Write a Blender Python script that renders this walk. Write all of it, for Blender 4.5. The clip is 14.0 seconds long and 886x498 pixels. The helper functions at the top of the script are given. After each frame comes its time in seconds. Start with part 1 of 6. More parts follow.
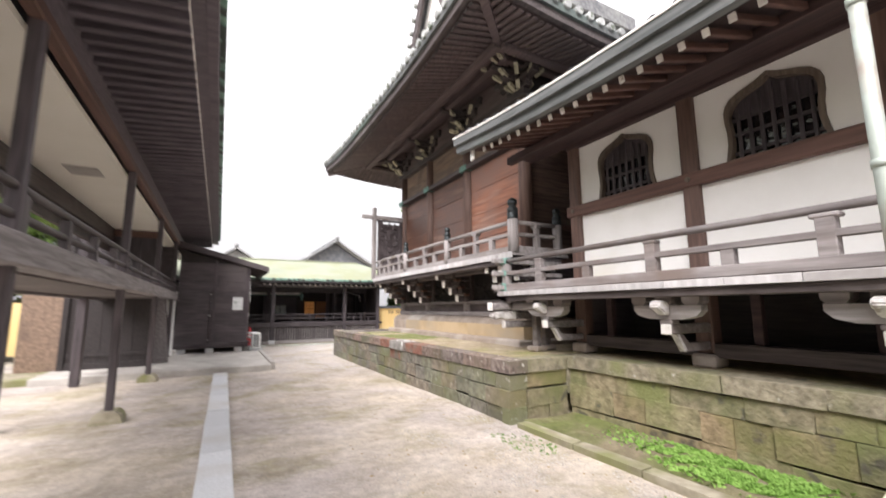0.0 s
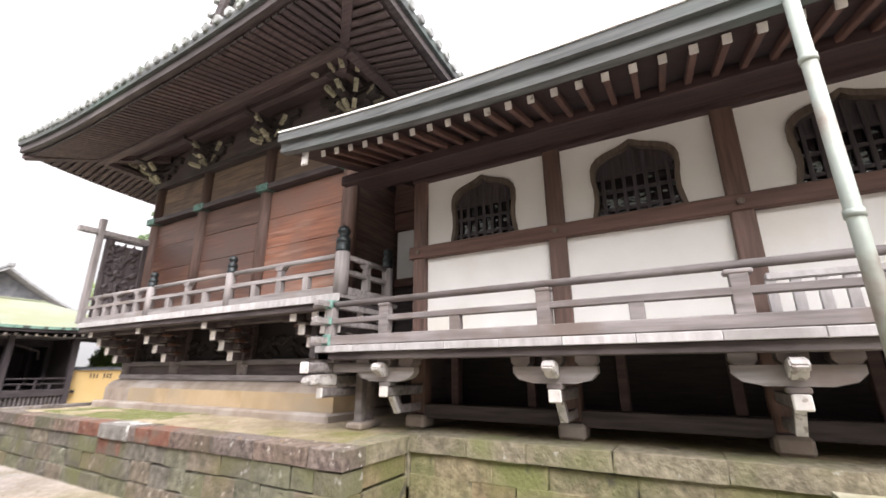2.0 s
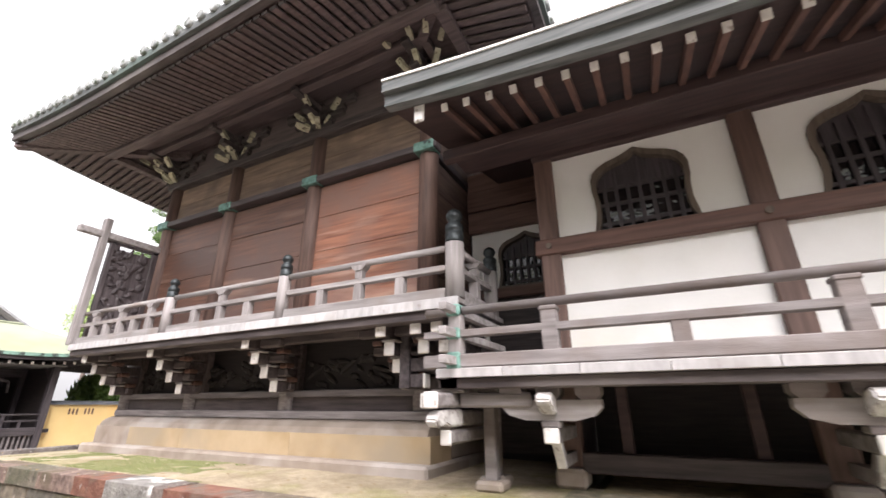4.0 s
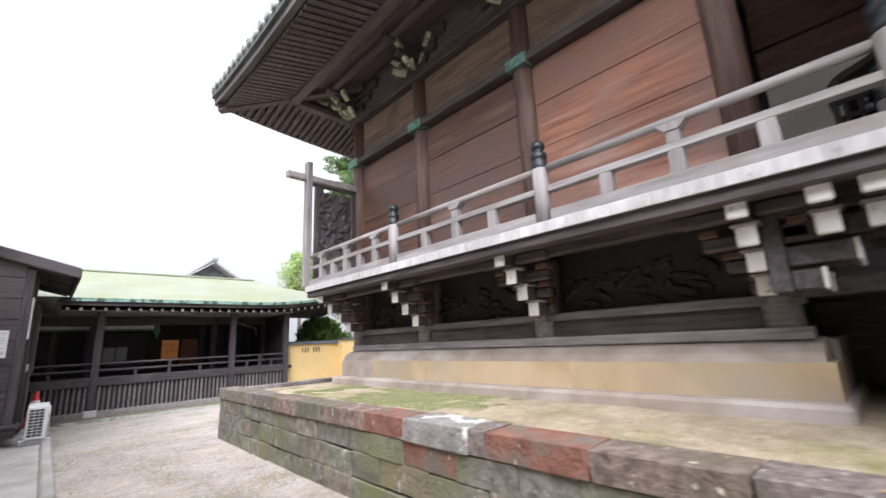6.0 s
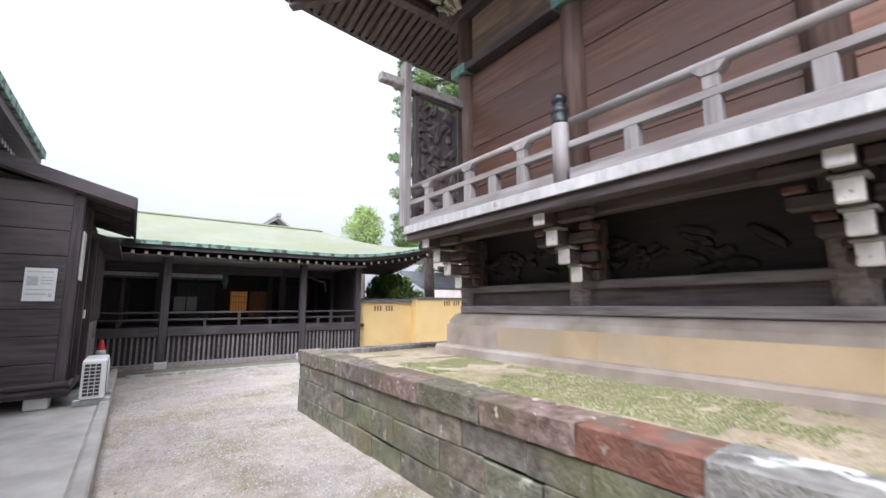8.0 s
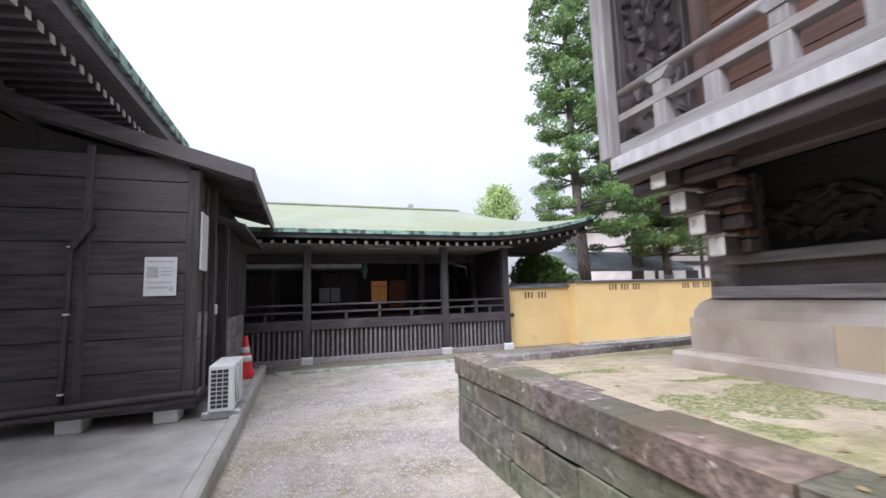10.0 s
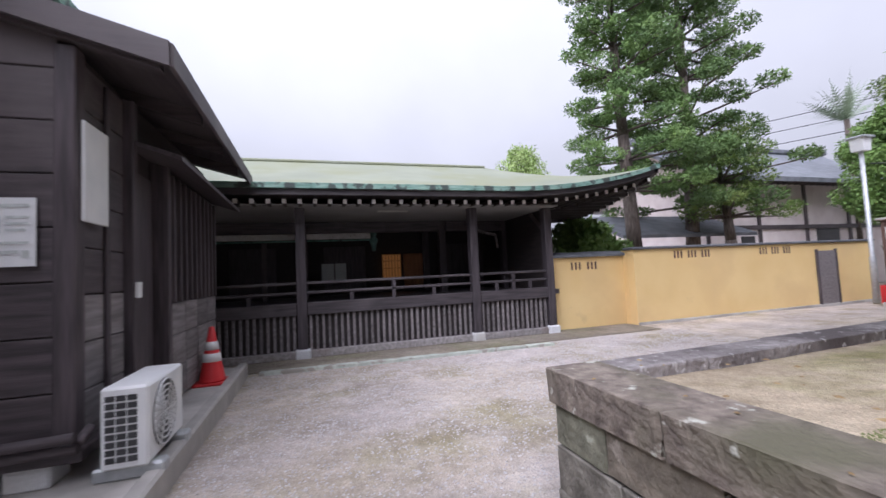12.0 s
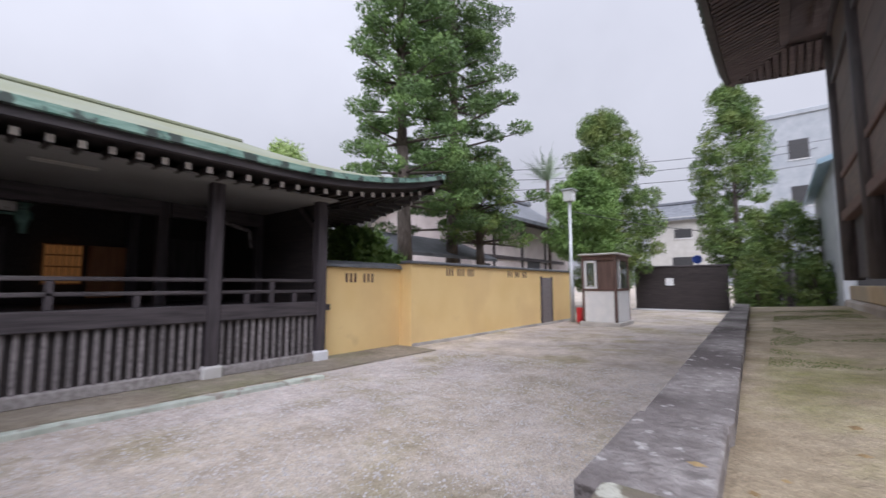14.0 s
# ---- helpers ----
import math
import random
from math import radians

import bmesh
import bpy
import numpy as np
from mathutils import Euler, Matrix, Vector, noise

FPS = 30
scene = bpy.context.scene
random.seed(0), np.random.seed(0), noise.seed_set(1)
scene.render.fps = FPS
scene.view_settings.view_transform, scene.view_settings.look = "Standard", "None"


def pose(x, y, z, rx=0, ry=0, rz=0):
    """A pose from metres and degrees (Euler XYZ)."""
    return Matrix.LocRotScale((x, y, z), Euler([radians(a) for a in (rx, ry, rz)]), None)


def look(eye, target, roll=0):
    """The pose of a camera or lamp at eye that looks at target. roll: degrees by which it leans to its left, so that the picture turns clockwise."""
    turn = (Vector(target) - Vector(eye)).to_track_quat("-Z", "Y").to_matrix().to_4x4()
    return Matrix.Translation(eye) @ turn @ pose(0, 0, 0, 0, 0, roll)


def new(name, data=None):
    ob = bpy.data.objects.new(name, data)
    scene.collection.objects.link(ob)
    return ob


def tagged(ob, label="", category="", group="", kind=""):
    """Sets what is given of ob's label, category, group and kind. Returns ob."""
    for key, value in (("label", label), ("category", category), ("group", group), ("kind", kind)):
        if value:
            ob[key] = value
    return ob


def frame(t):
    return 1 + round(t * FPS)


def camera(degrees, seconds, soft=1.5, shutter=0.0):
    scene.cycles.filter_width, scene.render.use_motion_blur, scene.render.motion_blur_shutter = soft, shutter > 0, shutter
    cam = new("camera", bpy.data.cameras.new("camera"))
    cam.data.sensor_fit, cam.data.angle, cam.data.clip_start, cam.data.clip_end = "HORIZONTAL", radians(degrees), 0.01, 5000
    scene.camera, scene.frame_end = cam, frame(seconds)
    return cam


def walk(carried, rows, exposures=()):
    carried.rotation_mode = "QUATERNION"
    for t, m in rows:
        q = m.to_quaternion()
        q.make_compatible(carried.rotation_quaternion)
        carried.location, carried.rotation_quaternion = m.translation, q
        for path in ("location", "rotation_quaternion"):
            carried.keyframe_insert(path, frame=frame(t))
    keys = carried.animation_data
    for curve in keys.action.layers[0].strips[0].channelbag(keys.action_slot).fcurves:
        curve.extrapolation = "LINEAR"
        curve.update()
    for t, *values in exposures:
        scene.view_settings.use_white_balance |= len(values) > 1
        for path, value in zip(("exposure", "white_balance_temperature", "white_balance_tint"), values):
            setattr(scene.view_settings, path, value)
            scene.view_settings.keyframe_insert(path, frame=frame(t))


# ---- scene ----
cam = camera(93.8, 14.0, shutter=0.4)
METRES, EYE, TILT, LEAN, TURN = 15.0, 1.5, 0.0, 0.0, -28.6
PATH = [
    (0, (-0.009, 0.024, 1.559), (0.928, 1.769, 1.84), -0.4),
    (0.5, (0.042, 0.552, 1.504), (1.201, 2.178, 1.602), 1.8),
    (1, (0.187, 1.04, 1.517), (1.521, 2.526, 1.615), -0.7),
    (1.5, (0.185, 1.564, 1.54), (1.828, 2.673, 1.804), 2.0),
    (2, (0.348, 1.927, 1.546), (2.028, 2.859, 2.104), -0.2),
    (2.5, (0.536, 2.492, 1.534), (2.279, 3.261, 2.14), 0.7),
    (2.7, (0.579, 2.679, 1.532), (2.324, 3.499, 2.064), 1.9),
    (4.8, (1.004, 4.911, 1.538), (2.557, 5.851, 2.376), 1.4),
    (5, (1.026, 5.074, 1.552), (2.519, 6.185, 2.286), 2.7),
    (5.5, (1.111, 5.61, 1.503), (2.567, 6.857, 2.072), 0.5),
    (6, (1.155, 6.175, 1.485), (2.503, 7.589, 1.914), -2.7),
    (6.5, (1.183, 6.763, 1.485), (2.479, 8.24, 1.853), -3.6),
    (7, (1.321, 7.349, 1.489), (2.493, 8.956, 1.699), -4.3),
    (7.5, (1.371, 7.926, 1.439), (2.594, 9.507, 1.521), -3.6),
    (8, (1.547, 8.456, 1.474), (2.728, 10.048, 1.741), -0.1),
    (8.5, (1.624, 8.986, 1.481), (2.773, 10.59, 1.802), 2.7),
    (9, (1.749, 9.484, 1.486), (2.735, 11.171, 1.912), 1.1),
    (9.2, (1.827, 9.686, 1.489), (2.696, 11.454, 1.833), 1.9),
    (11.3, (2.289, 12.02, 1.41), (2.808, 13.945, 1.58), -4.2),
    (11.5, (2.345, 12.225, 1.407), (2.858, 14.151, 1.57), -4.2),
    (12, (2.355, 12.694, 1.365), (2.957, 14.598, 1.479), -2.8),
    (12.5, (2.472, 13.096, 1.33), (3.33, 14.893, 1.525), -4.3),
    (13, (2.579, 13.582, 1.303), (3.497, 15.356, 1.4), -4.3),
    (13.5, (2.73, 13.964, 1.309), (3.976, 15.522, 1.443), -1.8),
    (14, (2.98, 14.43, 1.22), (4.532, 15.678, 1.395), -0.1),
]
walk(cam, [(t, look(eye, target, roll)) for t, eye, target, roll in PATH],
     [(0, 1.52, 6450, 16), (1.5, 1.5, 6450, 16), (2.7, 1.7, 6450, 17), (5, 1.65, 6300, 16), (6, 1.42, 6000, 15), (7.5, 1.3, 5850, 15), (9.2, 1.25, 5750, 15), (11.3, 0.95, 5700, 19), (12.5, 0.74, 5700, 23), (13.2, 0.64, 5750, 22), (14, 0.54, 5800, 19)])

# ---- light ----
world = bpy.data.worlds.new("overcast_sky")
scene.world = world
world.use_nodes = True
wn, wl = world.node_tree.nodes, world.node_tree.links
sky = wn.new("ShaderNodeTexSky")
sky.sky_type, sky.sun_disc = "NISHITA", False
sky.sun_elevation, sky.sun_rotation = radians(46), radians(226)
sky.air_density, sky.dust_density, sky.ozone_density = 1.0, 4.0, 1.0
pale = wn.new("ShaderNodeHueSaturation")
pale.inputs["Saturation"].default_value = 0.03
wl.new(sky.outputs[0], pale.inputs["Color"])
cloud = wn.new("ShaderNodeTexNoise")
cloud.inputs["Scale"].default_value, cloud.inputs["Detail"].default_value = 1.6, 5
deck = wn.new("ShaderNodeValToRGB")
deck.color_ramp.elements[0].position, deck.color_ramp.elements[0].color = 0.3, (7.3, 7.36, 7.32, 1)
deck.color_ramp.elements[1].position, deck.color_ramp.elements[1].color = 0.72, (9.75, 9.8, 9.65, 1)
coord = wn.new("ShaderNodeTexCoord")
wl.new(coord.outputs["Generated"], cloud.inputs["Vector"])
wl.new(cloud.outputs["Fac"], deck.inputs[0])
blend = wn.new("ShaderNodeMix")
blend.data_type = "RGBA"
blend.inputs[0].default_value = 0.8
wl.new(pale.outputs[0], blend.inputs[6])
wl.new(deck.outputs[0], blend.inputs[7])
wn["Background"].inputs["Strength"].default_value = 0.14
# an overcast deck is brightest overhead
split = wn.new("ShaderNodeSeparateXYZ")
wl.new(coord.outputs["Generated"], split.inputs[0])
grade = wn.new("ShaderNodeMapRange")
grade.inputs["To Min"].default_value, grade.inputs["To Max"].default_value = 0.26, 0.80
wl.new(split.outputs["Z"], grade.inputs["Value"])
dome = wn.new("ShaderNodeVectorMath")
dome.operation = "SCALE"
wl.new(blend.outputs[2], dome.inputs[0])
wl.new(grade.outputs[0], dome.inputs["Scale"])
wl.new(dome.outputs[0], wn["Background"].inputs["Color"])
sun = new("sun", bpy.data.lights.new("sun", "SUN"))
sun.data.energy, sun.data.angle, sun.data.color = 2.65, radians(60), (1.0, 0.97, 0.93)
sun.matrix_world = look((0, 0, 40), (28, 27, 0))


# ---- materials ----
def mat(name, a, b, scale=6.0, c=None, cscale=0.8, cpos=0.55, rough=0.8, bump=0.25, bscale=30.0, stretch=(1, 1, 1),
        rand=0.12, metal=0.0, dist=0.01, d=None, dscale=5.0, dpos=0.62, tints=(), e=None):
    m = bpy.data.materials.new(name)
    m.use_nodes = True
    n, l = m.node_tree.nodes, m.node_tree.links
    bsdf = n["Principled BSDF"]
    bsdf.inputs["Metallic"].default_value = metal
    geo, mp, info = n.new("ShaderNodeNewGeometry"), n.new("ShaderNodeMapping"), n.new("ShaderNodeObjectInfo")
    mp.inputs["Scale"].default_value = stretch
    off = n.new("ShaderNodeVectorMath")
    off.operation = "SCALE"
    off.inputs[0].default_value = (7, 5, 9)
    l.new(info.outputs["Random"], off.inputs["Scale"])
    add = n.new("ShaderNodeVectorMath")
    l.new(geo.outputs["Position"], add.inputs[0])
    l.new(off.outputs[0], add.inputs[1])
    l.new(add.outputs[0], mp.inputs["Vector"])

    def fuzz(s, detail, vec):
        t = n.new("ShaderNodeTexNoise")
        t.inputs["Scale"].default_value, t.inputs["Detail"].default_value = s, detail
        l.new(vec, t.inputs["Vector"])
        return t.outputs["Fac"]

    def band(fac, lo, hi):
        r = n.new("ShaderNodeMapRange")
        r.inputs["From Min"].default_value, r.inputs["From Max"].default_value = lo, hi
        l.new(fac, r.inputs["Value"])
        return r.outputs[0]

    def blend(fac, x, y):
        q = n.new("ShaderNodeMix")
        q.data_type = "RGBA"
        l.new(fac, q.inputs[0])
        for k, v in ((6, x), (7, y)):
            if isinstance(v, tuple):
                q.inputs[k].default_value = (*v, 1)
            else:
                l.new(v, q.inputs[k])
        return q.outputs[2]
    f1 = fuzz(scale, 6, mp.outputs[0])
    col = blend(band(f1, 0.32, 0.68), a, b)
    if c:
        col = blend(band(fuzz(cscale, 5, geo.outputs["Position"]), cpos - 0.08, cpos + 0.1), col, c)
    if d:
        col = blend(band(fuzz(dscale, 6, add.outputs[0]), dpos - 0.03, dpos + 0.04), col, d)
    if e:
        long = n.new("ShaderNodeMapping")
        long.inputs["Scale"].default_value = (1, 0.25, 2.2)
        l.new(add.outputs[0], long.inputs["Vector"])
        col = blend(band(fuzz(1.6, 7, long.outputs[0]), 0.56, 0.74), col, e)
    if tints:
        rp = n.new("ShaderNodeValToRGB")
        rp.color_ramp.interpolation = "CONSTANT"
        while len(rp.color_ramp.elements) < len(tints):
            rp.color_ramp.elements.new(0.5)
        for k, t in enumerate(tints):
            rp.color_ramp.elements[k].position, rp.color_ramp.elements[k].color = k / len(tints), (*t, 1)
        l.new(info.outputs["Random"], rp.inputs[0])
        q = n.new("ShaderNodeMix")
        q.data_type, q.blend_type = "RGBA", "MULTIPLY"
        q.inputs[0].default_value = 1.0
        l.new(col, q.inputs[6])
        l.new(rp.outputs[0], q.inputs[7])
        col = q.outputs[2]
    hsv = n.new("ShaderNodeHueSaturation")
    l.new(col, hsv.inputs["Color"])
    v = n.new("ShaderNodeMapRange")
    v.inputs["To Min"].default_value, v.inputs["To Max"].default_value = 1 - rand, 1 + rand
    l.new(info.outputs["Random"], v.inputs["Value"])
    l.new(v.outputs[0], hsv.inputs["Value"])
    l.new(hsv.outputs[0], bsdf.inputs["Base Color"])
    rr = n.new("ShaderNodeMapRange")
    rr.inputs["To Min"].default_value, rr.inputs["To Max"].default_value = max(rough - 0.12, 0.05), min(rough + 0.1, 1)
    l.new(f1, rr.inputs["Value"])
    l.new(rr.outputs[0], bsdf.inputs["Roughness"])
    if bump:
        bp = n.new("ShaderNodeBump")
        bp.inputs["Strength"].default_value, bp.inputs["Distance"].default_value = bump, dist
        l.new(fuzz(bscale, 4, mp.outputs[0]), bp.inputs["Height"])
        l.new(bp.outputs[0], bsdf.inputs["Normal"])
    return m


GY, GX, GZ = (6, 0.5, 6), (0.5, 6, 6), (6, 6, 0.5)
M_dark = mat("dark_wood", (0.038, 0.029, 0.030), (0.10, 0.08, 0.079), 4, rough=0.62, stretch=GY, c=(0.135, 0.115, 0.11), cpos=0.62)
M_dark_z = mat("dark_wood_upright", (0.042, 0.033, 0.035), (0.105, 0.087, 0.09), 4, rough=0.62, stretch=GZ, c=(0.145, 0.125, 0.125), cpos=0.62)
M_dark_x = mat("dark_wood_cross", (0.036, 0.029, 0.032), (0.10, 0.084, 0.088), 4, rough=0.62, stretch=GX, c=(0.14, 0.12, 0.122), cpos=0.62)
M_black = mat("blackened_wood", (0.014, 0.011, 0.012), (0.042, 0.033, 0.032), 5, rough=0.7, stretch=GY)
M_red = mat("red_brown_plank", (0.14, 0.056, 0.034), (0.30, 0.13, 0.078), 3.2, rough=0.5, stretch=(7, 0.35, 7), c=(0.19, 0.105, 0.08), cscale=0.9, cpos=0.5, rand=0.32, e=(0.40, 0.26, 0.20))
M_band = mat("grey_brown_plank", (0.15, 0.10, 0.072), (0.31, 0.215, 0.155), 2.5, rough=0.7, stretch=GY, c=(0.11, 0.075, 0.06), cpos=0.58, rand=0.2)
M_brown = mat("brown_timber", (0.085, 0.043, 0.033), (0.16, 0.088, 0.068), 3, rough=0.65, stretch=GY, rand=0.1)
M_brown_z = mat("brown_timber_upright", (0.085, 0.050, 0.040), (0.17, 0.105, 0.085), 3, rough=0.65, stretch=GZ, rand=0.1)
M_raft = mat("red_brown_rafter", (0.075, 0.038, 0.032), (0.155, 0.082, 0.066), 3, rough=0.65, stretch=GX, rand=0.2)
M_grey = mat("silver_grey_wood", (0.210, 0.192, 0.186), (0.386, 0.363, 0.357), 3, rough=0.8, stretch=GY, c=(0.235, 0.197, 0.176), cpos=0.6, cscale=1.5)
M_grey_z = mat("silver_grey_wood_upright", (0.192, 0.172, 0.166), (0.336, 0.312, 0.306), 3, rough=0.8, stretch=GZ)
M_edge = mat("bleached_board_ends", (0.40, 0.385, 0.385), (0.54, 0.525, 0.525), 6, rough=0.85, stretch=(1, 2.5, 1), c=(0.36, 0.34, 0.33), cscale=2.0, cpos=0.6, d=(0.30, 0.27, 0.26), dscale=9, dpos=0.69)
M_tip = mat("white_painted_end", (0.66, 0.63, 0.60), (0.84, 0.82, 0.79), 9, rough=0.8, d=(0.40, 0.35, 0.31), dscale=14, dpos=0.64)
M_nose = mat("greyed_white_carving", (0.42, 0.40, 0.39), (0.64, 0.62, 0.60), 11, rough=0.85, bump=0.5, bscale=40, d=(0.30, 0.27, 0.25), dscale=16, dpos=0.6)
M_soff = mat("dark_brown_eave_board", (0.090, 0.064, 0.064), (0.178, 0.133, 0.131), 3, rough=0.75, stretch=GY, c=(0.115, 0.090, 0.092), cpos=0.56, rand=0.12)
# red-brown wood darkened in its colour for shade under eaves and floor
M_eave_dark = mat("shade_toned_board", (0.036, 0.021, 0.022), (0.075, 0.046, 0.044), 3, rough=0.75, stretch=GY)
M_rail = mat("dark_weathered_rail", (0.15, 0.132, 0.13), (0.30, 0.275, 0.272), 3, rough=0.8, stretch=GY, c=(0.17, 0.135, 0.12), cpos=0.56, cscale=1.5)
M_wframe = mat("umber_window_frame", (0.085, 0.064, 0.05), (0.16, 0.128, 0.10), 4, rough=0.7, stretch=GZ)
# darker version of the red-brown plank, for the two north bays
M_red_dark = mat("dark_red_brown_plank", (0.085, 0.043, 0.031), (0.195, 0.098, 0.068), 3.0, rough=0.5, stretch=(7, 0.35, 7), c=(0.115, 0.07, 0.058), cscale=0.9, cpos=0.5, rand=0.2, e=(0.27, 0.17, 0.13))
M_shed_x = mat("black_stained_board", (0.039, 0.031, 0.035), (0.101, 0.082, 0.088), 4, rough=0.62, stretch=GX, c=(0.124, 0.104, 0.107), cpos=0.62)
M_shed_z = mat("black_stained_upright", (0.039, 0.031, 0.035), (0.098, 0.079, 0.086), 4, rough=0.62, stretch=GZ)
M_shed_y = mat("black_stained_side_board", (0.039, 0.031, 0.035), (0.101, 0.082, 0.088), 4, rough=0.62, stretch=GY, c=(0.130, 0.111, 0.114), cpos=0.58)
M_cream_tip = mat("aged_cream_end", (0.33, 0.30, 0.21), (0.55, 0.51, 0.38), 9, rough=0.8, d=(0.16, 0.13, 0.10), dscale=12, dpos=0.6, rand=0.25)
M_plaster = mat("white_plaster", (0.82, 0.815, 0.78), (0.88, 0.875, 0.85), 2, rough=0.9, bump=0.1, c=(0.79, 0.765, 0.69), cpos=0.64, rand=0.02)
# pale plaster greyed in its colour to look dim under the corridor roof
M_soffit = mat("dimmed_plaster_soffit", (0.216, 0.208, 0.200), (0.272, 0.264, 0.256), 1.5, rough=0.85, bump=0.06, rand=0.02)
M_cream = mat("cream_ceiling_board", (0.85, 0.82, 0.73), (0.89, 0.86, 0.78), 1.5, rough=0.85, bump=0.06, rand=0.02)
M_bronze = mat("green_bronze", (0.10, 0.20, 0.17), (0.22, 0.38, 0.33), 14, rough=0.6, metal=0.35, d=(0.07, 0.09, 0.085), dscale=10)
M_cap = mat("dark_patina_bronze", (0.028, 0.032, 0.034), (0.052, 0.062, 0.064), 14, rough=0.45, metal=0.6)
M_copper = mat("pale_green_copper_roof", (0.212, 0.232, 0.172), (0.268, 0.288, 0.216), 1.2, rough=0.8, bump=0.08, c=(0.225, 0.24, 0.15), cpos=0.56, rand=0.0)
M_copper_edge = mat("verdigris_edge", (0.12, 0.25, 0.20), (0.28, 0.42, 0.35), 5, rough=0.7, stretch=(1, 1, 6), d=(0.06, 0.08, 0.07), dscale=5, dpos=0.52)
M_tile = mat("grey_roof_tile", (0.075, 0.078, 0.085), (0.17, 0.175, 0.18), 7, rough=0.6, c=(0.20, 0.21, 0.20), cpos=0.6, rand=0.2)
M_tile_pale = mat("worn_roof_tile", (0.22, 0.23, 0.23), (0.38, 0.39, 0.38), 9, rough=0.7, d=(0.1, 0.12, 0.09), dscale=10, dpos=0.58, rand=0.25)
M_fascia = mat("slate_grey_fascia", (0.061, 0.068, 0.068), (0.150, 0.156, 0.156), 4, rough=0.7, stretch=GY, c=(0.102, 0.136, 0.122), cpos=0.58)
M_stone = mat("mossy_cut_stone", (0.17, 0.145, 0.09), (0.36, 0.31, 0.205), 9, rough=0.92, bump=0.9, bscale=26, dist=0.02, c=(0.19, 0.20, 0.085), cscale=1.3, cpos=0.555, d=(0.12, 0.11, 0.08), dscale=4.0, dpos=0.64, rand=0.1, tints=((1, 1, 1), (1.08, 1.0, 0.93), (0.92, 0.98, 0.86), (1.06, 1.04, 1.0), (0.9, 0.91, 0.92), (1.0, 1.02, 0.93), (1.1, 0.96, 0.9)))
M_stone_grey = mat("grey_mottled_stone", (0.125, 0.115, 0.095), (0.30, 0.28, 0.235), 9, rough=0.92, bump=0.9, bscale=26, dist=0.02, c=(0.19, 0.185, 0.105), cscale=1.1, cpos=0.55, d=(0.44, 0.42, 0.38), dscale=7, dpos=0.67, rand=0.14, tints=((1, 1, 1), (1.08, 1.0, 0.93), (0.92, 0.98, 0.86), (0.85, 0.85, 0.86)), e=(0.13, 0.12, 0.10))
M_cope = mat("lichen_capstone", (0.115, 0.09, 0.083), (0.30, 0.25, 0.222), 13, rough=0.92, bump=0.9, bscale=26, dist=0.02, c=(0.13, 0.12, 0.085), cscale=1.7, cpos=0.54, d=(0.52, 0.51, 0.48), dscale=12, dpos=0.66, rand=0.1, tints=((1, 1, 1), (1.08, 1.0, 0.93), (0.92, 0.98, 0.86), (1.06, 1.04, 1.0), (0.9, 0.91, 0.92), (1.0, 1.02, 0.93), (1.1, 0.96, 0.9)))
M_cope_moss = mat("mossy_tan_capstone", (0.17, 0.15, 0.105), (0.35, 0.31, 0.225), 11, rough=0.92, bump=0.9, bscale=26, dist=0.02, c=(0.20, 0.205, 0.095), cscale=1.2, cpos=0.53, d=(0.42, 0.40, 0.34), dscale=10, dpos=0.69, rand=0.1)
M_pale_lichen = mat("white_lichen_stone", (0.16, 0.15, 0.14), (0.36, 0.345, 0.32), 7, rough=0.92, bump=0.9, bscale=26, dist=0.02, d=(0.66, 0.66, 0.64), dscale=4.5, dpos=0.54, rand=0.1)
M_redstone = mat("brick_red_stone", (0.181, 0.077, 0.053), (0.318, 0.155, 0.110), 7, rough=0.92, bump=0.9, bscale=26, dist=0.02, c=(0.189, 0.159, 0.129), cscale=3.5, cpos=0.52, d=(0.430, 0.396, 0.361), dscale=8, dpos=0.68, rand=0.1)
M_plinth = mat("tan_plinth_stone", (0.42, 0.31, 0.18), (0.56, 0.44, 0.29), 1.6, rough=0.9, bump=0.25, c=(0.40, 0.33, 0.24), cpos=0.55, rand=0.08)
M_plinth_g = mat("grey_plinth_stone", (0.27, 0.22, 0.18), (0.40, 0.34, 0.29), 3, rough=0.9, bump=0.3, c=(0.5, 0.46, 0.43), cpos=0.6, rand=0.08)
M_weather = mat("weathered_grey_board", (0.125, 0.11, 0.112), (0.26, 0.238, 0.24), 4, rough=0.8, stretch=GY, rand=0.25)
M_cheek = mat("pale_mossy_stone", (0.40, 0.38, 0.28), (0.58, 0.56, 0.45), 8, rough=0.9, bump=0.6, bscale=30, c=(0.34, 0.36, 0.19), cpos=0.54, d=(0.24, 0.23, 0.17), dscale=5, dpos=0.62)
M_granite = mat("pale_granite", (0.52, 0.53, 0.54), (0.68, 0.69, 0.71), 60, rough=0.85, bump=0.3, bscale=80, c=(0.52, 0.50, 0.47), cpos=0.58)
M_conc = mat("worn_concrete", (0.40, 0.375, 0.345), (0.55, 0.525, 0.49), 3, rough=0.9, bump=0.3, bscale=60, c=(0.24, 0.22, 0.20), cpos=0.6)
M_yellow = mat("ochre_yellow_wall", (0.78, 0.56, 0.245), (0.84, 0.63, 0.30), 1.0, rough=0.88, bump=0.12, c=(0.76, 0.55, 0.26), cpos=0.58, d=(0.70, 0.51, 0.25), dscale=1.1, dpos=0.70, rand=0.02)
M_white = mat("white_enamel", (0.74, 0.75, 0.75), (0.82, 0.82, 0.81), 5, rough=0.45, bump=0.03, rand=0.02)
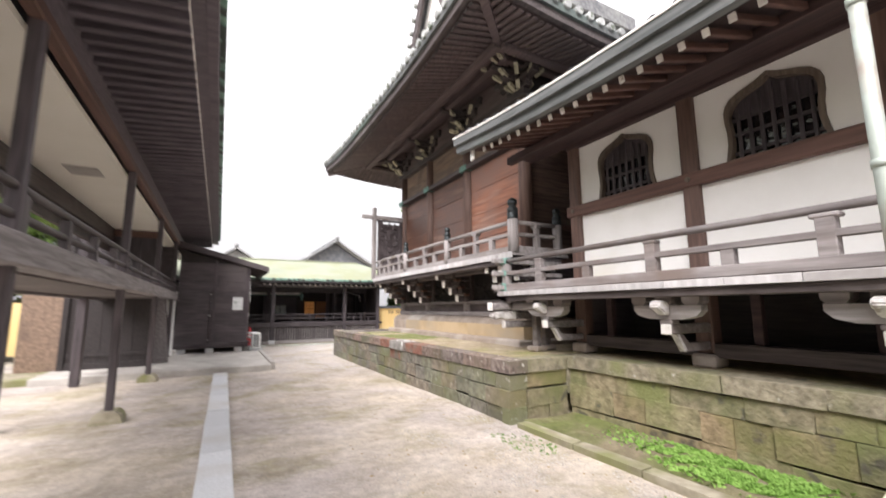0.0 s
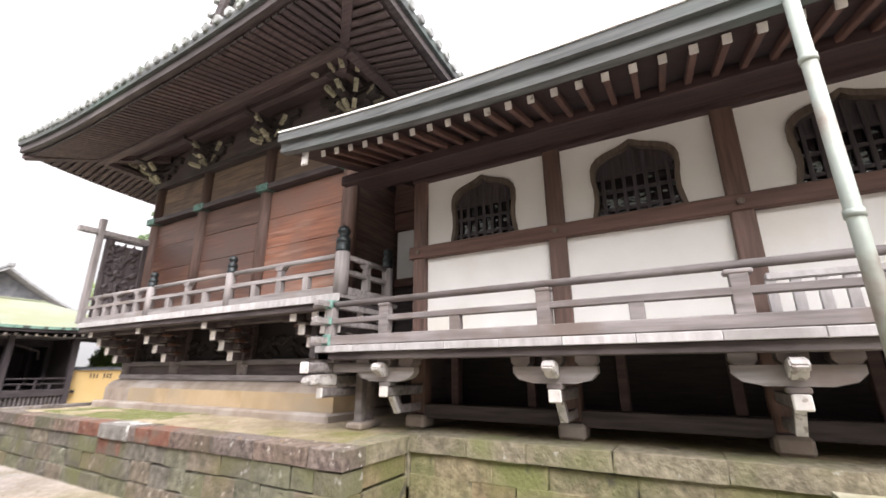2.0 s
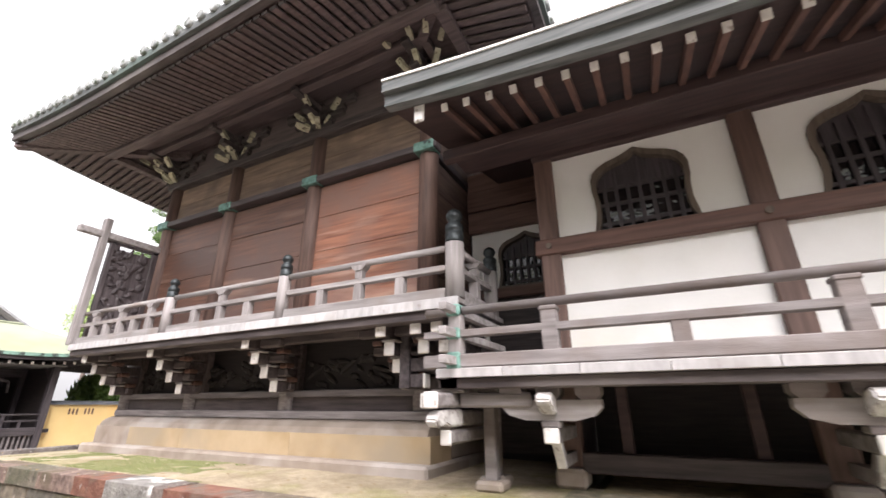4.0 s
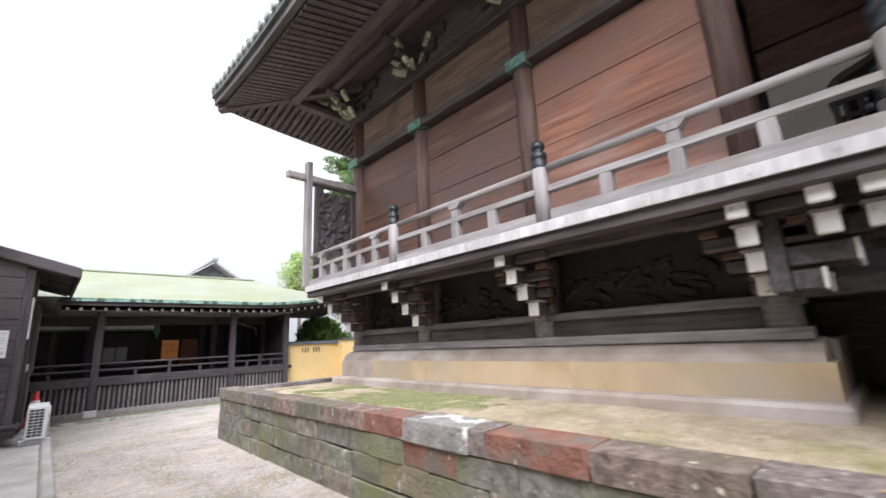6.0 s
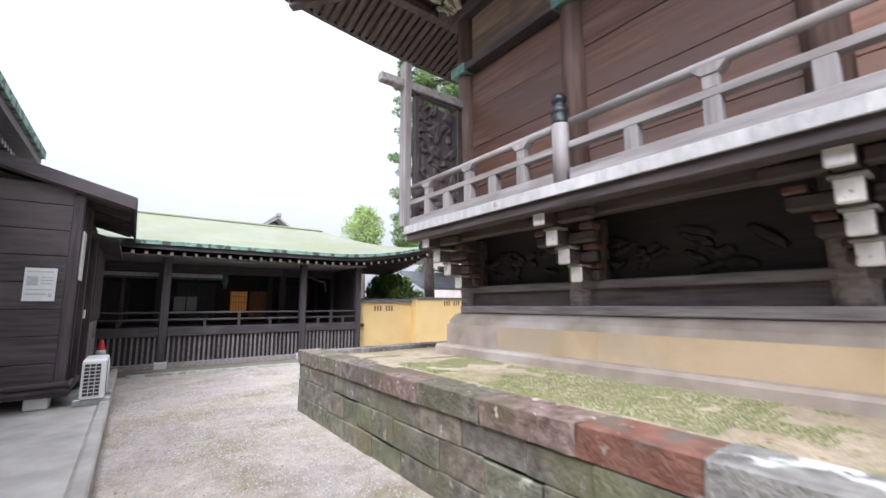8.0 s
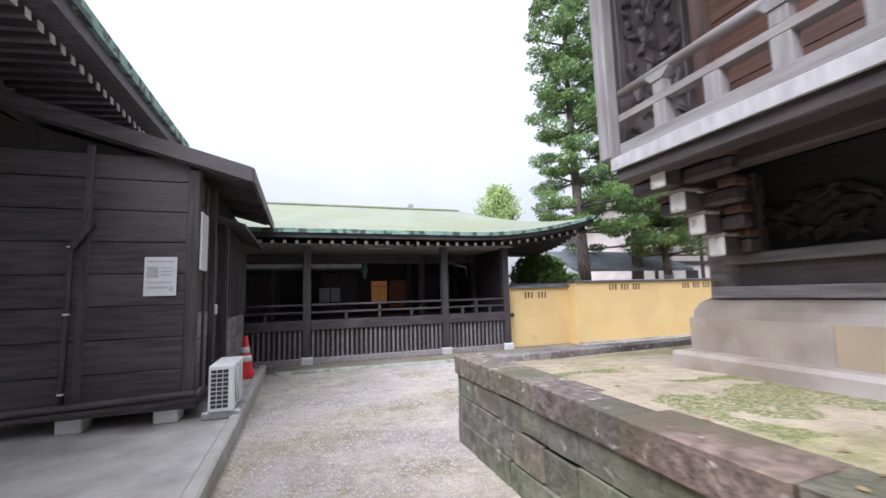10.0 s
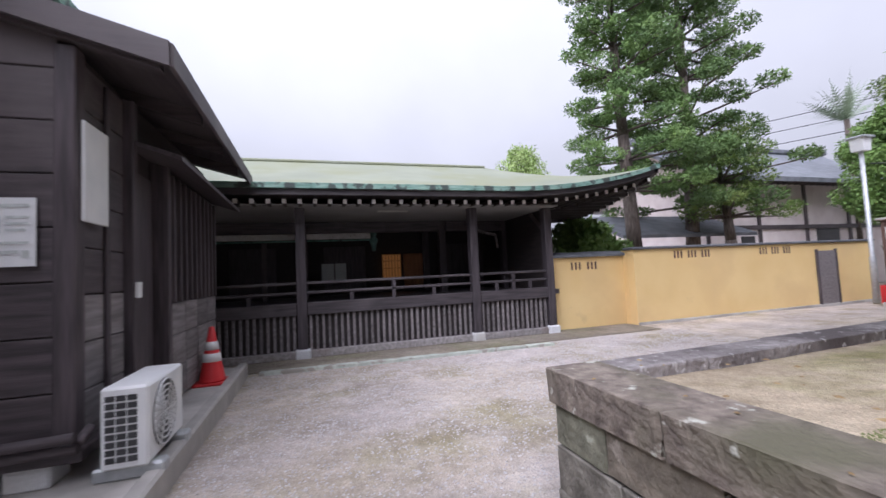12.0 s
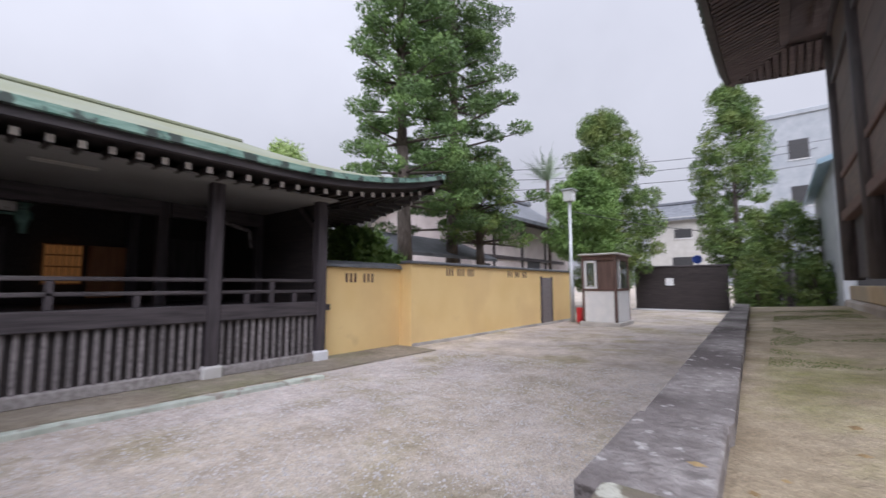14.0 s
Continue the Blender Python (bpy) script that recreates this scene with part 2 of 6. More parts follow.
M_grille = mat("dark_grille", (0.03, 0.03, 0.032), (0.06, 0.06, 0.062), 20, rough=0.6)
M_paper = mat("white_paper", (0.78, 0.79, 0.80), (0.85, 0.86, 0.86), 10, rough=0.6, bump=0.02)
M_print = mat("grey_print", (0.45, 0.48, 0.47), (0.62, 0.66, 0.64), 30, rough=0.6, bump=0)
M_cone = mat("red_plastic", (0.62, 0.025, 0.03), (0.74, 0.045, 0.045), 6, rough=0.45, bump=0.05)
M_pole = mat("galvanised_steel", (0.42, 0.44, 0.45), (0.58, 0.60, 0.61), 12, rough=0.5, metal=0.5)
M_rust = mat("weathered_copper_pipe", (0.20, 0.14, 0.11), (0.36, 0.31, 0.27), 9, rough=0.55, c=(0.38, 0.43, 0.39), cscale=2.5, cpos=0.48, metal=0.2)
M_slate = mat("dark_slate_roof", (0.10, 0.11, 0.125), (0.19, 0.20, 0.22), 3, rough=0.6, rand=0.15)
M_bark = mat("pine_bark", (0.07, 0.055, 0.045), (0.17, 0.14, 0.12), 9, rough=0.95, bump=0.8, bscale=16, dist=0.03, stretch=(2, 2, 0.5))
M_leaf_pine = mat("pine_needles", (0.055, 0.11, 0.035), (0.19, 0.30, 0.08), 2.2, rough=0.7, bump=0, c=(0.10, 0.18, 0.05), cscale=0.9)
M_leaf_light = mat("broad_leaves", (0.10, 0.19, 0.04), (0.23, 0.36, 0.09), 3, rough=0.65, bump=0, c=(0.12, 0.21, 0.05), cscale=0.9)
M_leaf_mid = mat("shrub_leaves", (0.06, 0.12, 0.028), (0.175, 0.265, 0.06), 2.2, rough=0.65, bump=0, c=(0.17, 0.22, 0.05), cscale=0.9)
M_leaf_palm = mat("grey_green_fronds", (0.20, 0.27, 0.16), (0.34, 0.42, 0.28), 3, rough=0.65, bump=0)
M_leaf_pale = mat("young_pale_leaves", (0.26, 0.38, 0.10), (0.44, 0.56, 0.22), 3, rough=0.65, bump=0)
M_cor_z = mat("purple_black_post", (0.033, 0.027, 0.031), (0.079, 0.067, 0.074), 4, rough=0.6, stretch=GZ)
M_cor_x = mat("purple_black_beam", (0.033, 0.027, 0.031), (0.084, 0.072, 0.077), 4, rough=0.6, stretch=GX, c=(0.115, 0.102, 0.105), cpos=0.62)
M_far_tile = mat("distant_grey_tile", (0.20, 0.21, 0.215), (0.30, 0.31, 0.315), 3, rough=0.7, rand=0.05)
# blacker copy of the blackened wood: veranda shade put into the colour
M_panel_black = mat("deep_black_carved_wood", (0.009, 0.007, 0.008), (0.026, 0.021, 0.021), 5, rough=0.65, stretch=GY)
M_gate = mat("dark_chocolate_board", (0.020, 0.015, 0.015), (0.045, 0.035, 0.034), 4, rough=0.7, stretch=GY)
M_way = mat("purple_brown_eave", (0.085, 0.07, 0.084), (0.165, 0.14, 0.16), 4, rough=0.7, stretch=GX, rand=0.15)
M_umber_x = mat("umber_cross_plank", (0.075, 0.049, 0.04), (0.17, 0.118, 0.096), 3, rough=0.65, stretch=GX, rand=0.2)
M_drain = mat("pale_green_drip_stone", (0.36, 0.40, 0.34), (0.54, 0.58, 0.52), 8, rough=0.9, bump=0.3, d=(0.32, 0.30, 0.26), dscale=5, dpos=0.56)
M_moss = mat("bright_moss", (0.15, 0.30, 0.045), (0.30, 0.48, 0.12), 14, rough=0.95, bump=0.6, bscale=60)
M_glow = bpy.data.materials.new("lit_paper")
M_glow.use_nodes = True
M_glow.node_tree.nodes["Principled BSDF"].inputs["Base Color"].default_value = (0.6, 0.3, 0.1, 1)
M_glow.node_tree.nodes["Principled BSDF"].inputs["Emission Color"].default_value = (1.0, 0.42, 0.10, 1)
M_glow.node_tree.nodes["Principled BSDF"].inputs["Emission Strength"].default_value = 0.05
M_amber = mat("amber_wood_panel", (0.22, 0.08, 0.025), (0.36, 0.15, 0.05), 4, rough=0.5, stretch=GZ)
M_glass = bpy.data.materials.new("window_glass")
M_glass.use_nodes = True
M_pane = bpy.data.materials.new("old_window_pane")
M_pane.use_nodes = True
pn, pl = M_pane.node_tree.nodes, M_pane.node_tree.links
pb = pn["Principled BSDF"]
pb.inputs["Base Color"].default_value, pb.inputs["Roughness"].default_value, pb.inputs["IOR"].default_value = (0.016, 0.014, 0.016, 1), 0.07, 1.6
wave, dent = pn.new("ShaderNodeTexNoise"), pn.new("ShaderNodeBump")
wave.inputs["Scale"].default_value, wave.inputs["Detail"].default_value = 5.0, 2
dent.inputs["Strength"].default_value, dent.inputs["Distance"].default_value = 0.5, 0.05
pl.new(wave.outputs["Fac"], dent.inputs["Height"])
pl.new(dent.outputs[0], pb.inputs["Normal"])
gb = M_glass.node_tree.nodes["Principled BSDF"]
gb.inputs["Base Color"].default_value, gb.inputs["Roughness"].default_value = (0.85, 0.9, 0.9, 1), 0.05
gb.inputs["Transmission Weight"].default_value, gb.inputs["IOR"].default_value = 0.95, 1.45


def ground_mat(name, base, sand, moss, mpos, spos, grit, seed):
    """Loose ground: grit at grain size, sand and moss in patches."""
    m = bpy.data.materials.new(name)
    m.use_nodes = True
    n, l = m.node_tree.nodes, m.node_tree.links
    bsdf = n["Principled BSDF"]
    bsdf.inputs["Roughness"].default_value = 0.95
    geo = n.new("ShaderNodeNewGeometry")
    mp = n.new("ShaderNodeMapping")
    mp.inputs["Location"].default_value = (seed, seed * 2.3, 0)
    l.new(geo.outputs["Position"], mp.inputs["Vector"])

    def fuzz(s, det, rough=0.55):
        t = n.new("ShaderNodeTexNoise")
        t.inputs["Scale"].default_value, t.inputs["Detail"].default_value, t.inputs["Roughness"].default_value = s, det, rough
        l.new(mp.outputs[0], t.inputs["Vector"])
        return t.outputs["Fac"]

    def band(f, lo, hi):
        r = n.new("ShaderNodeMapRange")
        r.inputs["From Min"].default_value, r.inputs["From Max"].default_value = lo, hi
        l.new(f, r.inputs["Value"])
        return r.outputs[0]

    def blend(f, x, y, kind="MIX"):
        q = n.new("ShaderNodeMix")
        q.data_type, q.blend_type = "RGBA", kind
        if isinstance(f, float):
            q.inputs[0].default_value = f
        else:
            l.new(f, q.inputs[0])
        for k, v in ((6, x), (7, y)):
            if isinstance(v, tuple):
                q.inputs[k].default_value = (*v, 1)
            else:
                l.new(v, q.inputs[k])
        return q.outputs[2]
    vor = n.new("ShaderNodeTexVoronoi")
    vor.inputs["Scale"].default_value = grit
    l.new(mp.outputs[0], vor.inputs["Vector"])
    grain = n.new("ShaderNodeRGBToBW")
    l.new(vor.outputs["Color"], grain.inputs[0])
    col = blend(band(fuzz(0.45, 5), spos - 0.1, spos + 0.1), base, sand)
    col = blend(band(fuzz(0.8, 6, 0.65), mpos - 0.06, mpos + 0.1), col, moss)
    col = blend(0.4, col, blend(band(grain.outputs[0], 0.15, 0.85), (0.55, 0.55, 0.55), (1.3, 1.28, 1.26)), "MULTIPLY")
    col = blend(0.6, col, blend(band(fuzz(9, 6), 0.3, 0.7), (0.72, 0.71, 0.69), (1.2, 1.2, 1.2)), "MULTIPLY")
    col = blend(0.85, col, blend(band(fuzz(1.7, 8, 0.7), 0.34, 0.66), (0.70, 0.66, 0.58), (1.18, 1.17, 1.15)), "MULTIPLY")
    col = blend(0.8, col, blend(band(fuzz(0.28, 6, 0.6), 0.4, 0.62), (0.80, 0.78, 0.75), (1.08, 1.07, 1.05)), "MULTIPLY")
    l.new(col, bsdf.inputs["Base Color"])
    bp = n.new("ShaderNodeBump")
    bp.inputs["Strength"].default_value, bp.inputs["Distance"].default_value = 0.5, 0.015
    l.new(vor.outputs["Distance"], bp.inputs["Height"])
    b2 = n.new("ShaderNodeBump")
    b2.inputs["Strength"].default_value, b2.inputs["Distance"].default_value = 0.5, 0.06
    l.new(fuzz(5, 5), b2.inputs["Height"])
    l.new(bp.outputs[0], b2.inputs["Normal"])
    l.new(b2.outputs[0], bsdf.inputs["Normal"])
    return m


M_ground = ground_mat("gravel_and_sand", (0.53, 0.49, 0.48), (0.585, 0.532, 0.468), (0.40, 0.365, 0.26), 0.56, 0.52, 85, 3.0)
M_earth = ground_mat("sandy_earth_with_moss", (0.47, 0.405, 0.30), (0.55, 0.475, 0.37), (0.30, 0.30, 0.12), 0.56, 0.5, 90, 11.0)

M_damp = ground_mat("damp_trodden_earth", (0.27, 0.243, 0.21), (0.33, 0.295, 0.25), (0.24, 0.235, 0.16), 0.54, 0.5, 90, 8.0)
M_soil = ground_mat("damp_mossy_soil", (0.27, 0.235, 0.165), (0.34, 0.295, 0.205), (0.17, 0.20, 0.07), 0.48, 0.5, 90, 5.0)

# ---- building helpers ----
ZERO = Vector((0, 0, 0))


def thing(name, label, category, at=(0, 0, 0), group="", kind=""):
    ob = new(name)
    ob.location = at
    return tagged(ob, label, category, group, kind)


def part(name, bm, material, parent=None, label=""):
    """One mesh object, its vertices in world metres, under a thing or a part."""
    me = bpy.data.meshes.new(name)
    bm.normal_update()
    bm.to_mesh(me)
    bm.free()
    me.materials.append(material)
    return link(name, me, parent, label)


def link(name, me, parent=None, label="", m=None):
    ob = new(name, me)
    if m is not None:
        ob.matrix_basis = m
    if parent is not None:
        ob.parent = parent
        base, p = Vector(parent.location), parent.parent
        if parent.data is not None:
            base = ZERO
            if p is not None and p.data is None:
                base = ZERO
        ob.matrix_parent_inverse = Matrix.Translation(-base) if parent.data is None else Matrix.Identity(4)
    return tagged(ob, label)


def box(bm, x0, x1, y0, y1, z0, z1, bev=0.0, m=None):
    c = Vector(((x0 + x1) / 2, (y0 + y1) / 2, (z0 + z1) / 2))
    s = Matrix.Diagonal((abs(x1 - x0), abs(y1 - y0), abs(z1 - z0), 1))
    r = bmesh.ops.create_cube(bm, size=1, matrix=(m or Matrix.Identity(4)) @ Matrix.Translation(c) @ s)
    if bev:
        edges = list({e for v in r["verts"] for e in v.link_edges})
        bmesh.ops.bevel(bm, geom=edges, offset=bev, segments=1, affect="EDGES", profile=0.5)
    return bm


def B(x0, x1, y0, y1, z0, z1, bev=0.008, m=None):
    return box(bmesh.new(), x0, x1, y0, y1, z0, z1, bev, m)


def lathe(bm, prof, at, seg=12, axis="z"):
    """Turn a profile of (radius, height) round an axis through at."""
    turn = {"z": Matrix.Identity(4), "y": Matrix.Rotation(radians(-90), 4, "X"), "x": Matrix.Rotation(radians(90), 4, "Y")}[axis]
    m = Matrix.Translation(at) @ turn
    rings = [[bm.verts.new(m @ Vector((r * math.cos(2 * math.pi * k / seg), r * math.sin(2 * math.pi * k / seg), h))) for k in range(seg)] for r, h in prof]
    for a, b in zip(rings, rings[1:]):
        for k in range(seg):
            f = bm.faces.new((a[k], a[(k + 1) % seg], b[(k + 1) % seg], b[k]))
            f.smooth = True
    bm.faces.new(rings[0][::-1])
    bm.faces.new(rings[-1])
    return bm


def L(prof, at, seg=12, axis="z"):
    return lathe(bmesh.new(), prof, at, seg, axis)


def rod(bm, a, b, r, seg=8, r2=None):
    a, b = Vector(a), Vector(b)
    q = (b - a).to_track_quat("Z", "Y").to_matrix().to_4x4()
    n = (b - a).length
    m = Matrix.Translation(a) @ q
    rings = [[bm.verts.new(m @ Vector((rr * math.cos(2 * math.pi * k / seg), rr * math.sin(2 * math.pi * k / seg), h))) for k in range(seg)]
             for rr, h in ((r, 0), (r if r2 is None else r2, n))]
    for k in range(seg):
        f = bm.faces.new((rings[0][k], rings[0][(k + 1) % seg], rings[1][(k + 1) % seg], rings[1][k]))
        f.smooth = True
    bm.faces.new(rings[0][::-1])
    bm.faces.new(rings[1])
    return bm


def beam(bm, a, b, w, h):
    """A squared timber from a to b."""
    a, b = Vector(a), Vector(b)
    q = (b - a).to_track_quat("Y", "Z").to_matrix().to_4x4()
    return box(bm, -w / 2, w / 2, 0, (b - a).length, -h / 2, h / 2, min(w, h) * 0.06, Matrix.Translation(a) @ q)


def slab_of(outline, lo, hi, plane="yz"):
    """A flat outline of (u, v) given thickness along the third axis."""
    bm = bmesh.new()
    put = {"yz": lambda u, v, w: (w, u, v), "xz": lambda u, v, w: (u, w, v), "xy": lambda u, v, w: (u, v, w)}[plane]
    a = [bm.verts.new(put(u, v, lo)) for u, v in outline]
    b = [bm.verts.new(put(u, v, hi)) for u, v in outline]
    bm.faces.new(a[::-1])
    bm.faces.new(b)
    for k in range(len(a)):
        j = (k + 1) % len(a)
        bm.faces.new((a[k], a[j], b[j], b[k]))
    bmesh.ops.recalc_face_normals(bm, faces=bm.faces)
    return bm


def sheet(f, nu, nv, smooth=True):
    """A surface f(u, v), u and v from 0 to 1."""
    bm = bmesh.new()
    g = [[bm.verts.new(f(i / nu, j / nv)) for j in range(nv + 1)] for i in range(nu + 1)]
    for i in range(nu):
        for j in range(nv):
            try:
                bm.faces.new((g[i][j], g[i + 1][j], g[i + 1][j + 1], g[i][j + 1])).smooth = smooth
            except ValueError:
                pass
    return bm


def mesh_of(name, bm, material):
    me = bpy.data.meshes.new(name)
    bm.normal_update()
    bm.to_mesh(me)
    bm.free()
    me.materials.append(material)
    return me


def rough_block(name, material, seed):
    """A unit stone with worn edges, to be scaled to size."""
    rnd = random.Random(seed)
    bm = box(bmesh.new(), -0.5, 0.5, -0.5, 0.5, -0.5, 0.5, 0.026)
    for v in bm.verts:
        v.co += Vector([rnd.uniform(-0.02, 0.02) for _ in range(3)])
    return mesh_of(name, bm, material)


def eave(parent, p0, p1, inward, ze, inset, under, thick, rise, lift=(0, 0), mitre=(False, False), span=3.0, curve=1.35,
         spacing=0.22, size=(0.07, 0.09), drop=0.16, tip=None, rafter=None, soffit=None, top=None, face=None, face2=None,
         tiles=None, rib=0.0, setback=0.25, tiers=1, ends=True, line=None, first=None, reach=99, crown=0.03):
    """One side of a roof: soffit, rafters, fascia, covering, and tiles, from p0 to p1 along the eave."""
    p0, p1, inn = Vector((*p0, 0)), Vector((*p1, 0)), Vector((*inward, 0))
    run = p1 - p0
    length = run.length
    run = run / length

    def up(s):
        return lift[0] * max(0, 1 - s / span) ** 2 + lift[1] * max(0, 1 - (length - s) / span) ** 2

    def at(u, d):
        s0, s1 = (d if mitre[0] else 0), (length - d if mitre[1] else length)
        s = s0 + (s1 - s0) * u
        return p0 + run * s + inn * d, s

    def low(u, v):
        p, s = at(u, v * inset)
        return p + Vector((0, 0, ze + up(s) * (1 - v) + under * v * inset))

    def high(u, v):
        p, s = at(u, v * inset)
        return p + Vector((0, 0, ze + thick + up(s) * (1 - v) + rise * v ** curve))
    n = max(8, int(length * 2))
    part("soffit", sheet(low, n, 6), soffit, parent)
    roof = part("roof_covering", sheet(high, n, 10), top, parent)

    def front(z0, z1, push):
        bm = bmesh.new()
        rows = []
        for i in range(n + 1):
            p, s = at(i / n, 0)
            q = p - inn * push
            rows.append([bm.verts.new(w) for w in (p + inn * 0.1 + Vector((0, 0, ze + up(s) + z0)), q + Vector((0, 0, ze + up(s) + z0)), q + Vector((0, 0, ze + up(s) + z1)), p + inn * 0.1 + Vector((0, 0, ze + up(s) + z1)))])
        for a, b in zip(rows, rows[1:]):
            for k in range(4):
                bm.faces.new((a[k], b[k], b[(k + 1) % 4], a[(k + 1) % 4]))
        bm.faces.new(rows[0])
        bm.faces.new(rows[-1][::-1])
        bmesh.ops.recalc_face_normals(bm, faces=bm.faces)
        return bm
    part("fascia", front(-0.02, thick * 0.5, 0.0), face, parent)
    part("eave_edge", front(thick * 0.5, thick + 0.012, 0.06), face2 or face, parent)
    if line:
        part("drip_edge", front(thick + 0.014, thick + 0.036, 0.075), line, parent, "pale metal drip edge")
    ang = math.atan(under)
    base = Matrix((run.to_4d(), inn.to_4d(), (0, 0, 1, 0), (0, 0, 0, 1))).transposed()
    base[3][0] = base[3][1] = base[3][2] = 0
    base[3][3] = 1
    for tier in range(tiers):
        w, h = size
        start = setback + tier * 0.75
        dz = -drop * 0.4 - h / 2 - tier * (h + 0.05)
        me = mesh_of("rafter", B(-w / 2, w / 2, 0, 1, -h / 2, h / 2, 0.006), rafter)
        te = None if tier else mesh_of("rafter_end", B(-w / 2 - 0.004, w / 2 + 0.004, -0.012, 0.006, -h / 2 - 0.004, h / 2 + 0.004, 0.003), tip) if tip else None
        k = int((length - 0.2) / spacing)
        for i in range(k):
            s = 0.1 + (i + 0.5) * (length - 0.2) / k if first is None else first + i * spacing
            room = min(s if mitre[0] else 99, length - s if mitre[1] else 99, inset, reach)
            if room - start < 0.15:
                start_i, room = max(0.05, room * 0.25), max(room, 0.3)
            else:
                start_i = start
            p = p0 + run * s + inn * start_i
            z = ze + up(s) * (1 - start_i / inset) + under * start_i + dz
            lean = ang - math.atan(up(s) / inset)
            m = Matrix.Translation((p.x, p.y, z)) @ base @ Matrix.Rotation(lean, 4, "X")
            link("rafter", me, parent, m=m @ Matrix.Diagonal((1, (room - start_i) / math.cos(lean), 1, 1)))
            if te:
                link("rafter_end", te, parent, m=m)
    if tiles:
        bm = bmesh.new()
        k = int(length / rib)
        te = mesh_of("tile_end", L([(0.075, -0.02), (0.085, 0.0), (0.085, 0.10)], (0, 0, 0), 10, "y"), tiles)
        for i in range(k):
            u = (i + 0.5) / k
            prev = None
            for j in range(9):
                q = high(u, (j + (0 if ends else 0.3)) / 8.5) + Vector((0, 0, crown))
                ring = [bm.verts.new(q + run * (0.07 * math.cos(a)) + Vector((0, 0, 0.07 * math.sin(a)))) for a in (0, 0.8, 1.57, 2.34, 3.14)]
                if prev:
                    for a in range(4):
                        bm.faces.new((prev[a], prev[a + 1], ring[a + 1], ring[a]))
                prev = ring
            q = high(u, 0) + Vector((0, 0, 0.03)) - inn * 0.09
            if ends:
                link("tile_end", te, parent, m=Matrix.Translation(q) @ base)
        bmesh.ops.recalc_face_normals(bm, faces=bm.faces)
        tagged(part("tile_rows", bm, tiles, parent), kind="stuff")
    return low, high


# ---- ground ----
def ground_z(x, y):
    return 0.03 * noise.noise(Vector((x * 0.35, y * 0.35, 0))) + 0.008 * noise.noise(Vector((x * 1.7, y * 1.7, 4)))


bm = sheet(lambda u, v: (lambda x, y: (x, y, ground_z(x, y) - 0.01))(-14 + 48 * u, -14 + 48 * v), 160, 160)
far = [bm.verts.new(p) for p in ((-900, -900, -0.05), (900, -900, -0.05), (900, 900, -0.05), (-900, 900, -0.05))]
ins = [bm.verts.new(p) for p in ((-14, -14, -0.05), (34, -14, -0.05), (34, 34, -0.05), (-14, 34, -0.05))]
for k in range(4):
    bm.faces.new((far[k], far[(k + 1) % 4], ins[(k + 1) % 4], ins[k]))
ground = tagged(part("ground", bm, M_ground), "pale gravel and sand courtyard, trodden and patchy", "ground", kind="structure")


def scatter(name, label, material, count, area, size, seed, zfun, flat=0.5):
    """Loose bits strewn over an area, one mesh."""
    rnd = np.random.RandomState(seed)
    v, f = [], []
    for i in range(count):
        x, y = rnd.uniform(area[0], area[1]), rnd.uniform(area[2], area[3])
        s, a = size * rnd.uniform(0.4, 1.3), rnd.uniform(0, 6.28)
        z = zfun(x, y)
        ca, sa = math.cos(a) * s, math.sin(a) * s
        k = len(v)
        h = s * flat
        v += [(x - ca, y - sa, z - 0.003), (x + sa * 0.7, y - ca * 0.7, z - 0.003), (x + ca, y + sa, z - 0.003), (x - sa * 0.7, y + ca * 0.7, z - 0.003), (x + 0.1 * ca, y, z + h)]
        f += [(k, k + 1, k + 4), (k + 1, k + 2, k + 4), (k + 2, k + 3, k + 4), (k + 3, k, k + 4)]
    me = bpy.data.meshes.new(name)
    me.from_pydata(v, [], f)
    me.materials.append(material)
    return tagged(new(name, me), label, "gravel", kind="stuff")


M_grit = mat("gritty_grey_capstone", (0.21, 0.188, 0.18), (0.39, 0.362, 0.35), 16, rough=0.95, bump=1.0, bscale=34, dist=0.025, c=(0.115, 0.098, 0.096), cscale=1.3, cpos=0.52, d=(0.45, 0.43, 0.42), dscale=18, dpos=0.64, rand=0.12)
M_kerb = mat("worn_tan_kerbstone", (0.25, 0.22, 0.16), (0.42, 0.38, 0.29), 7, rough=0.95, bump=0.7, bscale=26, c=(0.22, 0.225, 0.10), cscale=1.6, cpos=0.54)
M_chip = mat("pale_gravel_chips", (0.389, 0.369, 0.365), (0.691, 0.670, 0.667), 40, rough=0.9, bump=0)
M_peb = mat("loose_pebbles", (0.22, 0.20, 0.18), (0.55, 0.52, 0.48), 30, rough=0.9, bump=0)
M_dryleaf = mat("dry_leaves", (0.20, 0.13, 0.06), (0.40, 0.29, 0.14), 9, rough=0.9, bump=0)
scatter("pebbles", "loose grey pebbles strewn on the courtyard", M_peb, 9000, (0.4, 9, 1, 20), 0.014, 1, lambda x, y: ground_z(x, y) - 0.01)
scatter("gravel_chips", "pale gravel chips gathered along the kerb and platform", M_peb, 14000, (1.5, 3.5, 0.6, 5.4), 0.013, 6, lambda x, y: ground_z(x, y) - 0.01 - (0.03 if noise.noise(Vector((x * 1.3, y * 0.9, 8))) < 0.28 * (2.9 - x) else 0), 0.55)
scatter("gravel_chips", "pale grey gravel chips over the rear courtyard", M_chip, 46000, (1.42, 9.5, 11.0, 19.6), 0.0155, 16, lambda x, y: ground_z(x, y) - 0.01 - (0.05 if x > 3.5 and y < 14.7 else 0), 0.5)
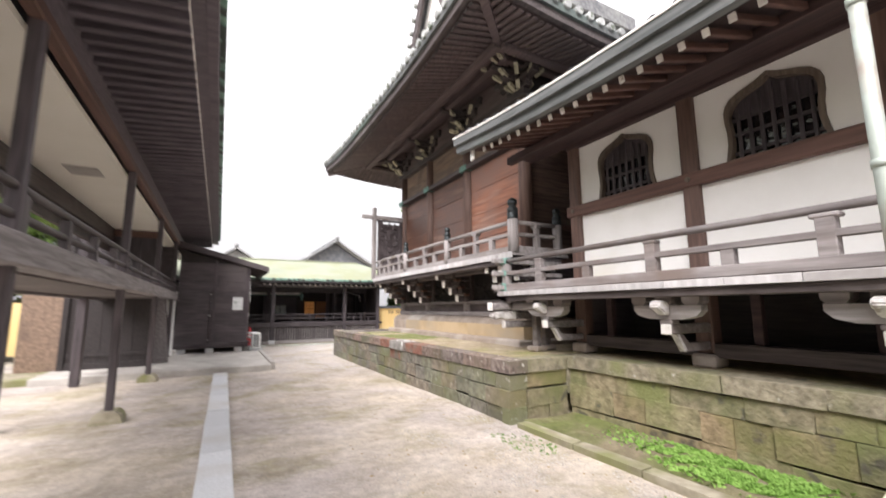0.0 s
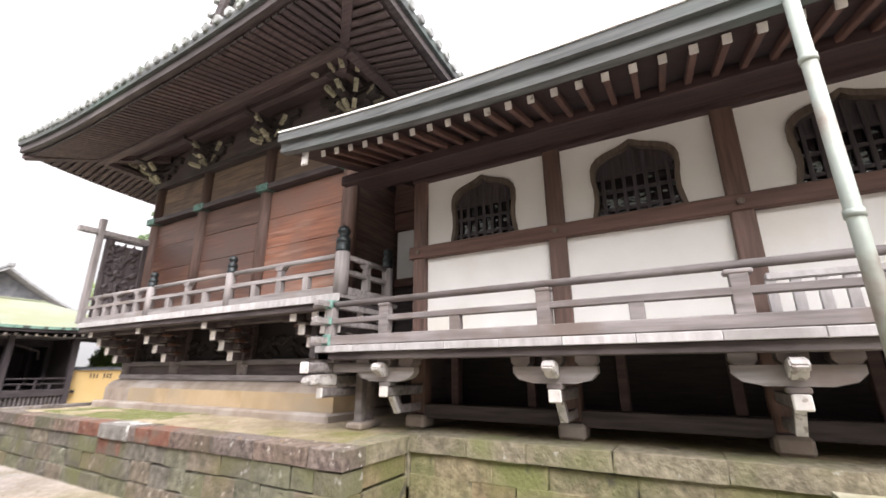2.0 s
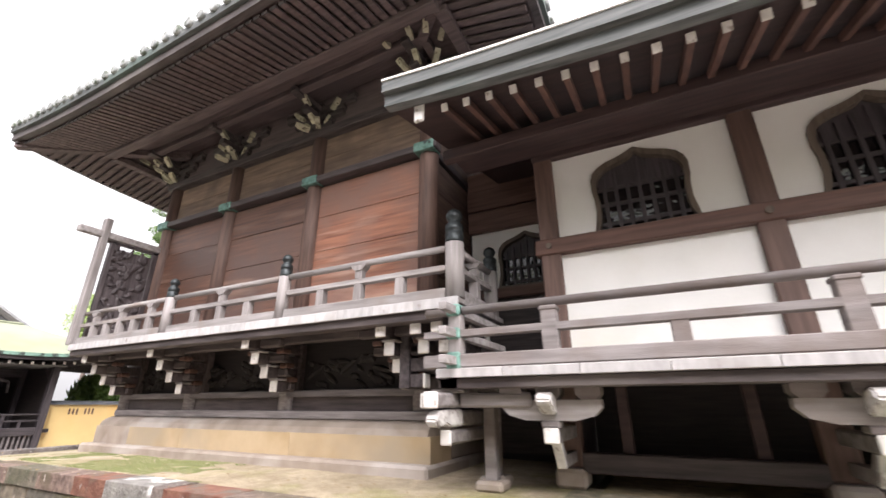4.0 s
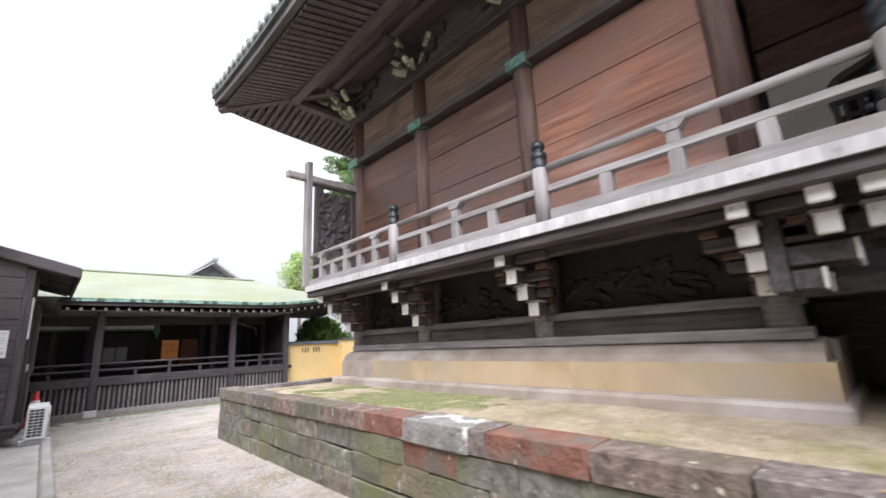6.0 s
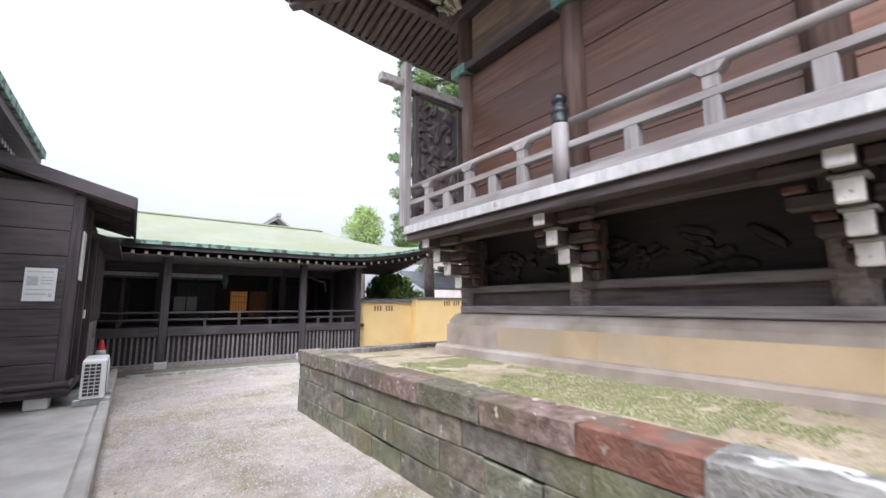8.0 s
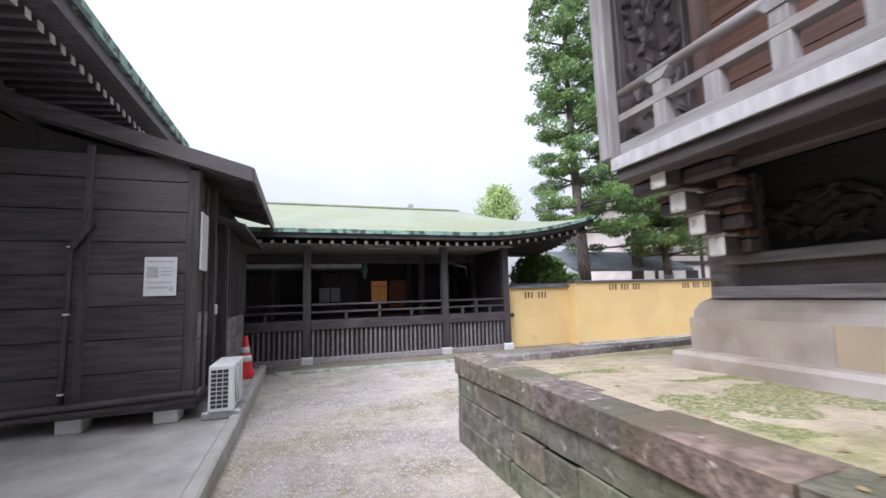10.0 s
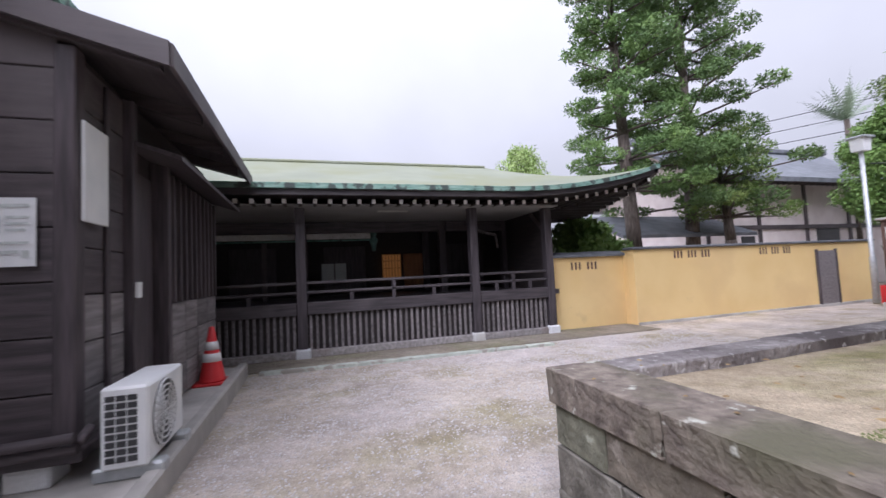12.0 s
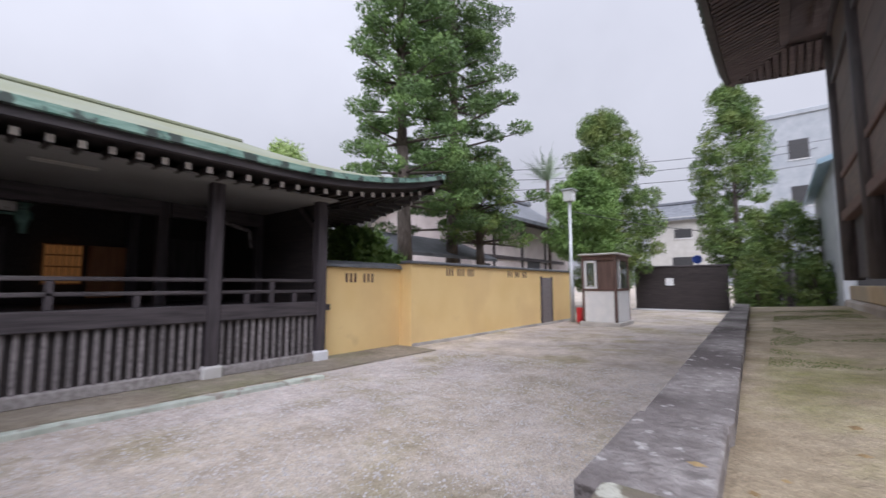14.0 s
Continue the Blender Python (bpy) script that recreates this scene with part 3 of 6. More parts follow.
scatter("weed_tufts", "small dull green weeds in the sand by the kerb", M_leaf_mid, 900, (2.7, 3.5, 2.2, 5.0), 0.022, 12, lambda x, y: ground_z(x, y) - 0.008 - (0.03 if noise.noise(Vector((x * 2.0, y * 1.6, 5))) < 0.12 else 0), 0.6)
scatter("fallen_leaves", "dry brown fallen leaves on the gravel", M_dryleaf, 620, (1.2, 4.6, 0.5, 14.6), 0.022, 2, lambda x, y: ground_z(x, y) - 0.008 if x < 3.5 or y < 4.6 else 0.835, 0.15)

# ---- stone platform and walls ----
blocks = [rough_block("stone", M_stone, k) for k in range(5)]
greys = [rough_block("stone", M_stone_grey, 10 + k) for k in range(5)]
caps = [rough_block("capstone", M_cope, 20 + k) for k in range(4)]
mossy = [rough_block("capstone", M_cope_moss, 30 + k) for k in range(4)]
reds = [rough_block("red_stone", M_redstone, 40 + k) for k in range(2)]


def course(parent, a, b, inn, z0, z1, depth, lens, meshes, seed, name="stone", red=(), cuts=()):
    """A row of stones from a to b, set back along inn."""
    rnd = random.Random(seed)
    a, b, inn = Vector(a), Vector(b), Vector(inn)
    run = (b - a).normalized()
    total, s, k = (b - a).length, 0.0, 0
    while s < total - 0.05:
        w = cuts[k] if k < len(cuts) else rnd.uniform(*lens)
        if total - s - w < lens[0] * 0.6:
            w = total - s
        out = rnd.uniform(-0.012, 0.012) if name == "stone" else rnd.uniform(-0.007, 0.007)
        mid = a + run * (s + w / 2) + inn * (depth / 2 + out)
        m = Matrix.Translation((mid.x, mid.y, (z0 + z1) / 2 + (rnd.uniform(-0.014, 0.014) if name == "stone" else 0))) @ Matrix.Rotation(math.atan2(run.y, run.x), 4, "Z") @ Matrix.Rotation(rnd.uniform(-0.004, 0.004), 4, "Y") @ Matrix.Diagonal((w - 0.004, depth, z1 - z0 - (0.012 if name == "capstone" else 0.006), 1))
        is_red = any(r0 < s + w / 2 < r1 for r0, r1 in red)
        link("red_stone" if is_red else name, rnd.choice(reds if is_red else meshes), parent, m=m)
        s += w
        k += 1


platform = thing("stone_platform", "mossy cut-stone platform with lichen-spotted capstones", "platform", (3.6, 9.8, 0), kind="structure")
PX, PY0, PY1, PZ = 3.54, 4.75, 14.72, 0.83
bm = B(PX + 0.2, 14.4, PY0 + 0.2, PY1 - 0.12, -0.1, PZ - 0.12, 0)
part("core", bm, M_stone, platform)


def plat_z(x, y):
    return PZ - 0.012 + 0.02 * noise.noise(Vector((x * 0.9, y * 0.9, 2)))


def north_edge(x):
    return 14.78 + 0.037 * (x - PX)


def earth_z(x, y):
    return plat_z(x, y) - 0.09 * min(1, max(0, (y - north_edge(x) + 2.0) / 1.8))


part("earth_top", sheet(lambda u, v: (lambda x: (lambda y: (x, y, earth_z(x, y)))(PY0 + 0.25 + (north_edge(x) - 0.14 - PY0 - 0.25) * v))(PX + 0.25 + 10.6 * u), 60, 60), M_earth, platform, "sandy earth with moss patches")
course(platform, (PX, PY1, 0), (PX, PY0, 0), (1, 0, 0), PZ - 0.19, PZ, 0.34, (0.7, 0.85), caps, 5, "capstone", red=((4.4, 5.2), (6.0, 6.8)),
       cuts=(0.78, 0.8, 0.8, 0.8, 0.8, 0.8, 0.8, 0.8, 0.8, 0.8, 0.75))
link("lichen_stone", rough_block("lichen_stone", M_pale_lichen, 49), platform, m=Matrix.Translation((PX + 0.162, 8.9, PZ - 0.092)) @ Matrix.Diagonal((0.35, 0.79, 0.19, 1)))
course(platform, (PX + 0.34, PY0, 0), (4.62, PY0, 0), (0, 1, 0), PZ - 0.19, PZ, 0.36, (0.5, 0.8), mossy, 6, "capstone")
part("infill", B(4.62, 5.3, 4.745, 5.12, 0.3, PZ - 0.006, 0.01), M_cope_moss, platform)
ncaps = [rough_block("capstone", M_grit, 80 + k) for k in range(4)]
course(platform, (14.4, north_edge(14.4), 0), (PX + 0.345, north_edge(PX + 0.34), 0), (0, -1, 0), PZ - 0.21, PZ - 0.025, 0.25, (0.55, 1.0), ncaps, 7, "capstone")
for i, (z0, z1) in enumerate(((-0.08, 0.19), (0.19, 0.43), (0.43, 0.64))):
    g = 0.022 + (2 - i) * -0.004
    course(platform, (PX + g, PY1 - 0.04, 0), (PX + g, PY0 + g, 0), (1, 0, 0), z0, z1, 0.3, (0.28, 0.72), greys, 11 + i, red=((5.5, 5.85),) if i == 2 else ())
    course(platform, (PX + 0.3 + g, PY0 + g, 0), (4.62, PY0 + g, 0), (0, 1, 0), z0, z1, 0.3, (0.35, 0.6), blocks, 21 + i)
    course(platform, (14.4, north_edge(14.4) - 0.05, 0), (PX + g + 0.3, PY1 - 0.03, 0), (0, -1, 0), z0, z1, 0.2, (0.5, 0.9), greys, 31 + i)

M_olive = mat("olive_moss", (0.125, 0.15, 0.05), (0.215, 0.24, 0.09), 12, rough=0.95, bump=0)
for q, (area, count, thr) in enumerate((((3.92, 5.05, 8.4, 13.6), 56000, -0.16), ((6.2, 12.5, 13.55, 14.5), 22000, 0.0))):
    scatter("moss_patch", "olive moss creeping over the sandy platform top", M_olive, count, area, 0.0085, 40 + q,
            lambda x, y: earth_z(x, y) - (0.0 if noise.noise(Vector((x * 0.9, y * 0.9, 6))) + 0.35 * noise.noise(Vector((x * 4, y * 4, 6))) > thr + (0.25 if y < 9.4 else 0.3 if y > 12.9 and x < 6 else 0) else 0.04), 0.6)

low_wall = thing("stone_footing", "mossy stone footing wall under the white hall", "wall", (4.7, 0, 0), kind="structure")
part("core", B(4.85, 14.4, -9, 4.74, -0.1, PZ, 0), M_stone, low_wall)
course(low_wall, (4.6, 4.74, 0), (4.6, -9, 0), (1, 0, 0), PZ - 0.17, PZ + 0.02, 0.4, (0.6, 1.1), mossy, 8, "capstone")
for i, (z0, z1) in enumerate(((-0.08, 0.13), (0.13, 0.44), (0.44, 0.66))):
    course(low_wall, (4.64, 4.74, 0), (4.64, -9, 0), (1, 0, 0), z0, z1, 0.3, (0.28, 0.8), blocks, 53 + i)
kerb = thing("edging_kerb", "low worn stone edging along the moss bed", "kerb", (3.7, 3, 0), kind="structure")
kerbs = [rough_block("kerbstone", M_kerb, 90 + k) for k in range(3)]
course(kerb, (3.56, 4.65, 0), (3.52, 0.7, 0), (1, 0, 0), -0.1, 0.055, 0.17, (0.7, 1.3), kerbs, 61, "kerbstone")
bed = sheet(lambda u, v: (lambda x, y: (x, y, 0.03 + 0.05 * max(0, noise.noise(Vector((x * 2.2, y * 2.2, 1))))))(3.72 + 0.92 * u, 0.9 + 3.8 * v), 24, 60)
tagged(part("moss_bed_soil", bed, M_soil), "strip of mossy soil at the wall foot", "soil", kind="structure")
rnd = np.random.RandomState(9)
v, f = [], []
for i in range(13000):
    y = rnd.normal(2.2, 0.5)
    x = rnd.normal(4.28 - 0.08 * (2.4 - y), 0.18)
    if noise.noise(Vector((x * 5, y * 5, 3))) < -0.22 or not (3.78 < x < 4.6 and 1.15 < y < 4.3):
        continue
    h, a, w = rnd.uniform(0.008, 0.035), rnd.uniform(0, 6.28), 0.022
    k = len(v)
    z = 0.035
    v += [(x - w * math.cos(a), y - w * math.sin(a), z), (x + w * math.cos(a), y + w * math.sin(a), z), (x + rnd.uniform(-0.03, 0.03), y + rnd.uniform(-0.03, 0.03), z + h)]
    f.append((k, k + 1, k + 2))
me = bpy.data.meshes.new("moss_tufts")
me.from_pydata(v, [], f)
me.materials.append(M_moss)
tagged(new("moss_tufts", me), "bright green moss and clover at the wall foot", "moss", kind="stuff")
cheek = thing("stair_cheek_stone", "pale worn stone stair cheek sloping from the footing", "stone", (4.0, 1.0, 0), kind="structure")
part("cheek_block", slab_of([(2.7, 0.02), (4.62, 0.02), (4.62, 0.70), (4.35, 0.70), (2.7, 0.16)], 0.72, 1.12, "xz"), M_cheek, cheek)

strip = thing("granite_strip", "line of pale granite slabs set flush in the sand", "paving", (0.05, 4, 0), kind="structure")
gran = [rough_block("slab", M_granite, 70 + k) for k in range(3)]
course(strip, (-0.22, -6, 0), (-0.02, 11.8, 0), (1, 0, 0), -0.12, 0.035, 0.3, (0.9, 1.6), gran, 71, "slab")
slab = tagged(part("concrete_slab", B(-3.4, 1.28, 11.85, 19.4, -0.1, 0.15, 0.02), M_conc), "low worn concrete slab under the shed", "slab", kind="structure")
part("slab_edge", B(1.28, 1.40, 12.1, 19.5, -0.1, 0.19, 0.02), M_conc, slab)
drain = thing("drain_strip", "pale stone drip line in the gravel before the corridor", "paving", (3, 19.6, 0), kind="structure")
course(drain, (1.55, 19.4, 0), (6.4, 19.2, 0), (0, 1, 0), -0.1, 0.03, 0.14, (0.5, 0.9), [rough_block("drip_stone", M_drain, 95 + k) for k in range(2)], 77, "drip_stone")
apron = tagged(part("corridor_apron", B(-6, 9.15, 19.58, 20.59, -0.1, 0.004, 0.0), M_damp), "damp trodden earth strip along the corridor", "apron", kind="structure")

# ---- main temple hall ----
hall = thing("temple_hall", "weathered dark wooden temple hall with tiled roof and veranda", "temple", (5.8, 10.2, 0.83))
WX, HY = 5.62, (6.78, 9.06, 11.27, 13.3)
HXE = 13.9
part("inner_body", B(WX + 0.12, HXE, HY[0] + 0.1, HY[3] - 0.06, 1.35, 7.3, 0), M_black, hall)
# plinth
part("plinth_foot", B(5.07, HXE + 0.5, 6.45, 13.42, 0.7, 0.93, 0.03), M_plinth_g, hall)
for y0, y1 in ((6.5, 8.6), (8.6, 10.9), (10.9, 12.3), (12.3, 13.34)):
    part("plinth_stone", slab_of([(5.24, 0.93), (5.24, 1.2), (5.75, 1.2), (5.75, 0.93)], y0 + 0.0015, y1 - 0.0015, "xz"), M_plinth if y1 < 13 else M_plinth_g, hall)
part("plinth_north", B(5.75, HXE + 0.4, 13.0, 13.34, 0.93, 1.2, 0.02), M_plinth, hall)
part("plinth_south", B(5.75, HXE + 0.4, 6.5, 6.84, 0.93, 1.36, 0.02), M_plinth_g, hall)
part("plinth_top", slab_of([(5.26, 1.2), (5.29, 1.27), (5.37, 1.33), (5.56, 1.38), (5.56, 1.2)], 6.55, 13.32, "xz"), M_plinth_g, hall)
# lower walls
part("sill_beam", B(5.42, 5.62, 6.6, 13.25, 1.36, 1.46, 0.01), M_weather, hall)
for y0, y1 in zip(HY, HY[1:]):
    part("lower_board", B(5.54, 5.62, y0, min(y1, 13.25), 1.46, 1.64, 0.006), M_dark, hall)
    part("lower_panel", B(5.6, 5.68, y0, min(y1, 13.25), 1.72, 2.45, 0.006), M_panel_black, hall)
    # carved relief: clustered waves
    rr = random.Random(int(y0 * 10))
    for k in range(26):
        yy, zz = rr.uniform(y0 + 0.35, min(y1, 13.3) - 0.35), rr.uniform(1.79, 2.15)
        bm = bmesh.new()
        bmesh.ops.create_icosphere(bm, subdivisions=1, radius=1, matrix=pose(5.59, yy, zz, rr.uniform(-40, 40), 0, 0) @ Matrix.Diagonal((0.05, rr.uniform(0.06, 0.2), rr.uniform(0.03, 0.07), 1)))
        part("carved_wave", bm, M_panel_black, hall)
part("girt_beam", B(5.46, 5.64, 6.6, 13.3, 1.64, 1.73, 0.012), M_weather, hall)
for y in HY:
    yy = min(y, 13.2)
    part("stub_pillar", L([(0.14, 1.35), (0.14, 2.45)], (5.58, yy, 0), 12), M_weather, hall)
# upper walls: planks of each bay
rr = random.Random(4)
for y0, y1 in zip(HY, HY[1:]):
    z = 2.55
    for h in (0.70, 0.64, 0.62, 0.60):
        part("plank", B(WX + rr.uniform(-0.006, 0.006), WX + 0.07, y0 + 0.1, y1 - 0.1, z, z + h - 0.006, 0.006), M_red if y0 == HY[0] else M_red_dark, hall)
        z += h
    for h in (0.43, 0.42):
        z0 = 5.26 if h == 0.43 else 5.69
        part("plank", B(WX + rr.uniform(0, 0.01), WX + 0.07, y0 + 0.1, y1 - 0.1, z0, z0 + h - 0.006, 0.006), M_band, hall)
for y in HY:
    part("pillar", L([(0.15, 2.45), (0.15, 6.22)], (WX + 0.02, y, 0), 14), M_brown_z, hall)
part("tie_beam", B(WX - 0.17, WX + 0.05, HY[0] - 0.2, HY[3] + 0.12, 5.13, 5.25, 0.012), M_dark, hall)
part("head_beam", B(WX - 0.16, WX + 0.06, HY[0] - 0.25, HY[3] + 0.2, 6.10, 6.26, 0.012), M_dark, hall)
part("foot_beam", B(WX - 0.14, WX + 0.05, HY[0] - 0.1, HY[3] + 0.05, 2.52, 2.62, 0.012), M_brown, hall)
for y in HY:
    part("bronze_plate", B(WX - 0.19, WX + 0.06, y - 0.17, y + 0.17, 5.11, 5.27, 0.012), M_bronze, hall, "green bronze fitting")
# south and north walls
for y, s in ((HY[0], -1), (HY[3], 1)):
    for k, z in enumerate((2.55, 3.3, 4.0, 4.6, 5.26)):
        part("plank", B(WX + 0.12, HXE, y - 0.03, y + 0.04, z, (3.3, 4.0, 4.6, 5.13, 6.1)[k] - 0.006, 0.006), M_umber_x, hall)
    part("waist_beam", B(WX + 0.1, HXE + 0.1, y - 0.11, y + 0.11, 2.42, 2.6, 0.012), M_brown, hall)
    part("waist_beam", B(WX + 0.1, HXE + 0.1, y - 0.08, y + 0.08, 3.24, 3.36, 0.012), M_brown, hall)
    part("tie_beam", B(WX + 0.1, HXE + 0.2, y - 0.1, y + 0.1, 5.13, 5.25, 0.012), M_dark_x, hall)
    part("head_beam", B(WX + 0.1, HXE + 0.2, y - 0.1, y + 0.1, 6.1, 6.26, 0.012), M_dark_x, hall)
    for x in (8.35, 11.1, 13.9):
        part("pillar", L([(0.15, 1.3), (0.15, 6.2)], (x, y, 0), 14), M_dark_z, hall)
part("lower_board", B(5.68, HXE, 13.15, 13.25, 1.35, 2.5, 0.006), M_dark_x, hall)
part("lower_board", B(5.68, HXE, 6.72, 6.82, 1.35, 2.5, 0.006), M_dark_x, hall)

# upper brackets with pale carved ends
nose = mesh_of("bracket_nose", slab_of([(0, -0.03), (0.07, -0.042), (0.19, -0.04), (0.25, -0.015), (0.24, 0.03), (0.17, 0.042), (0.09, 0.03), (0, 0.036)], -0.042, 0.042, "xz"), M_cream_tip)


def upper_bracket(x, y, fan, out):
    """Stacked bearing arms with carved noses that fan outwards from the pillar head."""
    bm = bmesh.new()
    for k, z in enumerate((6.27, 6.46, 6.65)):
        w = 0.34 + 0.24 * k
        box(bm, x - 0.09, x + 0.09, y - w, y + w, z, z + 0.11, 0.01)
        box(bm, x - 0.18 - 0.28 * k, x + 0.1, y - 0.07, y + 0.07, z, z + 0.11, 0.01)
        for q in (-w + 0.07, 0, w - 0.07):
            box(bm, x - 0.1, x + 0.1, y + q - 0.09, y + q + 0.09, z + 0.11, z + 0.19, 0.012)
    br = part("bracket_set", bm, M_dark, hall)
    for az, lo, z, d in fan:
        m = Matrix.Translation((x, y, z)) @ Matrix.Rotation(radians(out + az), 4, "Z") @ Matrix.Rotation(radians(-lo), 4, "Y") @ Matrix.Translation((d, 0, 0))
        link("bracket_nose", nose, br, m=m)


def chain(azs, steps=((32, 6.26, 0.14), (36, 6.33, 0.44))):
    """Noses stepping outwards and up along each bearing."""
    return [(az, lo, z, d) for az in azs for lo, z, d in steps]


for y in HY[1:3]:
    upper_bracket(WX - 0.06, y, chain((-74, 4, 74)) + [(-30, 8, 6.2, 0.2), (36, 8, 6.2, 0.2)], 180)
fan3 = ((26, 6.22, 0.12), (30, 6.30, 0.42), (30, 6.36, 0.74))
upper_bracket(WX - 0.06, HY[0], chain((-72, -38, 0, 38, 72), fan3) + [(0, 24, 6.38, 1.06), (-18, 22, 6.3, 0.9), (18, 22, 6.3, 0.9)], 225)
upper_bracket(WX - 0.06, HY[3], chain((-70, -35, 0, 35, 70), fan3[:2]) + [(0, 26, 6.36, 0.74)], 135)

# roof of the hall
roof = dict(ze=6.36, inset=2.6, under=0.27, thick=0.26, rise=2.0, lift=(0.28, 0.28), mitre=(True, True), span=4.0, spacing=0.15, size=(0.1, 0.034),
            rafter=M_soff, soffit=M_soff, top=M_tile, face=M_dark, face2=M_fascia, reach=1.25, tiles=M_tile_pale, rib=0.27, setback=0.14, tip=None)
RX0, RX1, RY0, RY1 = 3.22, 16.3, 4.8, 15.24
eave(hall, (RX0, RY1), (RX0, RY0), (1, 0), **{**roof, "tip": M_dark_z})
eave(hall, (RX1, RY1), (RX0, RY1), (0, -1), **roof)
eave(hall, (RX0, RY0), (RX1, RY0), (0, 1), **roof)
eave(hall, (RX1, RY0), (RX1, RY1), (-1, 0), **roof)
for k, (x, z) in enumerate(((RX0 + 1.22, 6.53), (RX0 + 1.75, 6.70))):
    w = 0.09 - 0.02 * k
    o = 1.22 + 0.53 * k
    part("eave_purlin", B(x - w, x + w, RY0 + o, RY1 - o, z, z + 0.13, 0.012), M_soff, hall)
    for y in (RY0 + o, RY1 - o):
        part("eave_purlin", B(x + w, 14.6, y - w, y + w, z + 0.002, z + 0.128, 0.012), M_soff, hall)
for y0, y1 in ((RY0 + 0.08, 7.08), (RY1 - 0.08, 12.96)):
    part("hip_rafter", beam(bmesh.new(), (RX0 + 0.08, y0, 6.55), (5.5, y1, 6.88), 0.15, 0.2), M_soff, hall)
part("frieze_board", B(WX - 0.06, WX + 0.05, HY[0] - 0.1, HY[3] + 0.1, 6.26, 7.0, 0.006), M_soff, hall)
# upper gabled roof: steep curved slopes to a ridge along x
YC = 10.2


def gable_slope(sign):
    def f(u, v):
        yy = 2.45 * (1 - v)
        return (5.0 + (14.3 - 5.0) * u, YC + sign * yy, 8.55 + 4.2 * v ** 1.6)
    return f


for sign in (1, -1):
    part("upper_roof", sheet(gable_slope(sign), 6, 14), M_tile, hall)
    bm = bmesh.new()
    for k in range(15):
        p = Vector(gable_slope(sign)(0, k / 14))
        bmesh.ops.create_icosphere(bm, subdivisions=1, radius=0.1, matrix=Matrix.Translation(p + Vector((-0.05, sign * 0.05, 0.06))))
    tagged(part("verge_tiles", bm, M_tile_pale, hall), kind="stuff")
    bm = bmesh.new()
    for k in range(14):
        beam(bm, Vector(gable_slope(sign)(0, k / 14)) + Vector((0.02, -sign * 0.12, -0.12)), Vector(gable_slope(sign)(0, (k + 1) / 14)) + Vector((0.02, -sign * 0.12, -0.12)), 0.1, 0.3)
    part("bargeboard", bm, M_dark, hall)
part("gable_wall", slab_of([(YC - 2.3, 8.5), (YC + 2.3, 8.5), (YC + 1.4, 9.6), (YC + 0.6, 11.2), (YC, 12.5), (YC - 0.6, 11.2), (YC - 1.4, 9.6)], 5.3, 5.4), M_plaster, hall)
part("ridge", B(4.9, 14.4, YC - 0.25, YC + 0.25, 12.6, 13.3, 0.05), M_tile, hall)

# veranda of the hall
VX, VY0, VY1, VZ = 4.45, 5.78, 13.25, 2.53
board = mesh_of("floorboard", B(-0.66, 0.66, -0.253, 0.253, -0.03, 0.03, 0.006), M_grey)
bend = mesh_of("board_end", B(-0.006, 0.02, -0.2535, 0.2535, -0.075, 0.03, 0.004), M_edge)
n = 15
for k in range(n):
    y = VY0 + (k + 0.5) * (VY1 - VY0) / n
    link("floorboard", board, hall, m=Matrix.Translation((5.12, y, VZ - 0.03)))
    link("board_end", bend, hall, m=Matrix.Translation((VX - 0.008, y, VZ - 0.03)))
part("edge_beam", B(VX + 0.03, VX + 0.2, VY0 + 0.02, VY1, VZ - 0.2, VZ - 0.075, 0.01), M_dark, hall)
part("edge_beam", B(VX + 0.03, WX, VY0 + 0.02, VY0 + 0.2, VZ - 0.2, VZ - 0.075, 0.01), M_dark_x, hall)
part("floor_beam", B(4.85, 5.0, VY0 + 0.1, VY1, VZ - 0.24, VZ - 0.07, 0.01), M_dark, hall)
GIB = [(0.082, 0), (0.085, 0.02), (0.085, 0.09), (0.075, 0.10), (0.085, 0.11), (0.085, 0.17), (0.06, 0.19), (0.055, 0.215), (0.075, 0.24), (0.078, 0.27), (0.06, 0.31), (0.02, 0.335)]


def rail_post(x, y, z0, top, parent, r=0.085):
    p = part("post", L([(r, z0), (r, top)], (x, y, 0), 14), M_grey_z, parent)
    s = r / 0.085
    part("post_cap", L([(a * s, b * s) for a, b in GIB], (x, y, top), 14), M_cap, p, "dark patina bronze cap")


RXR = VX + 0.09
rail_post(RXR, 5.85, VZ, 3.12, hall, 0.10)
rail_post(RXR, 8.28, VZ, 3.09, hall, 0.078)
rail_post(RXR, 10.7, VZ, 3.09, hall, 0.078)
rail_post(5.6, 5.86, VZ, 3.1, hall, 0.085)


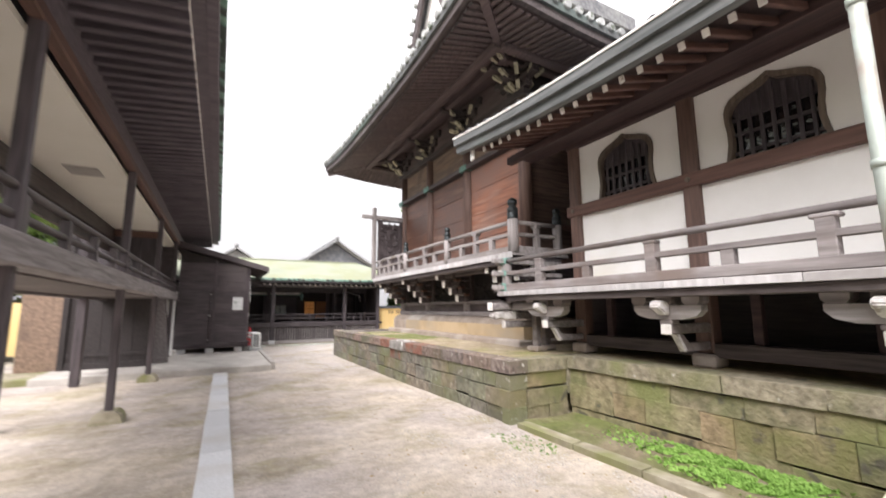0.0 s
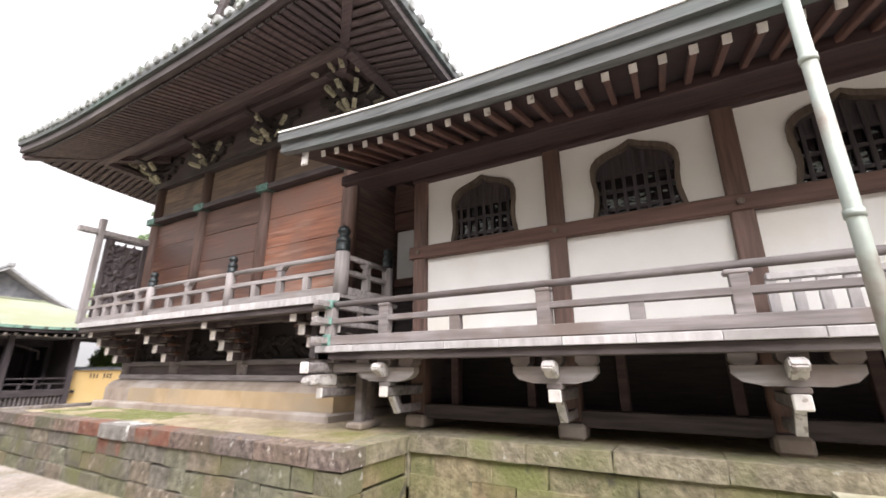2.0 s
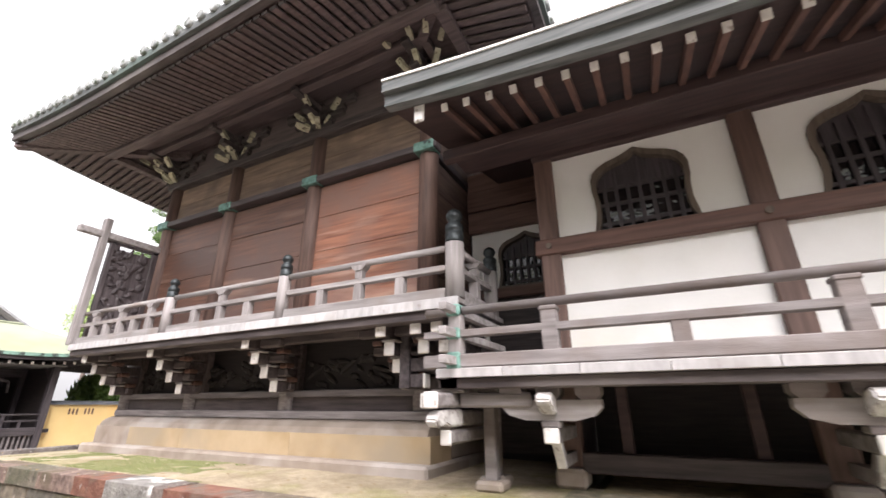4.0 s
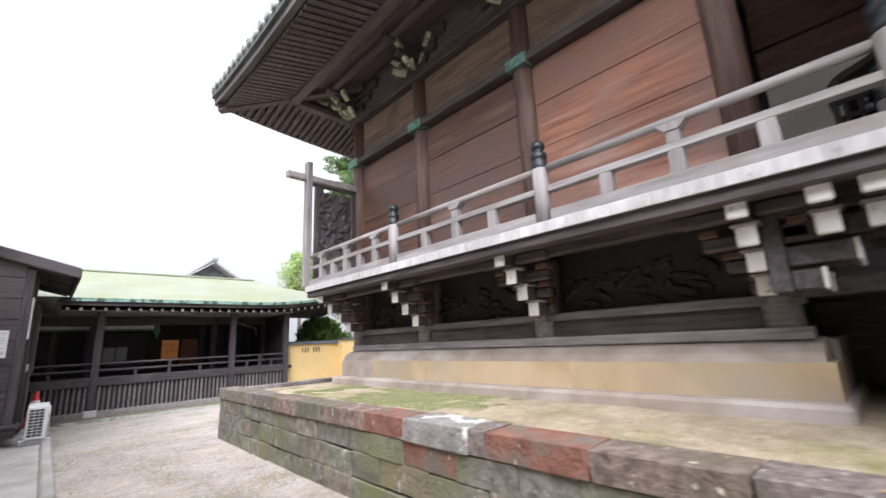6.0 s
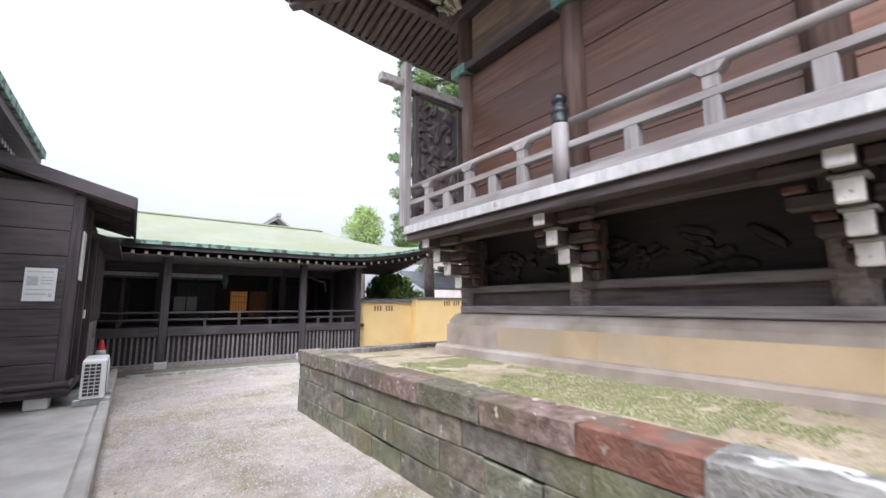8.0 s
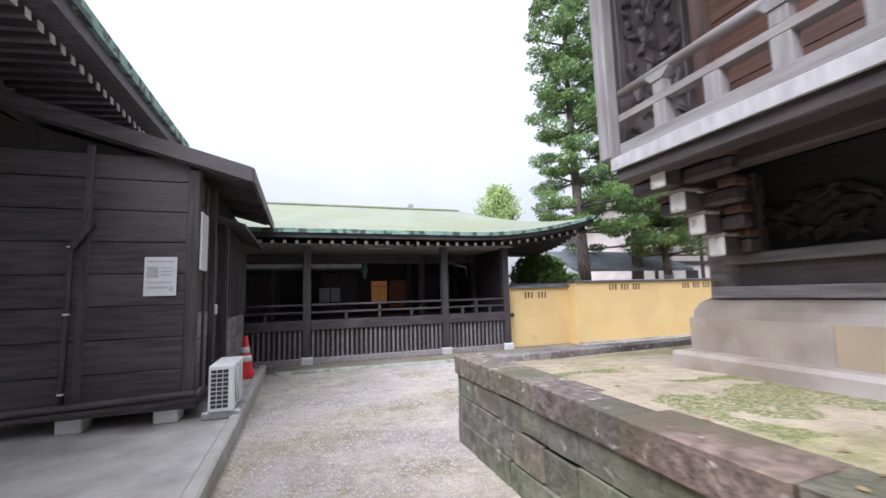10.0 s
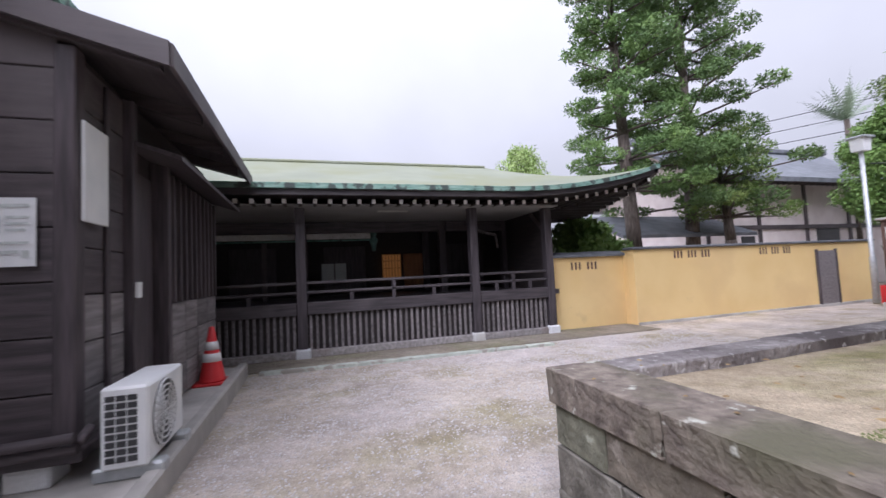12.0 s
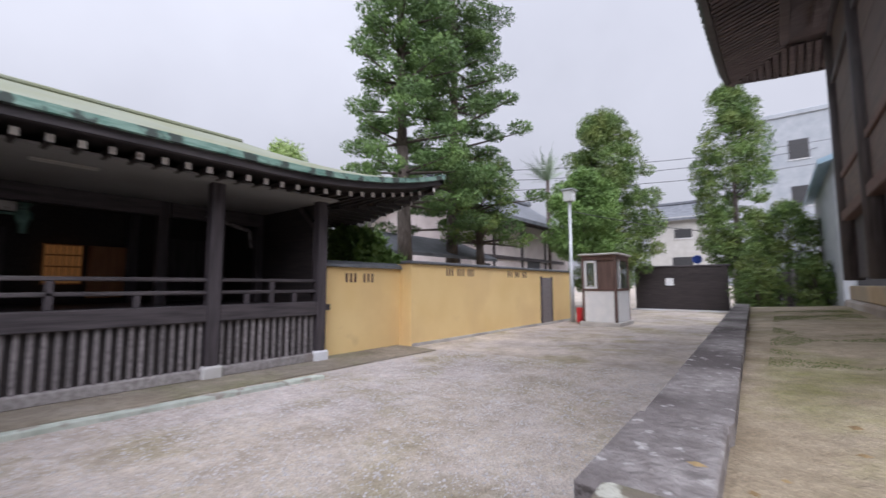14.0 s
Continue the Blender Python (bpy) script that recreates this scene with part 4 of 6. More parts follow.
def railing(parent, a, b, z, splits, h_mid=0.33, h_top=0.55, mat_h=M_grey, mat_z=M_grey_z, w=0.1, caps_at=1):
    """Ground beam, middle rail and round handrail, with short struts between."""
    a, b = Vector((*a, 0)), Vector((*b, 0))
    up = Vector((0, 0, 1))
    part("ground_rail", beam(bmesh.new(), a + up * (z + 0.06), b + up * (z + 0.06), w, 0.11), mat_h, parent)
    part("middle_rail", beam(bmesh.new(), a + up * (z + h_mid), b + up * (z + h_mid), w * 0.9, 0.06), mat_h, parent)
    part("handrail", rod(bmesh.new(), a + up * (z + h_top), b + up * (z + h_top), 0.038, 10), mat_h, parent)
    for k in range(1, splits):
        p = a + (b - a) * k / splits
        part("strut", B(p.x - 0.045, p.x + 0.045, p.y - 0.055, p.y + 0.055, z + 0.11, z + h_mid - 0.03, 0.006), mat_z, parent)
        if k % 2 == caps_at:
            part("strut", B(p.x - 0.04, p.x + 0.04, p.y - 0.05, p.y + 0.05, z + h_mid + 0.03, z + h_top - 0.09, 0.006), mat_z, parent)
            part("bearing_block", slab_of([(p.y - 0.05, z + h_top - 0.09), (p.y + 0.05, z + h_top - 0.09), (p.y + 0.1, z + h_top - 0.04), (p.y + 0.1, z + h_top - 0.025), (p.y - 0.1, z + h_top - 0.025), (p.y - 0.1, z + h_top - 0.04)], p.x - 0.05, p.x + 0.05), mat_z, parent)


railing(hall, (RXR, 5.94), (RXR, 8.19), VZ, 4, caps_at=0)
railing(hall, (RXR, 8.35), (RXR, 10.59), VZ, 4, caps_at=0)
railing(hall, (RXR, 10.75), (RXR, 13.2), VZ, 6, caps_at=1)
railing(hall, (RXR + 0.1, 5.86), (5.52, 5.86), VZ, 2)
# end screen with carved panel
screen = thing("veranda_screen", "dark carved wooden end screen closing the veranda", "screen", (4.6, 13.3, VZ))
part("screen_post", B(4.42, 4.54, 13.23, 13.37, VZ, 4.95, 0.012), M_grey_z, screen)
part("crossbar", B(4.05, 5.55, 13.24, 13.36, 4.56, 4.69, 0.015), M_grey, screen)
part("frame_stile", B(4.62, 4.7, 13.27, 13.35, VZ + 0.1, 4.54, 0.008), M_dark_z, screen)
part("frame_stile", B(5.4, 5.54, 13.27, 13.35, VZ + 0.1, 4.54, 0.008), M_dark_z, screen)
part("frame_rail", B(4.54, 5.54, 13.27, 13.35, 4.5, 4.54, 0.008), M_dark_x, screen)
part("frame_rail", B(4.54, 5.54, 13.27, 13.35, VZ, VZ + 0.14, 0.008), M_dark_x, screen)
bm = bmesh.new()
rr = random.Random(8)
for k in range(70):
    zz = VZ + 0.15 + 1.75 * rr.random()
    bmesh.ops.create_icosphere(bm, subdivisions=1, radius=1, matrix=pose(4.7 + 0.68 * rr.random(), 13.31, zz, 0, rr.uniform(0, 180), 0) @ Matrix.Diagonal((rr.uniform(0.05, 0.16), 0.05, rr.uniform(0.03, 0.08), 1)))
tagged(part("carved_panel", bm, M_dark_z, screen, "pierced carving of leaves and birds"), "pierced carving of leaves and birds", kind="stuff")
part("panel_board", B(4.7, 5.4, 13.305, 13.325, VZ + 0.14, 4.42, 0), M_dark_z, screen)

# stepped brackets under the veranda
STEPS = ((4.60, 2.30), (4.78, 2.12), (4.96, 1.95), (5.15, 1.78))
wtip = mesh_of("bracket_end", B(-0.02, 0.012, -0.066, 0.066, -0.078, 0.078, 0.012), M_tip)


def under_bracket(y):
    br = part("veranda_bracket", B(5.5, 5.62, y - 0.1, y + 0.1, 1.7, 2.38, 0.01), M_dark, hall)
    for k, (x, z) in enumerate(STEPS):
        part("stepped_arm", B(x + 0.005, 5.5, y - 0.06, y + 0.06, z - 0.07, z + 0.07, 0.01), M_dark, br)
        part("arm_cap", B(x - 0.03, x + 0.14, y - 0.09, y + 0.09, z + 0.072, z + 0.10, 0.008), M_grey, br)
        w = 0.44 - 0.1 * k
        for s in (-1, 1):
            part("cross_arm", B(x + 0.16, x + 0.27, y + s * 0.062, y + s * w, z - 0.05, z + 0.06, 0.02), M_dark, br)
            part("bearing_block", B(x + 0.14, x + 0.29, y + s * (w - 0.13), y + s * (w + 0.01), z + 0.062, z + 0.125, 0.014), M_brown, br)
        link("bracket_end", wtip, br, "white painted end", Matrix.Translation((x, y, z)))


for y in (6.78, 8.92, 11.03, 12.95):
    under_bracket(y)
# short arms beside the corner post
for y in (6.34, 6.09):
    br = part("corner_arm_set", B(5.5, 5.6, y - 0.08, y + 0.08, 2.0, 2.38, 0.01), M_dark, hall)
    for x, z in STEPS[:2]:
        part("stepped_arm", B(x + 0.005, 5.5, y - 0.06, y + 0.06, z - 0.07, z + 0.07, 0.01), M_dark, br)
        part("arm_cap", B(x - 0.03, x + 0.14, y - 0.085, y + 0.085, z + 0.072, z + 0.10, 0.008), M_grey, br)
        link("bracket_end", wtip, br, "white painted end", Matrix.Translation((x, y, z)))
# brackets facing south at the corner
for x in (5.0, 5.45):
    br = part("veranda_bracket", B(x - 0.1, x + 0.1, 6.6, 6.72, 1.7, 2.38, 0.01), M_dark_x, hall)
    for q, z in STEPS:
        y = VY0 + 0.1 + (q - 4.60)
        part("stepped_arm", B(x - 0.06, x + 0.06, y, 6.6, z - 0.07, z + 0.07, 0.01), M_dark_x, br)
        link("bracket_end", wtip, br, "white painted end", Matrix.Translation((x, y, z)) @ Matrix.Rotation(radians(90), 4, "Z"))

# ---- white side hall ----
side = thing("white_side_hall", "white-plastered side hall with bell-shaped windows and timber frame", "temple", (5.4, 0, 0.83))
SX = 5.26
SY = (5.0, 3.04, 1.19, -0.75, -2.7, -4.65, -6.6)
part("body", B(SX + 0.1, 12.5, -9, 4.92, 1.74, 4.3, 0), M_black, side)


def bell(y, w, z0, z1, g=0.0):
    """Outline of a bell-shaped window round y."""
    h = z1 - z0
    half = [(0.455, 0.0), (0.43, 0.1), (0.41, 0.24), (0.412, 0.42), (0.43, 0.55), (0.43, 0.66), (0.405, 0.75), (0.345, 0.83), (0.25, 0.885), (0.15, 0.92), (0.07, 0.955), (0.0, 1.02)]
    pts = [(y + (a * w / 0.92 + g * (1 if a > 0.01 else 0)), z0 - (g if b == 0 else 0) + b * h + (g if b > 0.55 else 0)) for a, b in half]
    return pts + [(2 * y - a, b) for a, b in pts[-2::-1]]


def holed(y0, y1, z0, z1, hole, x0, x1):
    """A plaster panel with an opening through it."""
    bm = bmesh.new()
    n = len(hole)
    cy, cz = sum(p[0] for p in hole) / n, sum(p[1] for p in hole) / n
    outer = []
    for a, b in hole:
        dy, dz = a - cy, b - cz
        k = min([abs((y1 - cy) / dy) if dy > 0 else abs((y0 - cy) / dy) if dy < 0 else 1e9, abs((z1 - cz) / dz) if dz > 0 else abs((z0 - cz) / dz) if dz < 0 else 1e9])
        outer.append((cy + dy * k, cz + dz * k))
    corners = [(y0, z0), (y0, z1), (y1, z0), (y1, z1)]
    rings = []
    for x in (x0, x1):
        rings.append(([bm.verts.new((x, *p)) for p in hole], [bm.verts.new((x, *p)) for p in outer], [bm.verts.new((x, *p)) for p in corners]))
    for h, o, c in rings:
        for k in range(n):
            j = (k + 1) % n
            bm.faces.new((h[k], h[j], o[j], o[k]))
            a, b = o[k].co, o[j].co
            for q in c:
                on_k = abs(a.y - q.co.y) < 1e-4 or abs(a.z - q.co.z) < 1e-4
                on_j = abs(b.y - q.co.y) < 1e-4 or abs(b.z - q.co.z) < 1e-4
                if on_k and on_j and (a - b).length > 1e-4 and abs(a.y - b.y) > 1e-4 and abs(a.z - b.z) > 1e-4:
                    bm.faces.new((o[k], o[j], q))
    for k in range(n):
        j = (k + 1) % n
        bm.faces.new((rings[0][0][k], rings[0][0][j], rings[1][0][j], rings[1][0][k]))
    bmesh.ops.recalc_face_normals(bm, faces=bm.faces)
    return bm


def bell_window(parent, x, y, w, z0, z1):
    win = part("window", slab_of(bell(y, w - 0.02, z0, z1 - 0.02), x + 0.06, x + 0.075), M_pane, parent, "dark bell-shaped lattice window")
    out, inn = bell(y, w, z0, z1, 0.04), bell(y, w, z0, z1, -0.012)
    bm = bmesh.new()
    ring = [[bm.verts.new((xx, *p)) for p in o] for xx, o in ((x - 0.035, out), (x - 0.035, inn), (x + 0.05, inn), (x + 0.05, out))]
    n = len(out)
    for a in range(4):
        for k in range(n):
            j = (k + 1) % n
            bm.faces.new((ring[a][k], ring[a][j], ring[(a + 1) % 4][j], ring[(a + 1) % 4][k]))
    bmesh.ops.recalc_face_normals(bm, faces=bm.faces)
    part("window_frame", bm, M_wframe, win)
    for k in range(-3, 4):
        yy = y + k * w * 0.125
        top = z1 - 0.06 - abs(k) * 0.055
        part("lattice_bar", B(x + 0.015, x + 0.045, yy - 0.019, yy + 0.019, z0, top, 0.004), M_cor_z, win)
    part("arch_board", slab_of([(y - w * 0.4, z0 + 0.6 * (z1 - z0))] + [p for p in bell(y, w - 0.03, z0, z1 - 0.02)[::-1] if p[1] > z0 + 0.6 * (z1 - z0)] + [(y + w * 0.4, z0 + 0.6 * (z1 - z0))], x + 0.046, x + 0.056), M_cor_z, win)
    for zz in (0.10, 0.36, 0.58):
        q = z0 + (z1 - z0) * zz
        part("lattice_bar", B(x + 0.025, x + 0.055, y - w * 0.45, y + w * 0.45, q - 0.02, q + 0.02, 0.003), M_cor_x, win)


for y1, y0 in zip(SY, SY[1:]):
    c = (y0 + y1) / 2
    w = 0.93
    hole = bell(c, w, 3.25, 4.11)
    part("plaster_panel", holed(y0 + 0.1, y1 - 0.1, 3.24, 4.24, hole, SX + 0.0, SX + 0.06), M_plaster, side)
    part("plaster_panel", B(SX, SX + 0.06, y0 + 0.09, y1 - 0.09, 1.83, 3.06, 0.002), M_plaster, side)
    bell_window(side, SX, c, w, 3.25, 4.11)
for y in SY:
    part("pillar", B(SX - 0.075, SX + 0.12, y - 0.105, y + 0.105, 1.0, 4.5, 0.015), M_brown_z, side)
    st = part("footing_stone", B(SX - 0.16, SX + 0.16, y - 0.14, y + 0.14, 0.83, 0.99, 0.03), M_plinth_g, side)
part("tie_beam", B(SX - 0.10, SX + 0.05, -9, SY[0] + 0.16, 3.06, 3.24, 0.014), M_brown, side)
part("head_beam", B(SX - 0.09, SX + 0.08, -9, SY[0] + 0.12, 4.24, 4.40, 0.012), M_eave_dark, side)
part("ground_sill", B(SX - 0.06, SX + 0.1, -9, SY[0] + 0.1, 0.95, 1.12, 0.012), M_dark, side)
for y in SY:
    part("nail_cover", L([(0.034, 0), (0.034, 0.02), (0.014, 0.035)], (SX - 0.13, y, 3.15), 10, "x"), M_wframe, side)
for k in range(9):
    y = 4.5 - k * 1.0
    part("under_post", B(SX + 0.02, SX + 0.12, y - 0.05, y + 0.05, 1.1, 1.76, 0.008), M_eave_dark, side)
# added black backing sheet for the deep shade under the floor
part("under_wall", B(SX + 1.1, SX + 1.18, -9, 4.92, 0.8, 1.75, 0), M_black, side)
part("north_wall", B(SX + 0.12, 7.1, 4.93, 4.998, 0.9, 4.75, 0), M_dark_x, side)
# set-back link between the halls
LXW = 7.0
part("link_wall_board", B(LXW, LXW + 0.08, 5.0, 6.7, 0.9, 3.1, 0), M_dark, side)
hole = bell(5.75, 0.9, 3.28, 4.12)
part("plaster_panel", holed(5.02, 6.68, 3.26, 4.26, hole, LXW, LXW + 0.06), M_plaster, side)
bell_window(side, LXW, 5.75, 0.9, 3.28, 4.12)
part("tie_beam", B(LXW - 0.08, LXW + 0.06, 5.0, 6.7, 3.1, 3.26, 0.01), M_brown, side)
for k in range(3):
    part("link_lintel", B(LXW - 0.1 - 0.03 * (k % 2), LXW + 0.08, 5.0, 6.7, 4.26 + 0.38 * k, 4.63 + 0.38 * k, 0.01), M_brown, side)
part("link_side_board", B(LXW + 0.08, LXW + 0.14, 4.9, 6.75, 0.8, 5.5, 0), M_black, side)
part("link_floor", B(5.4, 7.0, 5.0, 6.68, 1.68, 1.82, 0.01), M_dark_x, side)

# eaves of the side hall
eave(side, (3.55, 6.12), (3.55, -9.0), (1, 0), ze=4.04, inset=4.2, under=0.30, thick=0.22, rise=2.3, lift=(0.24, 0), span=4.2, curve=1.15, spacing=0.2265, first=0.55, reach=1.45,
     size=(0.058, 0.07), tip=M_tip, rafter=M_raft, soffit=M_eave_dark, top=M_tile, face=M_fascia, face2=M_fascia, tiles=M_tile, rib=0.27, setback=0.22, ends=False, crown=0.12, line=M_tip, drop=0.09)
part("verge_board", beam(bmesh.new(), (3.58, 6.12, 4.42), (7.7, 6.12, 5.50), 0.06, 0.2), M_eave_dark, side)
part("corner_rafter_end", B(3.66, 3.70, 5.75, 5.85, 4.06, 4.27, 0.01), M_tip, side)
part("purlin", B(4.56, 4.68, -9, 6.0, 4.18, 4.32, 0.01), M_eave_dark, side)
# flat dark sheet makes the dark band between purlin and wall
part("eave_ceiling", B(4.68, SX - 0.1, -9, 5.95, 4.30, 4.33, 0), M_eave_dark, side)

# low veranda
LX, LZ = 4.2, 1.83
lb = mesh_of("floorboard", B(-0.55, 0.55, -0.30, 0.30, -0.025, 0.025, 0.005), M_grey)
le = mesh_of("board_end", B(-0.006, 0.02, -0.302, 0.302, -0.05, 0.025, 0.004), M_edge)
for k in range(25):
    y = 5.88 - (k + 0.5) * 0.608
    link("floorboard", lb, side, m=Matrix.Translation((LX + 0.55, y, LZ - 0.025)))
    link("board_end", le, side, m=Matrix.Translation((LX - 0.008, y, LZ - 0.03)))
part("edge_beam", B(LX + 0.04, LX + 0.2, -9, 5.88, LZ - 0.17, LZ - 0.08, 0.01), M_dark, side)
part("end_beam", B(LX + 0.04, 5.4, 5.69, 5.87, LZ - 0.17, LZ - 0.08, 0.01), M_grey, side)
RL = LX + 0.07
railing(side, (RL, 6.02), (RL, -9.0), LZ, 1, h_mid=0.295, h_top=0.505, w=0.12, mat_h=M_rail)
for y in (3.95, 2.2, 0.4, -1.7):
    part("strut", B(RL - 0.045, RL + 0.045, y - 0.06, y + 0.06, LZ + 0.11, LZ + 0.27, 0.006), M_rail, side)
for y in (4.87, 3.0, 1.45, -0.6):
    part("rail_post", B(RL - 0.055, RL + 0.055, y - 0.065, y + 0.065, LZ, LZ + 0.46, 0.008), M_rail, side)
    w = 0.1 if y == 1.45 else 0.075
    part("post_head", B(RL - 0.065, RL + 0.065, y - w, y + w, LZ + 0.425, LZ + 0.466, 0.012), M_rail, side)
for z, h in ((0.06, 0.075), (0.295, 0.05), (0.505, 0.055)):
    part("bronze_sleeve", B(RL - 0.085, RL + 0.085, 5.65, 5.78, LZ + z - h, LZ + z + h, 0.015), M_bronze, side, "green bronze sleeve")
for z in (0.295, 0.505, 0.06):
    part("end_rail", beam(bmesh.new(), (3.98, 5.71, LZ + z), (5.5, 5.71, LZ + z), 0.07, 0.07), M_grey, side)
part("end_post", B(RL - 0.06, RL + 0.06, 5.65, 5.77, LZ, LZ + 0.54, 0.01), M_grey_z, side)


barrier = thing("low_slatted_barrier", "low pale slatted wooden barrier on the side veranda", "barrier", (4.75, 0.7, LZ))
part("top_bar", B(4.72, 4.80, 0.25, 1.2, LZ + 0.44, LZ + 0.50, 0.008), M_edge, barrier)
part("lower_bar", B(4.73, 4.79, 0.25, 1.2, LZ + 0.06, LZ + 0.11, 0.008), M_edge, barrier)
for k in range(6):
    part("slat", B(4.74, 4.78, 0.28 + k * 0.17, 0.36 + k * 0.17, LZ + 0.0, LZ + 0.44, 0.006), M_edge, barrier)


def boat_bracket(y):
    """A boat-shaped bearing arm with blocks and a carved nose, on two stepped arms from the pillar."""
    bm = slab_of([(y - 0.4, 1.57), (y + 0.4, 1.57), (y + 0.4, 1.51), (y + 0.34, 1.45), (y + 0.2, 1.415), (y - 0.2, 1.415), (y - 0.34, 1.45), (y - 0.4, 1.51)], 4.42, 4.54)
    br = part("boat_bracket", bm, M_grey, side, "silver-grey carved bearing arm")
    for q in (-0.31, 0, 0.31):
        part("bearing_block", slab_of([(y + q - 0.06, 1.572), (y + q + 0.06, 1.572), (y + q + 0.095, 1.61), (y + q + 0.095, 1.66), (y + q - 0.095, 1.66), (y + q - 0.095, 1.61)], 4.39, 4.57), M_rail, br)
    nb = slab_of([(4.42, 1.60), (4.31, 1.63), (4.24, 1.61), (4.215, 1.565), (4.25, 1.52), (4.30, 1.51), (4.33, 1.47), (4.42, 1.46)], y - 0.06, y + 0.06, "xz")
    bmesh.ops.bevel(nb, geom=list(nb.edges), offset=0.014, segments=2, affect="EDGES")
    part("carved_nose", nb, M_nose, br)
    part("bracket_shaft", B(4.43, 5.19, y - 0.05, y + 0.05, 1.25, 1.36, 0.012), M_rail, br)
    part("bearing_block", B(4.41, 4.55, y - 0.075, y + 0.075, 1.362, 1.413, 0.012), M_rail, br)
    part("block_end", B(4.395, 4.428, y - 0.06, y + 0.06, 1.245, 1.362, 0.01), M_tip, br)
    low = slab_of([(4.56, 1.245), (4.66, 1.245), (4.76, 1.14), (5.19, 1.14), (5.19, 1.05), (4.74, 1.05), (4.69, 1.07)], y - 0.032, y + 0.032, "xz")
    part("lower_arm", low, M_rail, br)
    tip = slab_of([(4.545, 1.242), (4.585, 1.242), (4.72, 1.06), (4.68, 1.045)], y - 0.036, y + 0.036, "xz")
    part("arm_face", tip, M_nose, br)


for y in (4.97, 3.0, 1.2, -0.75, -2.7, -4.65):
    boat_bracket(y)
# corner supports at the north end
cs = part("corner_bracket", B(4.0, 5.3, 5.76, 5.88, 1.51, 1.63, 0.02), M_rail, side)
part("cross_arm", B(4.38, 4.50, 5.1, 5.75, 1.51, 1.63, 0.02), M_rail, cs)
part("cross_arm", B(4.38, 4.50, 5.89, 6.12, 1.51, 1.63, 0.02), M_rail, cs)
part("block_end", B(3.975, 4.005, 5.755, 5.885, 1.505, 1.635, 0.01), M_tip, cs)
part("block_end", B(4.375, 4.505, 6.115, 6.145, 1.505, 1.635, 0.01), M_tip, cs)
part("bearing_block", B(4.3, 4.6, 5.66, 5.98, 1.632, 1.66, 0.004), M_rail, cs)
nb = slab_of([(4.5, 1.50), (4.12, 1.49), (4.03, 1.47), (3.99, 1.42), (4.02, 1.37), (4.10, 1.36), (4.17, 1.39), (4.26, 1.36), (4.5, 1.36)], 5.765, 5.875, "xz")
bmesh.ops.bevel(nb, geom=list(nb.edges), offset=0.014, segments=2, affect="EDGES")
part("carved_nose", nb, M_nose, cs)
part("lower_arm", B(4.5, 5.2, 5.77, 5.87, 1.36, 1.49, 0.02), M_rail, cs)
part("lower_arm", B(4.27, 5.2, 5.775, 5.865, 1.22, 1.33, 0.02), M_rail, cs)
part("block_end", B(4.25, 4.272, 5.77, 5.87, 1.215, 1.335, 0.008), M_tip, cs)
for x, y in ((4.8, 5.62), (5.05, 5.68)):
    part("support_post", B(x - 0.055, x + 0.055, y - 0.055, y + 0.055, 0.9, 1.6, 0.01), M_rail, side)
    part("footing_stone", B(x - 0.13, x + 0.13, y - 0.13, y + 0.13, 0.82, 0.91, 0.025), M_plinth_g, side)
pipe = thing("downpipe", "weathered copper downpipe with verdigris bands", "pipe", (3.55, 0.91, 0.3))
part("tube", L([(0.046, 0.35), (0.046, 4.3)], (3.55, 0.91, 0), 12), M_rust, pipe)
for z in (1.2, 2.4, 3.5):
    part("pipe_band", L([(0.054, 0), (0.054, 0.05)], (3.55, 0.91, z), 12), M_rust, pipe)
part("pipe_shoe", B(3.48, 3.62, 0.84, 0.98, 0.0, 0.35, 0.02), M_granite, pipe)

# ---- raised walkway with copper roof ----
way = thing("raised_walkway", "dark timber raised walkway with cream ceiling and copper roof", "walkway", (-1.3, 6, 0))
AX, BX = -1.3, -2.55
for y in (-3.7, 0.1, 3.88, 7.7, 11.45, 15.2, 19.0):
    part("post", B(AX - 0.05, AX + 0.05, y - 0.05, y + 0.05, 0.12, 3.75, 0.012), M_shed_z, way)
    part("base_stone", slab_of([(AX - 0.2, -0.05), (AX + 0.2, -0.05), (AX + 0.16, 0.1), (AX + 0.1, 0.15), (AX - 0.1, 0.15), (AX - 0.16, 0.1)], y - 0.17, y + 0.17, "xz"), M_kerb, way)
    part("post", B(BX - 0.08, BX + 0.08, y - 0.08, y + 0.08, 0.0, 3.75, 0.012), M_shed_z, way)
part("floor_beam", B(AX - 0.11, AX + 0.11, -9, 16.2, 1.86, 2.08, 0.012), M_weather, way)
part("floor", B(BX, AX - 0.1, -9, 16.2, 1.84, 1.92, 0), M_dark, way)
part("floor_beam", B(BX - 0.08, BX + 0.08, -9, 16.2, 1.8, 2.05, 0.012), M_dark, way)
part("ceiling", B(BX + 0.05, AX - 0.09, -9, 20.4, 3.6, 3.66, 0), M_cream, way, "cream ceiling boards")
part("plate_beam", B(AX - 0.055, AX + 0.055, -9, 20.4, 3.66, 3.77, 0.012), M_brown, way)
part("eave_board", B(AX - 0.03, AX + 0.03, -9, 20.4, 3.77, 4.2, 0), M_way, way)
part("plate_beam", B(BX - 0.1, BX + 0.1, -9, 20.4, 3.3, 3.84, 0.012), M_dark, way)
part("hanging_board", B(BX - 0.03, BX + 0.03, -9, 20.4, 3.02, 3.3, 0), M_dark, way)
